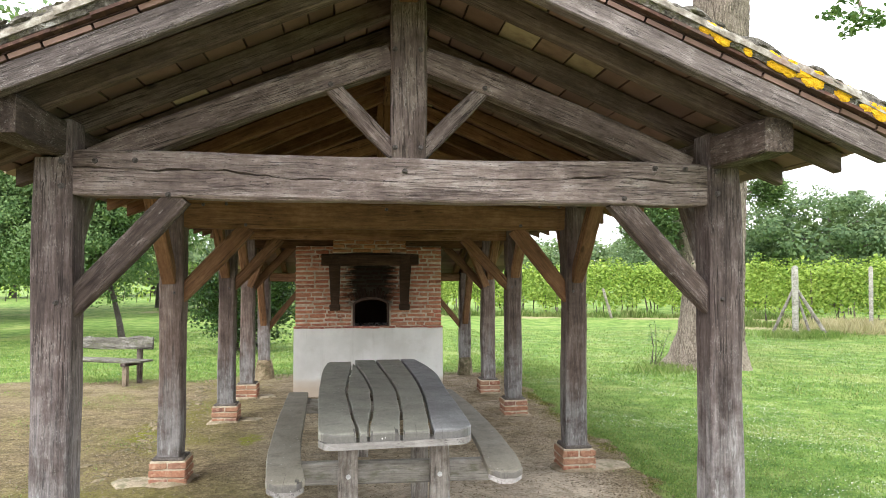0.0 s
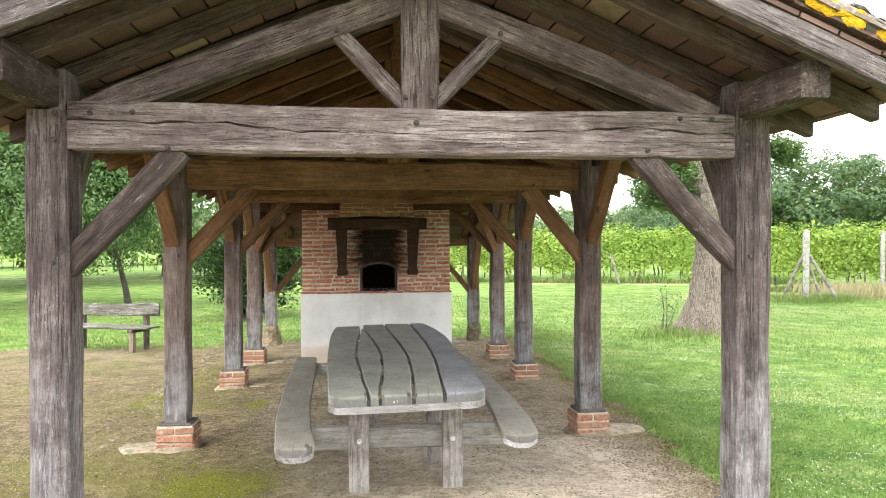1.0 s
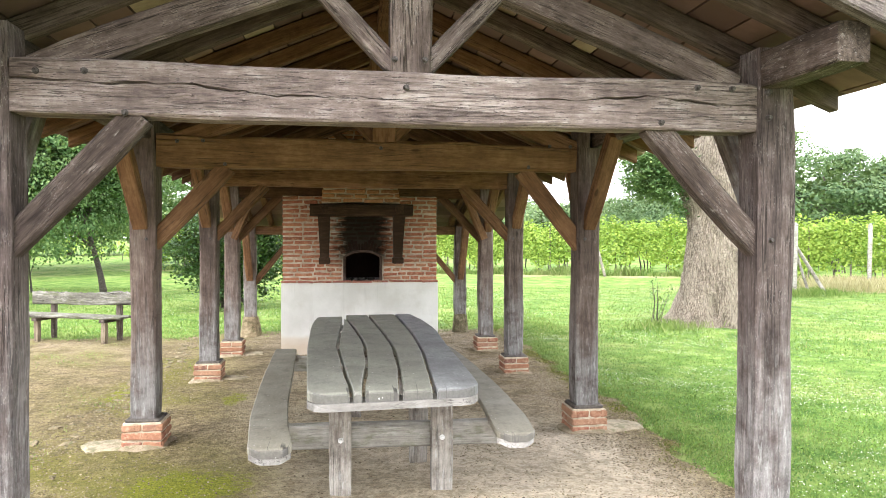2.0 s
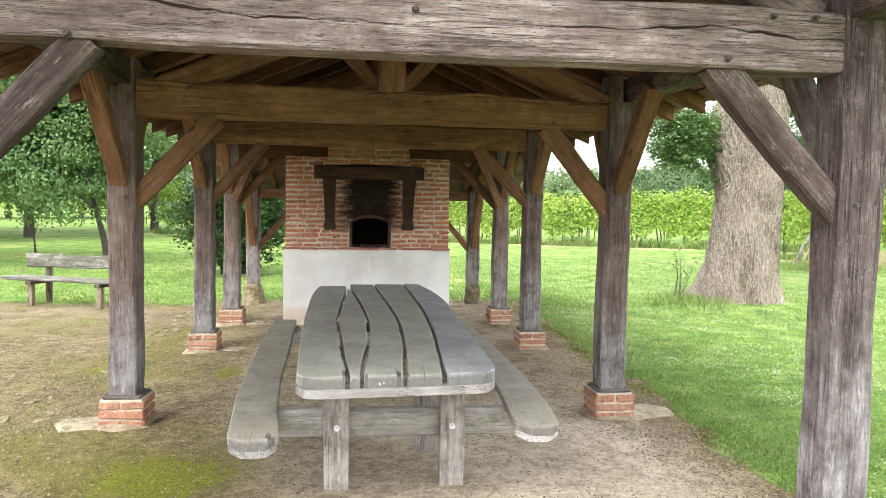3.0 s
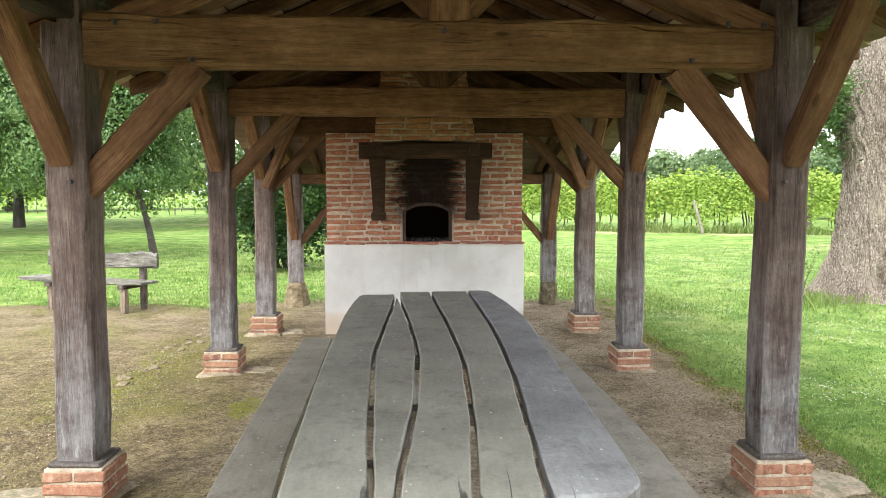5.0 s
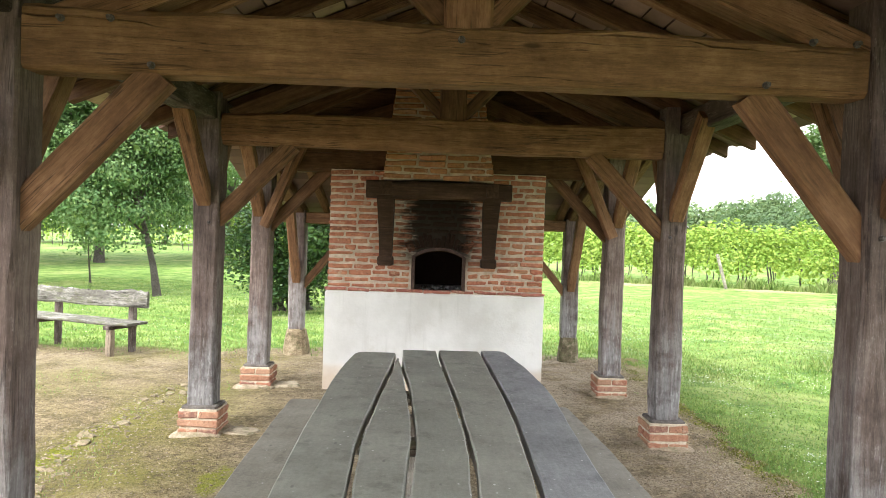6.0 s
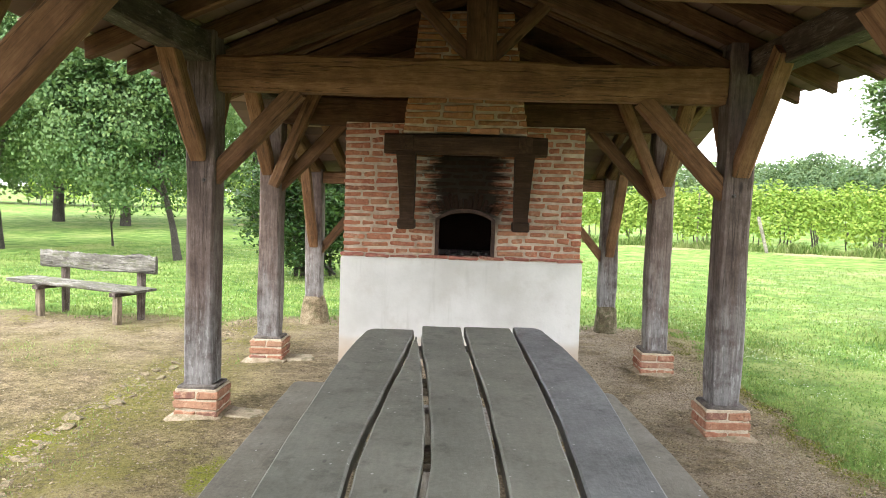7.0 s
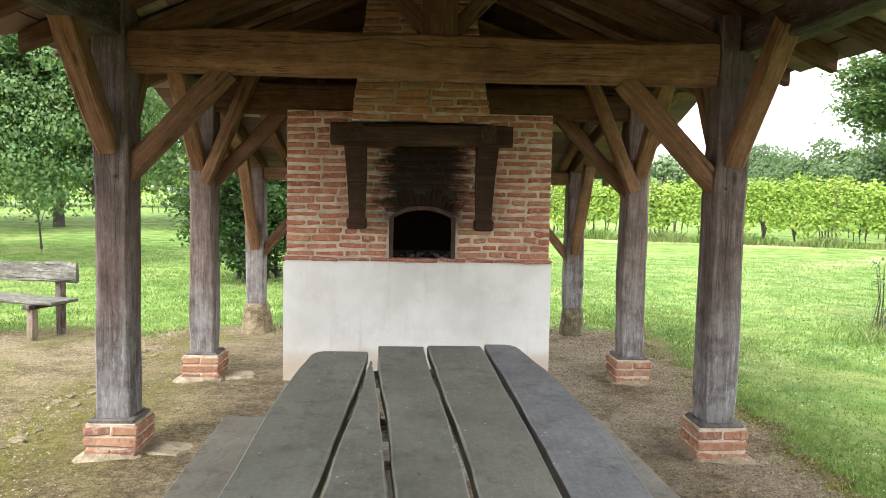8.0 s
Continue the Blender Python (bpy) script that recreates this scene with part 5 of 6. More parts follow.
LINES = [smooth_of([(0.66, -0.475), (1.35, -0.515), (2.35, -0.563), (3.7, -0.59), (4.3, -0.555)]),
         smooth_of([(0.66, -0.236), (0.87, -0.252), (1.45, -0.292), (2.2, -0.330), (2.6, -0.337), (3.3, -0.311), (4.4, -0.294)]),
         smooth_of([(0.66, -0.182), (0.9, -0.172), (1.45, -0.138), (2.1, -0.127), (2.5, -0.135), (3.1, -0.175), (4.25, -0.282), (4.4, -0.286)]),
         smooth_of([(0.66, 0.023), (1.5, 0.070), (2.2, 0.080), (2.6, 0.066), (3.15, 0.037), (4.45, -0.050)]),
         smooth_of([(0.66, 0.208), (1.5, 0.258), (2.2, 0.284), (2.6, 0.290), (3.2, 0.283), (4.5, 0.235)]),
         smooth_of([(0.66, 0.472), (1.0, 0.490), (1.5, 0.492), (2.47, 0.50), (3.1, 0.525), (3.7, 0.495), (4.55, 0.39)])]
TOP, THICK = 0.738, 0.052
BACK = (4.31, 4.12, 4.42, 4.45, 4.50)


def plank_between(left, right, ya, yb, top, thick, gl, gr, rl, rr, seed, name, material, parent, skew=0.0, tilt=0.0):
    """A sawn slab with wavy sides, rounded at outer corners of radius rl and rr."""
    n = 60
    rings = []
    for i in range(n + 1):
        s = i / n
        s = 0.5 - 0.5 * math.cos(math.pi * s)
        y = ya + (yb - ya) * s
        d = min(y - ya, yb - y)
        xl = left(y) + gl * (1 + 0.35 * wob(3 * y, seed))
        xr = right(y) - gr * (1 + 0.35 * wob(3 * y, seed + 2))
        if rl and d < rl:
            xl += rl - math.sqrt(max(0, rl * rl - (rl - d) ** 2))
        if rr and d < rr:
            xr -= rr - math.sqrt(max(0, rr * rr - (rr - d) ** 2))
        c = 0.006 + 0.003 * wob(4 * y, seed)
        if d < 0.012:
            c = 0.010
        z = top + tilt * (y - ya) + 0.002 * wob(1.5 * y, seed + 4) - (0.016 * (1 - d / 0.035) ** 2 if d < 0.035 else 0)
        sk = skew * (1 - s)
        rings.append([(xl + c, y + sk * (xl + c), z), (xr - c, y + sk * (xr - c), z), (xr, y + sk * xr, z - c), (xr, y + sk * xr, z - thick), (xl, y + sk * xl, z - thick), (xl, y + sk * xl, z - c)])
    bm = loft(rings)
    # the slab's own x must run along its length
    bmesh.ops.rotate(bm, verts=bm.verts, cent=(0, 0, 0), matrix=Matrix.Rotation(-math.pi / 2, 3, "Z"))
    return part(name, bm, material, parent, m=Matrix.Rotation(math.pi / 2, 4, "Z"))


for i in range(5):
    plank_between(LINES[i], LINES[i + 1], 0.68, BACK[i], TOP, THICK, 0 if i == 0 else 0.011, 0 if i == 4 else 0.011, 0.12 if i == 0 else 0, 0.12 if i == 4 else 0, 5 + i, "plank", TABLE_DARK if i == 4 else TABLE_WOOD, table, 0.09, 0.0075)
# pale battens under the planks' ends
for ya, yb in ((0.665, 0.83), (4.15, 4.30)):
    bm = bmesh.new()
    rings = []
    for i in range(25):
        s = i / 24
        x = -0.485 + 0.965 * s
        e = min(x + 0.485, 0.48 - x)
        r = 0.12
        cut = r - math.sqrt(max(0, r * r - max(0, r - e) ** 2)) if e < r else 0
        sk = 0.09 * x if ya < 2 else 0.2 * x
        f0, f1 = (ya + cut + sk, yb + sk) if ya < 2 else (ya + sk, yb - cut + sk)
        rings.append([(x, f0, 0.681), (x, f1, 0.681), (x, f1, 0.640), (x, f0, 0.640)])
    part("end_batten", loft(rings, bm), EDGE_WOOD, table, "bleached end batten")
for y in (1.7, 2.6, 3.5):
    beam("batten", (-0.49, y, 0.648), (0.44, y, 0.648), 0.10, 0.062, LEG_WOOD, table, seed=int(y * 10), rough=0.003)
# legs, cross bars and benches
for y in (1.23, 3.95):
    for x in (-0.305, 0.318):
        leg = part("leg", timber(0.645, 0.135, 0.085, seed=140 + int(x * 10 + y), rough=0.004, cham=0.006), LEG_WOOD, table, m=Matrix(((0, 1, 0, x), (0, 0, 1, y), (1, 0, 0, -0.012), (0, 0, 0, 1))))
        bolt(leg, x, y - 0.046, 0.336, 0.014, ZINC)
    beam("cross_bar", (-0.78, y + 0.09, 0.332), (0.83, y + 0.09, 0.332), 0.09, 0.15, BAR_WOOD, table, seed=150 + int(y), rough=0.004)
for x, y in ((0.228, 1.84), (-0.2, 3.2)):
    part("leg", timber(0.64, 0.13, 0.085, seed=155 + int(y), rough=0.004, cham=0.006), LEG_WOOD, table, m=Matrix(((0, 1, 0, x), (0, 0, 1, y), (1, 0, 0, -0.012), (0, 0, 0, 1))))
B_OUT = smooth_of([(0.66, -0.785), (1.1, -0.846), (1.6, -0.888), (2.73, -0.94), (4.37, -0.985)])
B_IN = smooth_of([(0.66, -0.544), (1.1, -0.611), (1.9, -0.674), (3.16, -0.717), (4.38, -0.775)])
C_IN = smooth_of([(0.8, 0.595), (1.08, 0.611), (1.65, 0.656), (2.8, 0.68), (4.3, 0.63)])
C_OUT = smooth_of([(0.8, 0.805), (1.08, 0.868), (2.26, 0.892), (3.3, 0.87), (4.12, 0.818), (4.3, 0.80)])
SEAT = 0.438
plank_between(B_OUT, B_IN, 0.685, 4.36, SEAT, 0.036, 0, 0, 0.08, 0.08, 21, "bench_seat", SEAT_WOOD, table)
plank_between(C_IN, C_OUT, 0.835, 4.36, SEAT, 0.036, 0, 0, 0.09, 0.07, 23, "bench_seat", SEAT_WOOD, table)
for a, b, ya in ((B_OUT, B_IN, 0.69), (C_IN, C_OUT, 0.84)):
    plank_between(a, b, ya, ya + 0.16, SEAT - 0.038, 0.034, 0.004, 0.004, 0.08, 0.08, 25, "seat_edge", EDGE_WOOD, table)
    for y in (1.36, 4.08):
        xm = (a(y) + b(y)) / 2
        part("seat_block", rough_box(0.16, 0.10, 0.05, int(y * 7), 0.006), LEG_WOOD, table, m=Matrix.Translation((xm * 0.93, y - 0.04, SEAT - 0.052)))

# ---- garden bench ----
gb = thing("garden_bench", "old plank garden bench with a lichen-bleached backrest on the earth", "bench")
u = Vector((1.10, -0.41, 0)).normalized()
v = Vector((0.41, 1.10, 0)).normalized()
A = Vector((-4.865, 8.72, -0.01))


def at_bench(a, b, z):
    return A + u * a + v * b + Vector((0, 0, z))


for a, b, h in ((0.0, -0.16, 0.36), (0.0, 0.19, 0.68), (1.17, -0.16, 0.36), (1.17, 0.19, 0.68)):
    p_ = at_bench(a, b, -0.02)
    part("leg", timber(h, 0.075, 0.075, seed=int(160 + a * 3 + b * 9), rough=0.004), LEG_TAN if b < 0 else OAK_BRACE, gb, m=Matrix.Translation(p_) @ Matrix.Rotation(math.atan2(u.y, u.x), 4, "Z") @ Matrix(((0, 1, 0, 0), (0, 0, 1, 0), (1, 0, 0, 0), (0, 0, 0, 1))))
for a in (0.0, 1.17):
    beam("bearer", at_bench(a, -0.23, 0.342), at_bench(a, 0.22, 0.342), 0.09, 0.06, OAK_BRACE, gb, seed=165)
beam("seat", at_bench(-0.50, -0.04, 0.392), at_bench(1.46, -0.04, 0.392), 0.34, 0.045, BENCH_WOOD, gb, seed=166, rough=0.008)
bm = timber(1.80, 0.05, 0.20, seed=167, rough=0.014, cham=0.012, step=0.03)
rag = random.Random(9)
for v_ in bm.verts:
    if v_.co.z > 0.04:
        v_.co.z += rag.uniform(-0.022, 0.008) + 0.02 * math.exp(-((v_.co.x - 1.5) / 0.12) ** 2)
part("backrest", bm, BENCH_WOOD, gb, "ragged lichen-grown backrest plank", along(at_bench(-0.33, 0.12, 0.65), at_bench(1.47, 0.12, 0.65)))

# ---- plants ----
rng = np.random.default_rng(12)


def leaf_quads(c, size, rng, flat=0.5, ratio=0.62, out=None):
    """Diamond leaves at the points c; flat: how far they lie level; out: the way that each one faces, roughly."""
    n = len(c)
    nor = rng.normal(size=(n, 3))
    if out is None:
        nor[:, 2] = np.abs(nor[:, 2]) + flat * 2
    else:
        nor = nor * 0.42 + out + np.array((0, 0, 0.25))
    nor /= np.linalg.norm(nor, axis=1)[:, None]
    a = np.cross(nor, rng.normal(size=(n, 3)))
    a /= np.linalg.norm(a, axis=1)[:, None] + 1e-9
    b = np.cross(nor, a)
    s = size * rng.uniform(0.65, 1.25, (n, 1))
    v = np.stack([c - a * s * 0.5, c + b * s * ratio * 0.5 + a * s * 0.05, c + a * s * 0.5 - nor * s * 0.12, c - b * s * ratio * 0.5 + a * s * 0.05], 1)
    return v.reshape(-1, 3), np.arange(4 * n).reshape(-1, 4)


def clumps(center, radii, n_clump, per, spread, rng, hollow=0.45, droop=0.0):
    """Leaf places in clumps through an uneven crown, mostly near its skin."""
    d = rng.normal(size=(n_clump, 3))
    d /= np.linalg.norm(d, axis=1)[:, None]
    lump = 1 + 0.22 * np.sin(3.1 * d[:, 0] + center[0]) * np.cos(2.7 * d[:, 1] + center[1]) + 0.16 * np.sin(6.3 * d[:, 2] + 4.1 * d[:, 0] + center[0])
    r = (hollow + (1 - hollow) * rng.random(n_clump) ** 0.6) * lump
    cc = np.array(center) + d * r[:, None] * np.array(radii)
    sz = spread * rng.uniform(0.6, 1.3, (n_clump, 1, 1))
    off = rng.normal(size=(n_clump, per, 3)) * sz * np.array((1, 1, 0.55))
    off[:, :, 2] -= droop * (off[:, :, 0] ** 2 + off[:, :, 1] ** 2)
    return (cc[:, None, :] + off).reshape(-1, 3), cc


def lobes(center, radii, n_lobe, per, size, rng):
    """Leaf places over the rounded lobes of a dense crown, and the way that each leaf faces."""
    d = rng.normal(size=(n_lobe, 3))
    d[:, 2] = np.abs(d[:, 2]) * 0.9 - 0.35
    d /= np.linalg.norm(d, axis=1)[:, None]
    cc = np.array(center) + d * (0.62 + 0.24 * rng.random((n_lobe, 1))) * np.array(radii)
    e = rng.normal(size=(n_lobe, per, 3)) + 0.75 * d[:, None, :]
    e[:, :, 2] += 0.25
    e /= np.linalg.norm(e, axis=2)[:, :, None]
    rr = size * rng.uniform(0.65, 1.35, (n_lobe, 1, 1)) * (0.80 + 0.28 * rng.random((n_lobe, per, 1)))
    ripple = 1 + 0.16 * np.sin(9 * e[:, :, :1] + 3) * np.sin(8 * e[:, :, 1:2]) + 0.1 * np.sin(15 * e[:, :, 2:3])
    p_ = cc[:, None, :] + e * rr * ripple * np.array((1, 1, 0.8))
    return p_.reshape(-1, 3), e.reshape(-1, 3), cc


def tube(pts, radii, sides, seed=0):
    """A knotty limb through the points: vertices and quads."""
    v, f = [], []
    for i, (p_, r) in enumerate(zip(pts, radii)):
        q = Vector(pts[min(i + 1, len(pts) - 1)]) - Vector(pts[max(i - 1, 0)])
        m = q.to_track_quat("Z", "X").to_matrix()
        for k in range(sides):
            a = 2 * math.pi * k / sides
            rr = r * (1 + 0.12 * math.sin(2 * a + seed + i))
            v.append(Vector(p_) + m @ Vector((rr * math.cos(a), rr * math.sin(a), 0)))
    for i in range(len(pts) - 1):
        for k in range(sides):
            f.append((i * sides + k, i * sides + (k + 1) % sides, (i + 1) * sides + (k + 1) % sides, (i + 1) * sides + k))
    return v, f


def limbs_mesh(lists, material, name="trunk"):
    vs, fs = [], []
    for pts, radii, sides in lists:
        v, f = tube(pts, radii, sides, len(vs))
        fs += [tuple(i + len(vs) for i in q) for q in f]
        vs += v
    me = bpy.data.meshes.new(name)
    me.from_pydata(vs, [], fs)
    me.polygons.foreach_set("use_smooth", [True] * len(fs))
    me.materials.append(material)
    return me


def broadleaf(base, height, trunk_r, center, radii, n_clump, per, leaf, spread, seed, label, group="", leaf_m=None, bend=0.3, name="tree", n_limbs=9, dense=False):
    """A tree: tapered bent trunk with limbs reaching into a crown of leaf clumps, or of closed lobes where it is dense."""
    g = np.random.default_rng(seed)
    gz = float(ground_z(np.array(base[0]), np.array(base[1])))
    b = Vector((base[0], base[1], gz - 0.05))
    top = Vector(center) + Vector((0, 0, radii[2] * 0.5))
    t = thing(name, label, "tree", group, Matrix.Translation(b))
    if dense:
        pts, out, cc = lobes(center, radii, n_clump, per, spread, g)
        keep = pts[:, 2] > gz + 0.1
        pts, out = pts[keep], out[keep]
    else:
        pts, cc = clumps(center, radii, n_clump, per, spread, g)
        out = (pts - np.repeat(cc, per, 0)) / spread * 0.6 + (pts - np.array(center)) / np.array(radii) * 0.5
    trunk = []
    for i in range(8):
        s = i / 7
        p_ = b.lerp(top, s)
        p_ = Vector((b.x + (top.x - b.x) * s ** 1.6, b.y + (top.y - b.y) * s ** 1.6, p_.z)) + Vector((bend * 0.2 * math.sin(4 * s + seed), bend * 0.15 * math.sin(5 * s), 0))
        trunk.append(p_)
    rad = [trunk_r * (1.2 if i == 0 else 1.0 - 0.8 * i / 7) for i in range(8)]
    lists = [([p_ - b for p_ in trunk], rad, 10)]
    order = g.permutation(len(cc))[:n_limbs]
    for k in order:
        j = int(g.integers(2, 6))
        a = trunk[j]
        e = Vector(cc[k])
        mid = a.lerp(e, 0.5) + Vector((0, 0, 0.12 * (e - a).length))
        lists.append(([a - b, mid - b, e - b], [rad[j] * 0.55, rad[j] * 0.32, 0.012], 6))
    part("trunk", limbs_mesh(lists, THIN_BARK), None, t)
    v, f = leaf_quads(pts, leaf, g, out=out)
    n_core = max(60, len(pts) // 14)
    core = g.normal(size=(n_core, 3))
    core *= (g.random((n_core, 1)) ** 0.4 * 0.72) / np.linalg.norm(core, axis=1)[:, None]
    v2, f2 = leaf_quads(np.array(center) + core * np.array(radii), leaf * 2.4, g)
    f = np.concatenate([f, f2 + len(v)])
    v = np.concatenate([v, v2])
    part("crown", np_mesh("crown", v - np.array(b), f, leaf_m or OAK_LEAF), None, t)
    return t


# ---- the great oak ----
OAK = Vector((5.91, 8.42, 0.05))
oak = thing("oak_tree", "great old oak with a burred, furrowed trunk and flaring roots", "tree", m=Matrix.Translation(OAK))
nt_, nz_ = 220, 300
th = np.linspace(0, 2 * np.pi, nt_, endpoint=False)
zz = np.concatenate([np.linspace(-0.15, 3.2, 200), np.linspace(3.23, 10.5, nz_ - 200)])
TH, ZZ = np.meshgrid(th, zz)
turn = lambda t0: np.mod(TH - t0 + np.pi, 2 * np.pi) - np.pi
burl = lambda t0, z0, wt_, wz, amp: amp * np.exp(-(turn(t0) / wt_) ** 2 - ((ZZ - z0) / wz) ** 2)
flare = np.exp(-np.clip(ZZ, 0, None) / 0.34)
slow = np.exp(-np.clip(ZZ, 0, None) / 0.45)
R = 0.470 + 0.004 * ZZ + 0.02 * np.cos(2 * TH + 0.6 * ZZ) + flare * (0.06 + 0.05 * np.cos(3 * TH + 0.7) + 0.035 * np.cos(7 * TH + 2.0))
# buttress roots: a long one, and shorter ones round about
R += slow * 0.46 * np.exp(-(turn(2.62) / 0.50) ** 2) + flare * (0.24 * np.exp(-(turn(3.55) / 0.30) ** 2) + 0.12 * np.exp(-(turn(4.75) / 0.26) ** 2) + 0.13 * np.exp(-(turn(5.65) / 0.34) ** 2) + 0.25 * np.exp(-(turn(0.8) / 0.4) ** 2))
# burrs and a bulging shoulder
R += burl(2.75, 2.45, 0.62, 0.40, 0.20) + burl(2.55, 3.0, 0.5, 0.35, 0.14) + burl(3.45, 2.25, 0.34, 0.24, 0.08) + burl(4.25, 2.55, 0.32, 0.26, 0.07) + burl(3.9, 3.1, 0.5, 0.4, 0.05) + burl(4.9, 1.75, 0.25, 0.2, 0.03)
burr = np.clip(burl(3.1, 2.6, 1.1, 0.6, 1.0), 0, 1)
R += burr * (0.028 * np.sin(21 * TH + 3 * np.sin(5 * ZZ)) * np.sin(17 * ZZ + 2 * np.sin(7 * TH)) + 0.016 * np.sin(37 * TH + 2) * np.sin(31 * ZZ))
hollow = burl(4.22, 0.32, 0.15, 0.16, 1.0) + burl(4.55, 0.18, 0.08, 0.10, 0.6)
R -= 0.11 * hollow
warp = 0.9 * np.sin(3 * TH + 1.3 * ZZ) + 0.8 * np.sin(2.2 * ZZ + 2 * TH) + 0.5 * np.sin(6 * ZZ + 5 * TH)
fur = np.abs(np.sin(23 * TH + warp + 0.45 * np.sin(8 * ZZ + 3 * TH))) ** 0.55 * (0.72 + 0.28 * np.sin(16 * ZZ + 9 * TH + 3 * warp))
R += 0.034 * (fur - 0.6) * (1 - 0.5 * burr) + 0.007 * np.sin(31 * TH + 17 * ZZ)
lean = 0.042 * ZZ
V = np.stack([R * np.cos(TH) + lean, R * np.sin(TH), ZZ], -1).reshape(-1, 3)
idx = np.arange(nt_ * nz_).reshape(nz_, nt_)
nxt = np.roll(idx, -1, 1)
Q = np.stack([idx[:-1], nxt[:-1], nxt[1:], idx[1:]], -1).reshape(-1, 4)
part("trunk", np_mesh("trunk", V, Q, OAK_BARK, True), None, oak)
g = np.random.default_rng(77)
lists = []
pts_all = []
high, high_out = [], []
for k in range(16):
    a = 2.4 * k + 0.4
    z = 8.6 + 0.16 * k
    reach = 2.4 + 3.6 * ((k * 7) % 11) / 10
    e = Vector((math.cos(a) * reach, math.sin(a) * reach, z + 1.6 + 0.12 * reach))
    lists.append(([Vector((0.25 * math.cos(a), 0.25 * math.sin(a), z)), e * 0.5 + Vector((0, 0, z * 0.5 + 0.5)), e], [0.18, 0.12, 0.04], 8))
    p_, o_, _ = lobes(tuple(e), (1.9, 1.9, 1.1), 9, 90, 0.75, g)
    high.append(p_)
    high_out.append(o_)
BX, BY, BZ = 0.47, -3.43, 5.06
# low shoots beside the burr, and a bough that hangs towards the shelter
lists.append(([Vector((-0.4, 0.15, 2.2)), Vector((-0.8, 0.1, 2.45)), Vector((-1.4, 0.0, 2.6))], [0.05, 0.035, 0.012], 6))
lists.append(([Vector((0.1, -0.35, 8.4)), Vector((BX * 0.75, BY * 0.8, BZ + 2.2)), Vector((BX, BY, BZ))], [0.12, 0.08, 0.015], 7))
p_, _ = clumps((-1.05, 0.05, 2.62), (0.46, 0.5, 0.52), 150, 90, 0.12, g, hollow=0.1)
pts_all.append(p_)
p_, _ = clumps((1.1, 0.1, 3.2), (0.40, 0.4, 0.32), 46, 80, 0.11, g, hollow=0.15)
pts_all.append(p_)
lists.append(([Vector((0.4, 0.1, 3.0)), Vector((0.75, 0.1, 3.15)), Vector((1.15, 0.1, 3.2))], [0.04, 0.03, 0.01], 6))
p_, _ = clumps((-0.62, 0.2, 2.05), (0.2, 0.25, 0.12), 7, 26, 0.09, g, hollow=0.2)
pts_all.append(p_)
bough, _ = clumps((BX, BY, BZ), (0.42, 0.4, 0.20), 13, 26, 0.075, g, hollow=0.2)
for pts_, radii_, sides_ in lists:
    part("limb", limbs_mesh([(pts_, radii_, sides_)], OAK_BARK, "limb"), None, oak)
v, f = leaf_quads(np.concatenate(pts_all), 0.062, g)
part("crown", np_mesh("crown", v, f, OAK_LEAF), None, oak)
v, f = leaf_quads(np.concatenate(high), 0.20, g, out=np.concatenate(high_out))
part("crown", np_mesh("crown", v, f, OAK_LEAF), None, oak)
v, f = leaf_quads(bough, 0.10, g)
part("bough_leaves", np_mesh("bough_leaves", v, f, OAK_LEAF), None, oak)

# twiggy shoots at the oak's foot
twig = thing("sapling", "thin twiggy sapling beside the oak's roots", "shrub", m=Matrix.Translation((4.97, 8.72, 0.03)))
g = np.random.default_rng(91)
tips = []
for k in range(9):
    e = Vector((g.normal() * 0.22, g.normal() * 0.18, g.uniform(0.45, 0.85)))
    part("stem", limbs_mesh([([Vector((0.02 * k - 0.08, 0, -0.03)), e * 0.5 + Vector((0.03, 0, 0.05)), e], [0.006, 0.0045, 0.002], 5)], THIN_BARK, "stem"), None, twig)
    tips += [np.array(e) * s + g.normal(size=3) * 0.05 for s in (0.7, 0.8, 0.9, 1.0) for _ in range(3)]
v, f = leaf_quads(np.array(tips), 0.05, g)
part("leaves", np_mesh("leaves", v, f, OAK_LEAF), None, twig)

# ---- trees on the lawn ----
broadleaf((-6.16, 15.75), 5.5, 0.075, (-7.7, 16.3, 3.5), (2.9, 2.5, 2.3), 560, 150, 0.08, 0.25, 3, "young spreading oak with a slim bent trunk on the lawn", "trees on the lawn", bend=0.6, n_limbs=16)
broadleaf((-10.9, 17.0), 7.0, 0.17, (-11.6, 17.2, 5.0), (2.9, 2.8, 3.0), 400, 120, 0.105, 0.38, 4, "leafy oak on the lawn", "trees on the lawn")
broadleaf((-13.6, 29.4), 9, 0.19, (-14.2, 29.4, 7.2), (6.5, 5.5, 5.6), 260, 55, 0.30, 0.9, 5, "tall broad tree with a thick trunk beyond the lawn", "trees on the lawn")
broadleaf((-18.0, 32.3), 10, 0.24, (-19.0, 32.6, 7.6), (6.5, 6, 5.6), 260, 55, 0.30, 0.9, 6, "tall broad tree with a thick trunk beyond the lawn", "trees on the lawn")
broadleaf((-11.0, 38.0), 9, 0.21, (-11.0, 38.5, 7.2), (5.0, 5, 4.8), 220, 50, 0.30, 0.8, 7, "tall broad tree with a thick trunk beyond the lawn", "trees on the lawn")
broadleaf((-19.0, 22.0), 9, 0.22, (-19.5, 22.0, 7.2), (5.4, 5, 4.6), 240, 50, 0.24, 0.75, 8, "tall broad tree with a thick trunk beyond the lawn", "trees on the lawn")
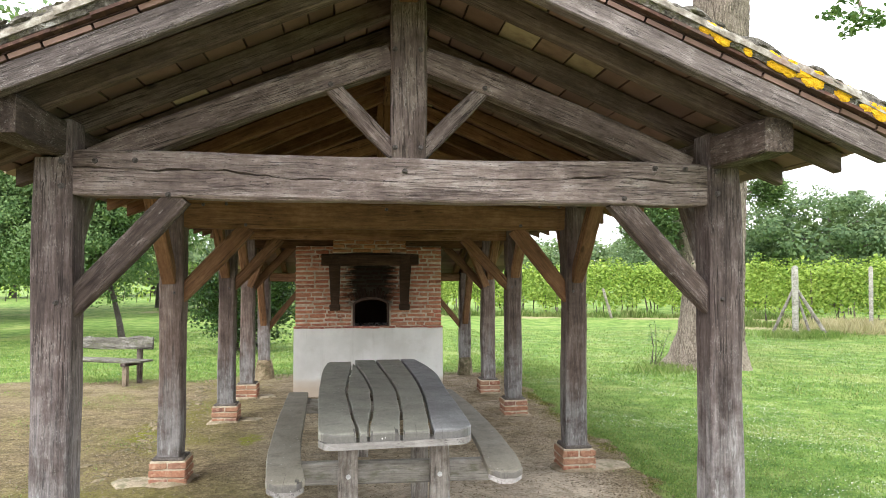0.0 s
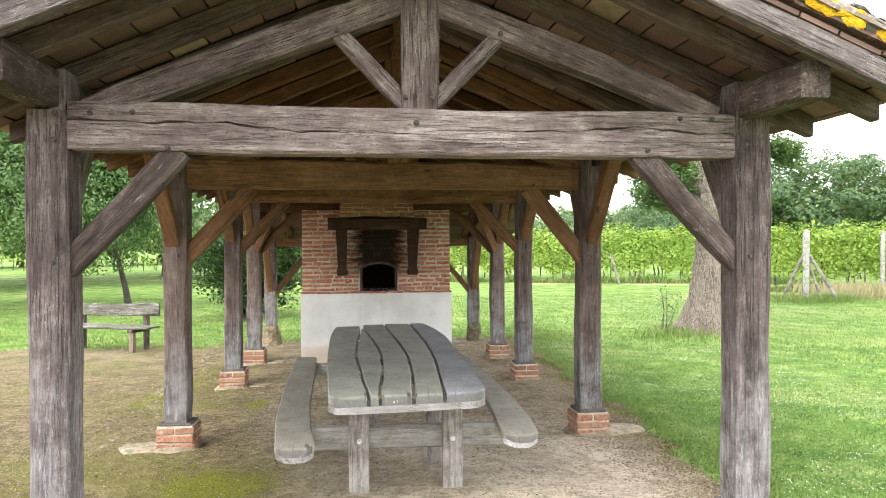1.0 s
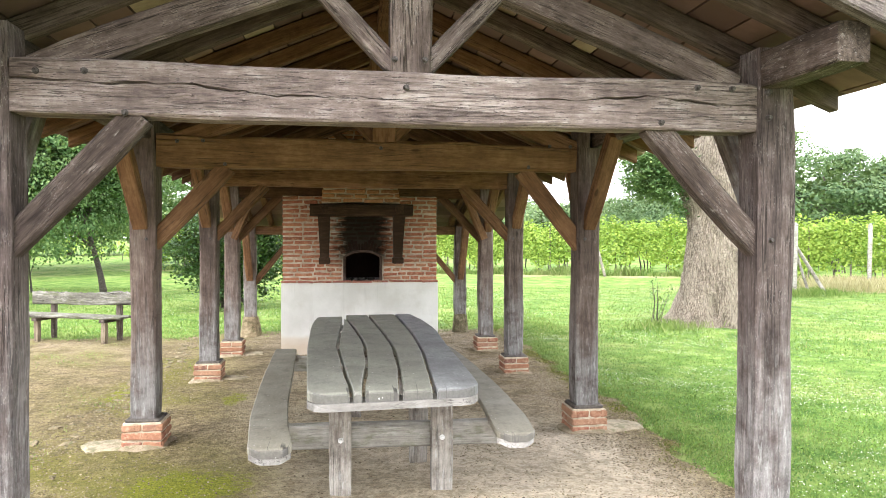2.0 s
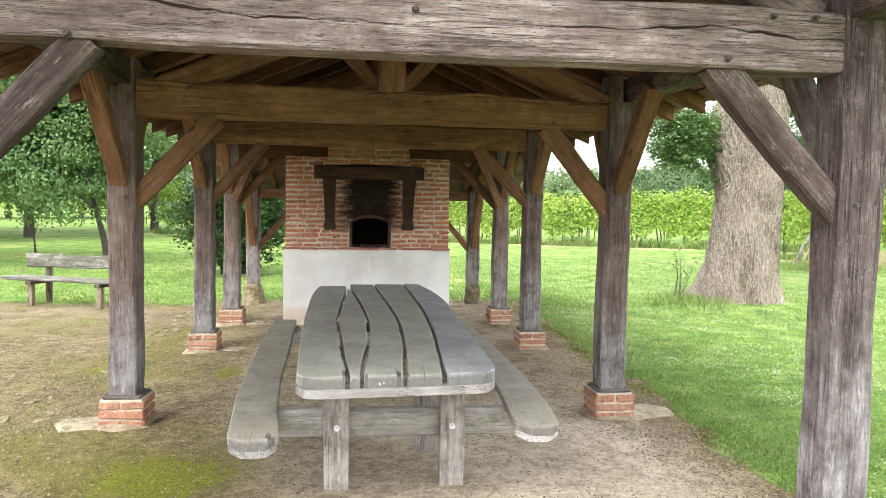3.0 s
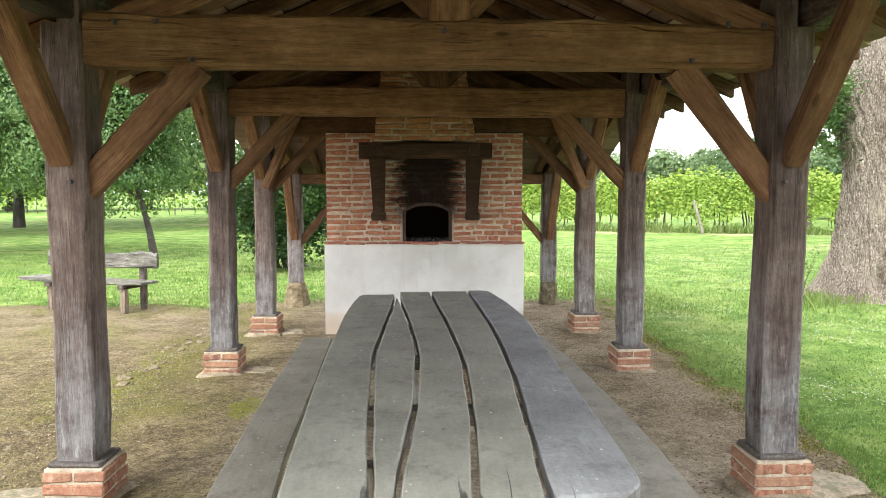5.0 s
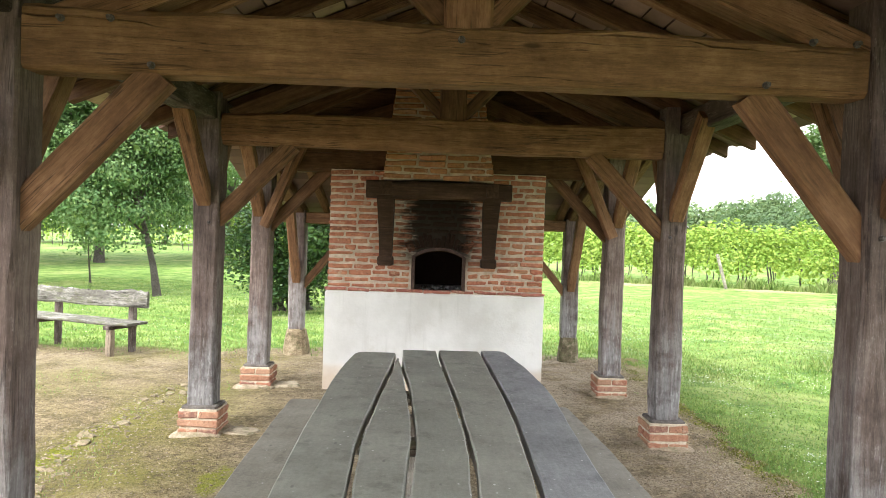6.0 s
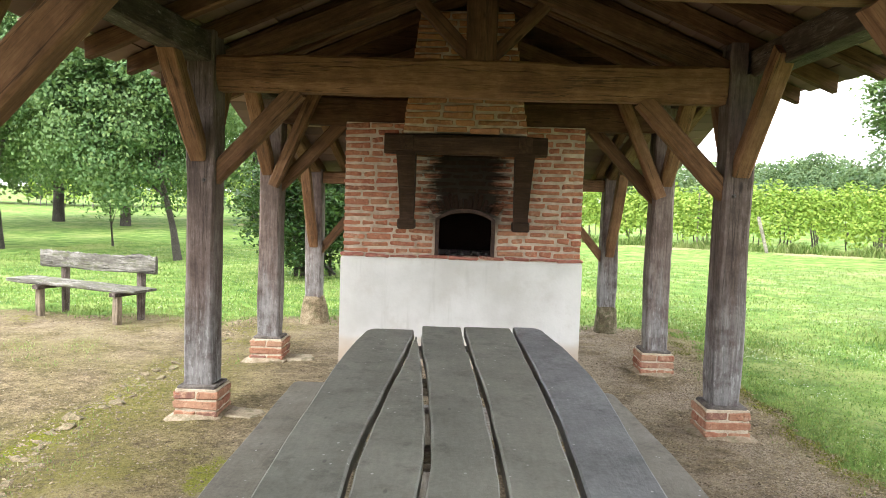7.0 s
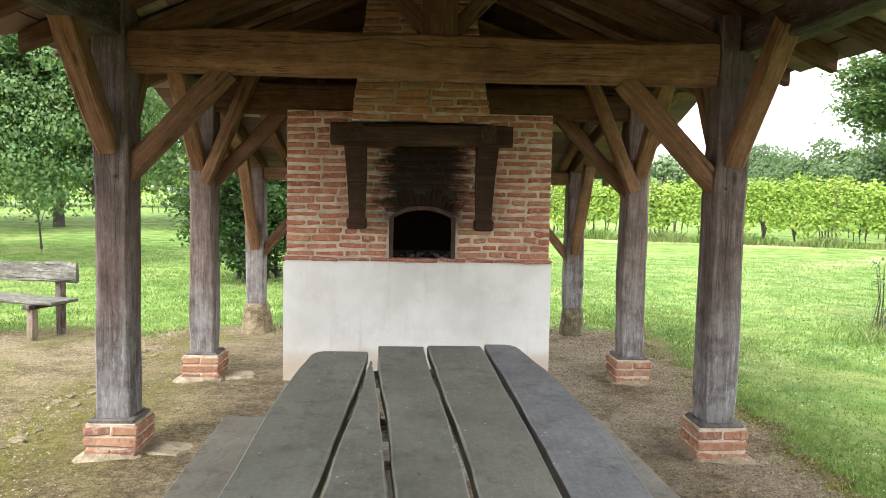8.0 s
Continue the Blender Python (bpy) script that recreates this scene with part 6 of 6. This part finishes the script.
broadleaf((-9.2, 19.1), 2.2, 0.028, (-9.2, 19.1, 1.6), (0.4, 0.4, 0.6), 30, 26, 0.12, 0.18, 9, "thin sapling on the lawn", "trees on the lawn", n_limbs=6)

# laurel behind the oven
shrub = thing("shrub", "dense dark evergreen shrub on the lawn", "shrub", m=Matrix.Translation((-2.8, 13.5, 0)))
g = np.random.default_rng(31)
p_, cc = clumps((0, 0, 1.36), (1.2, 1.0, 1.2), 260, 95, 0.17, g, hollow=0.35)
p_ = p_[p_[:, 2] > 0.12]
v, f = leaf_quads(p_, 0.085, g, 0.3)
part("foliage", np_mesh("foliage", v, f, DARK_LEAF), None, shrub)
for k in range(8):
    part("stem", limbs_mesh([([Vector((0.1 * k - 0.3, 0.05 * k, -0.05)), Vector(cc[k * 9]) * 0.5, Vector(cc[k * 9])], [0.05, 0.035, 0.01], 6)], THIN_BARK, "stem"), None, shrub)

# ---- vineyard ----
def vine_row(p0, p1, seed, leaf=0.15, per_m=230, top=2.0, label="leafy green vine row on stakes and wires"):
    """A row of vines: leaf wall, crooked stocks and stakes."""
    g = np.random.default_rng(seed)
    a, b = np.array(p0), np.array(p1)
    length = float(np.linalg.norm(b - a))
    d = (b - a) / length
    side = np.array((-d[1], d[0]))
    row = thing("vine_row", label, "vine row", "rows of the vineyard", Matrix.Translation((p0[0], p0[1], 0)))
    n = int(length * per_m)
    s = g.random(n) * length
    crest = top + 0.10 * np.sin(1.9 * s + seed) + 0.09 * np.sin(5.1 * s) + 0.12 * np.sin(0.55 * s + 1)
    foot = 0.52 + 0.18 * np.sin(2.3 * s + seed) + 0.12 * np.sin(6.7 * s)
    u_ = g.random(n) ** 0.8
    z = foot + (crest - foot) * u_ + g.normal(size=n) * 0.05
    w = g.normal(size=n) * 0.17 * (1.15 - 0.5 * u_)
    # young shoots that stand up out of the crest
    up_ = g.random(n) < 0.05
    z = np.where(up_, crest + g.random(n) * 0.28, z)
    w = np.where(up_, w * 0.35, w)
    p_ = np.stack([d[0] * s + side[0] * w, d[1] * s + side[1] * w, z], -1)
    face = np.stack([side[0] * w * 4, side[1] * w * 4, 0.25 + 0.5 * u_], -1)
    v, f = leaf_quads(p_, leaf, g, 0.25, 0.85, face)
    tagged(part("leaf_wall", np_mesh("leaf_wall", v, f, VINE_LEAF), None, row), kind="stuff")
    lists = []
    k = 0.6
    while k < length:
        x, y = d * k
        lists.append(([Vector((x, y, -0.05)), Vector((x + 0.06 * math.sin(k * 7), y, 0.35)), Vector((x - 0.05 * math.sin(k * 3), y + 0.03, 0.75)), Vector((x + 0.1 * math.sin(k * 5), y, 1.1))], [0.035, 0.028, 0.025, 0.012], 6))
        k += 1.05 + 0.15 * math.sin(k * 9)
    tagged(part("vine_wood", limbs_mesh(lists, THIN_BARK, "vine_wood"), None, row), kind="stuff")
    k = 2.0
    while k < length:
        x, y = d * k
        part("stake", limbs_mesh([([Vector((x, y, -0.05)), Vector((x, y, top - 0.05)), Vector((x, y, top))], [0.035, 0.032, 0.005], 8)], LEG_WOOD, "stake"), None, row)
        k += 6.0
    return row


vine_row((-10.0, 35.2), (17.2, 23.6), 41, 0.105, 1300)
vine_row((-9.0, 37.2), (19.5, 24.9), 42, 0.2, 220, 2.06)
vine_row((-8.0, 39.2), (23.0, 25.8), 43, 0.22, 90, 2.1)
vine_row((-7.0, 41.2), (27.0, 26.5), 44, 0.24, 70, 2.1)
vine_row((13.3, 20.4), (25.0, 9.0), 45, 0.09, 1800, 1.95)
vine_row((15.6, 21.5), (29.0, 9.5), 46, 0.18, 220, 2.0)
vine_row((18.0, 23.0), (33.0, 9.0), 47, 0.2, 90, 2.05)
vine_row((-34.0, 56.0), (-9.5, 44.0), 48, 0.26, 80, 2.5)

# end post of a row with its struts, and stakes
def round_post(name, p0, p1, r, material, label, category, parent=None):
    b = Vector(p0)
    e = Vector(p1) - b
    me = limbs_mesh([([e * s for s in (0, 0.3, 0.6, 0.97)] + [e], [r * 1.05, r, r * 0.96, r * 0.93, r * 0.4], 12)], material, name)
    if parent:
        return part(name, me, None, parent, m=Matrix.Translation(b - parent.matrix_basis.translation))
    ob = part(name, me, None, m=Matrix.Translation(b))
    return tagged(ob, label, category)


EP = Vector((12.0, 15.6, -0.05))
ep = thing("vineyard_post", "thick grey wooden end post braced by two struts", "post", m=Matrix.Translation(EP))
round_post("post", EP, EP + Vector((0.02, 0, 2.05)), 0.085, BAR_WOOD, "", "", ep)
round_post("strut", EP + Vector((-0.45, 0.5, 0)), EP + Vector((0.02, 0, 1.5)), 0.04, LEG_WOOD, "", "", ep)
round_post("strut", EP + Vector((0.78, -0.35, 0)), EP + Vector((0.02, 0, 1.45)), 0.045, LEG_WOOD, "", "", ep)
round_post("strut", EP + Vector((0.42, -0.1, 0)), EP + Vector((0.05, 0, 1.25)), 0.035, LEG_WOOD, "", "", ep)
round_post("stake", (10.15, 25.4, -0.05), (9.78, 25.4, 1.22), 0.055, STAKE_WOOD, "leaning bleached stake before the vine row", "stake")
round_post("stake", (15.2, 16.8, -0.05), (15.23, 16.8, 2.0), 0.06, BAR_WOOD, "weathered grey stake overgrown by dry grass", "stake")

# ---- woods on the horizon ----
woods = np.random.default_rng(55)
k = 0
for az in np.arange(-52, 64, 4.6):
    a = radians(float(az) + woods.uniform(-1.5, 1.5))
    d = 66 + woods.uniform(-7, 12)
    if -12 < az < 14:
        d += 12
    h = woods.uniform(4.6, 6.2) if -6 < az < 30 else woods.uniform(5.6, 7.4)
    r = woods.uniform(4.0, 6.0)
    x, y = d * math.sin(a), d * math.cos(a)
    broadleaf((x, y), h, 0.3, (x, y, h * 0.50), (r, r * 0.9, h * 0.5), 46, 165, 0.36, 1.25, 100 + k, "rounded green tree of a distant wood edge", "trees of the wood edge", FAR_LEAF, n_limbs=5, dense=True)
    k += 1
for az, d, h, r in ((31.5, 47, 5.2, 4.6), (37.0, 44, 7.3, 5.2), (44.0, 48, 7.5, 5.5), (25.0, 58, 5.2, 4.4)):
    a = radians(az)
    x, y = d * math.sin(a), d * math.cos(a)
    broadleaf((x, y), h, 0.3, (x, y, h * 0.5), (r, r * 0.9, h * 0.5), 64, 260, 0.21, 0.95, 140 + int(az), "rounded dark green tree of a copse behind the vines", "trees of the copse", WOOD_LEAF, n_limbs=5, dense=True)

# ---- grass, flowers, litter ----
def scatter(n, x0, x1, y0, y1, near, rng, power=2.0):
    """Places over a patch of the plan, thinning with the distance from the shelter's front."""
    x, y = rng.uniform(x0, x1, n), rng.uniform(y0, y1, n)
    d = np.hypot(x, y + 1.0)
    keep = rng.random(n) < np.clip((near / d) ** power, 0, 1)
    return x[keep], y[keep]


def blades(x, y, h, w, rng, material, name, label, category, lean=0.75):
    n = len(x)
    z = ground_z(x, y)
    a = rng.uniform(0, 2 * np.pi, n)
    hh = h * rng.uniform(0.5, 1.35, n)
    ww = w * rng.uniform(0.7, 1.3, n)
    ln = rng.uniform(0.05, lean, n) * hh
    b = rng.uniform(0, 2 * np.pi, n)
    dx, dy = np.cos(a) * ww / 2, np.sin(a) * ww / 2
    v = np.stack([np.stack([x - dx, y - dy, z - 0.004], -1), np.stack([x + dx, y + dy, z - 0.004], -1),
                  np.stack([x + dx * 0.7 + np.cos(b) * ln * 0.4, y + dy * 0.7 + np.sin(b) * ln * 0.4, z + hh * 0.6], -1),
                  np.stack([x + np.cos(b) * ln, y + np.sin(b) * ln, z + hh], -1)], 1).reshape(-1, 3)
    me = np_mesh(name, v, np.arange(4 * n).reshape(-1, 4), material)
    return tagged(new(name, me), label, category, kind="stuff")


xs, ys = [], []
for n, box, near in ((420000, (2.1, 14, -3.5, 20), 5.5), (200000, (-10, 3.5, 8.0, 21), 8.5)):
    x, y = scatter(n, *box, near, rng)
    keep = turf_at(x, y) > rng.random(len(x)) * 0.9 + 0.08
    d = np.hypot(x - OAK.x, y - OAK.y)
    keep &= d > 0.75
    xs.append(x[keep])
    ys.append(y[keep])
x, y = np.concatenate(xs), np.concatenate(ys)
far = np.hypot(x, y + 1) > 9
blades(x[~far], y[~far], 0.024, 0.0065, rng, GRASS, "grass", "mown meadow grass in fresh green", "grass")
blades(x[far], y[far], 0.032, 0.016, rng, GRASS, "grass", "mown meadow grass in fresh green", "grass")
# ragged tufts along the turf's edge
x, y = rng.uniform(2.15, 2.75, 26000), rng.uniform(-2.5, 9.5, 26000)
keep = (turf_at(x, y) > 0.25) & (np.abs(x - 2.32) < 0.05 + 0.3 * rng.random(len(x)))
blades(x[keep], y[keep], 0.022, 0.006, rng, GRASS, "grass_edge", "ragged grass along the edge of the turf", "grass")
# moss and rootlets on the crumbling lip where the turf ends
yy = rng.uniform(-1.5, 9.0, 9000)
xx = 2.17 + 0.07 * wave2(np.full_like(yy, 2.2), yy, 1.2) + rng.normal(0, 0.055, 9000)
keep = (turf_at(xx, yy) < 0.6) & (wave2(xx, yy, 2.3, 3.0) > -0.5 + rng.random(9000) * 0.8)
blades(xx[keep], yy[keep], 0.012, 0.010, rng, MOSS, "edge_moss", "yellowish moss on the lip of the turf", "moss", 1.4)
# sparse grass on the earth
x, y = rng.uniform(-7, 2.3, 60000), rng.uniform(-2, 10, 60000)
keep = (wave2(x, y, 1.7, 2.0) > 0.25 + 0.9 * rng.random(len(x))) & ((np.abs(x) > 1.95) | (y < 0.3)) & (turf_at(x, y) < 0.5)
blades(x[keep], y[keep], 0.022, 0.006, rng, GRASS, "sparse_grass", "sparse short grass and moss on the earth", "grass")
# tall dry grass by the vineyard post
x, y = rng.normal(14.9, 0.8, 2400), rng.normal(17.0, 0.7, 2400)
blades(x, y, 0.36, 0.004, rng, STRAW, "dry_grass", "tall bleached dry grass by the vineyard", "grass", 0.6)
x, y = rng.normal(12.1, 0.6, 2500), rng.normal(15.5, 0.5, 2500)
blades(x, y, 0.17, 0.012, rng, GRASS, "tall_grass", "uncut tufts of grass about a post", "grass")
for xa, ya, xb, yb, n in ((-10.0, 34.9, 17.0, 23.2, 9000), (13.1, 20.1, 24.8, 8.7, 8000)):
    q = rng.random(n)
    x, y = xa + (xb - xa) * q + rng.normal(0, 0.25, n), ya + (yb - ya) * q + rng.normal(0, 0.25, n)
    blades(x, y, 0.15 + 0.2 * np.clip(wave2(x, y, 1.3), 0, 1), 0.03, rng, GRASS, "weeds", "rank weeds along the foot of the vine row", "weeds")
x, y = rng.normal(OAK.x - 0.75, 0.35, 900), rng.normal(OAK.y - 0.1, 0.3, 900)
blades(x, y, 0.12, 0.01, rng, GRASS, "tall_grass", "uncut tufts of grass at the oak's roots", "grass")


def flakes(x, y, lift_, size, flat, material, name, label, category):
    c = np.stack([x, y, ground_z(x, y) + lift_], -1)
    v, f = leaf_quads(c, size, rng, flat)
    return tagged(new(name, np_mesh(name, v, f, material)), label, category, kind="stuff")


x, y = scatter(330000, 2.15, 13, -3, 18, 6.0, rng, 1.8)
keep = turf_at(x, y) > 0.35 + 0.4 * rng.random(len(x))
keep &= np.hypot(x - OAK.x, y - OAK.y) > 0.8
flakes(x[keep], y[keep], rng.uniform(0.006, 0.034, keep.sum()), 0.022, 0.9, CLOVER, "clover", "low clover leaves among the grass", "clover")
x, y = scatter(110000, 2.3, 13, -2, 17, 8.0, rng, 1.5)
keep = (wave2(x, y, 0.9, 0.5) + 0.35 * wave2(x, y, 3.1, 1.5) + 0.6 * rng.random(len(x)) > 0.35) & (turf_at(x, y) > 0.6)
flakes(x[keep], y[keep], rng.uniform(0.03, 0.05, keep.sum()), 0.014, 1.0, PETAL, "clover_flowers", "small white clover flowers in the grass", "flowers")
x, y = scatter(9000, -8, 2, 9, 19, 10.0, rng, 1.6)
keep = turf_at(x, y) > 0.7
flakes(x[keep], y[keep], rng.uniform(0.03, 0.05, keep.sum()), 0.014, 1.0, PETAL, "clover_flowers", "small white clover flowers in the grass", "flowers")
x = np.concatenate([rng.normal(1.95, 0.33, 16000), rng.uniform(-7, 2.2, 9000), rng.normal(-2.5, 0.25, 3500)])
y = np.concatenate([rng.uniform(-2, 10, 16000), rng.uniform(-3, 10, 9000), rng.uniform(1, 10, 3500)])
swept = (np.abs(x - 0.5) < 1.0 + 0.2 * rng.random(len(x))) & (y < 4.0) & (rng.random(len(x)) < 0.88)
keep = (turf_at(x, y) < 0.6) & ~swept
flakes(x[keep], y[keep], 0.004, 0.021, 2.5, LITTER, "leaf_litter", "dry leaf litter and twigs on the earth", "leaf litter")


# straw-coloured crumbs and dark bits trodden into the earth
x, y = rng.uniform(-6.5, 2.2, 64000), rng.uniform(-1.6, 9.6, 64000)
keep = (turf_at(x, y) < 0.4) & (wave2(x, y, 1.6, 0.7) + 0.5 * wave2(x, y, 4.3, 2.1) + rng.normal(0, 0.5, len(x)) > -0.2) & (np.abs(x) + 0.6 * rng.random(len(x)) > 0.9)
x, y = x[keep], y[keep]
pale_ = rng.random(len(x)) < 0.62
flakes(x[pale_], y[pale_], 0.004, 0.016, 1.4, CRUMB, "straw_crumbs", "pale straw crumbs strewn over the trodden earth", "litter")
flakes(x[~pale_], y[~pale_], 0.003, 0.020, 2.0, LITTER, "dark_crumbs", "dark bits of bark strewn over the trodden earth", "litter")


def pebbles(x, y, size):
    n = len(x)
    oct_v = np.array(((1, 0, 0), (0, 1, 0), (-1, 0, 0), (0, -1, 0), (0, 0, 0.6), (0, 0, -0.6)))
    oct_f = np.array(((0, 1, 4), (1, 2, 4), (2, 3, 4), (3, 0, 4), (1, 0, 5), (2, 1, 5), (3, 2, 5), (0, 3, 5)))
    s = size * rng.uniform(0.4, 1.6, (n, 1, 1)) * rng.uniform(0.6, 1.3, (n, 1, 3))
    a = rng.uniform(0, 2 * np.pi, n)
    rot = np.zeros((n, 3, 3))
    rot[:, 0, 0], rot[:, 0, 1], rot[:, 1, 0], rot[:, 1, 1], rot[:, 2, 2] = np.cos(a), -np.sin(a), np.sin(a), np.cos(a), 1
    v = np.einsum("nij,nkj->nki", rot, oct_v[None] * s) + np.stack([x, y, ground_z(x, y) + size * 0.15], -1)[:, None, :]
    f = (oct_f[None] + 6 * np.arange(n)[:, None, None]).reshape(-1, 3)
    return tagged(new("pebbles", np_mesh("pebbles", v.reshape(-1, 3), f, PEBBLE)), "loose pale pebbles and grit on the earth", "pebbles", kind="stuff")


def rubble(x, y, size, seed):
    """Half-sunk stones along a drip line."""
    bm_ = bmesh.new()
    r_ = random.Random(seed)
    for px, py in zip(x, y):
        s_ = size * r_.uniform(0.4, 1.5)
        m_ = Matrix.Translation((px, py, float(ground_z(np.array(px), np.array(py))) - s_ * 0.08)) @ Euler((r_.uniform(-0.2, 0.2), r_.uniform(-0.2, 0.2), r_.random() * 6)).to_matrix().to_4x4() @ Matrix.Diagonal((1.0, r_.uniform(0.5, 0.9), r_.uniform(0.18, 0.35), 1))
        made_ = bmesh.ops.create_icosphere(bm_, subdivisions=1, radius=s_, matrix=m_)
        for v_ in made_["verts"]:
            v_.co += Vector([r_.uniform(-0.16, 0.16) * s_ for _ in range(3)])
    return tagged(part("rubble", bm_, RUBBLE), "half-sunk rubble stones along the eaves' drip line", "stones", kind="stuff")


yy = np.linspace(1.0, 8.8, 90)
rubble(-2.47 + 0.05 * np.sin(2.1 * yy) + rng.normal(0, 0.09, 90), yy + rng.normal(0, 0.06, 90), 0.06, 3)
rubble(-2.44 + 0.05 * np.sin(2.1 * yy) + rng.normal(0, 0.16, 90), yy + rng.normal(0, 0.06, 90), 0.03, 5)
yy = np.linspace(-0.5, 9.0, 90)
rubble(2.16 + rng.normal(0, 0.09, 90), yy + rng.normal(0, 0.05, 90), 0.03, 4)
x = np.concatenate([rng.uniform(-7, 2.3, 26000), rng.normal(-2.5, 0.2, 2500), rng.normal(2.0, 0.25, 9000)])
y = np.concatenate([rng.uniform(-3, 10, 26000), rng.uniform(1, 10, 2500), rng.uniform(0, 9, 9000)])
keep = turf_at(x, y) < 0.4
pebbles(x[keep], y[keep], 0.0065)
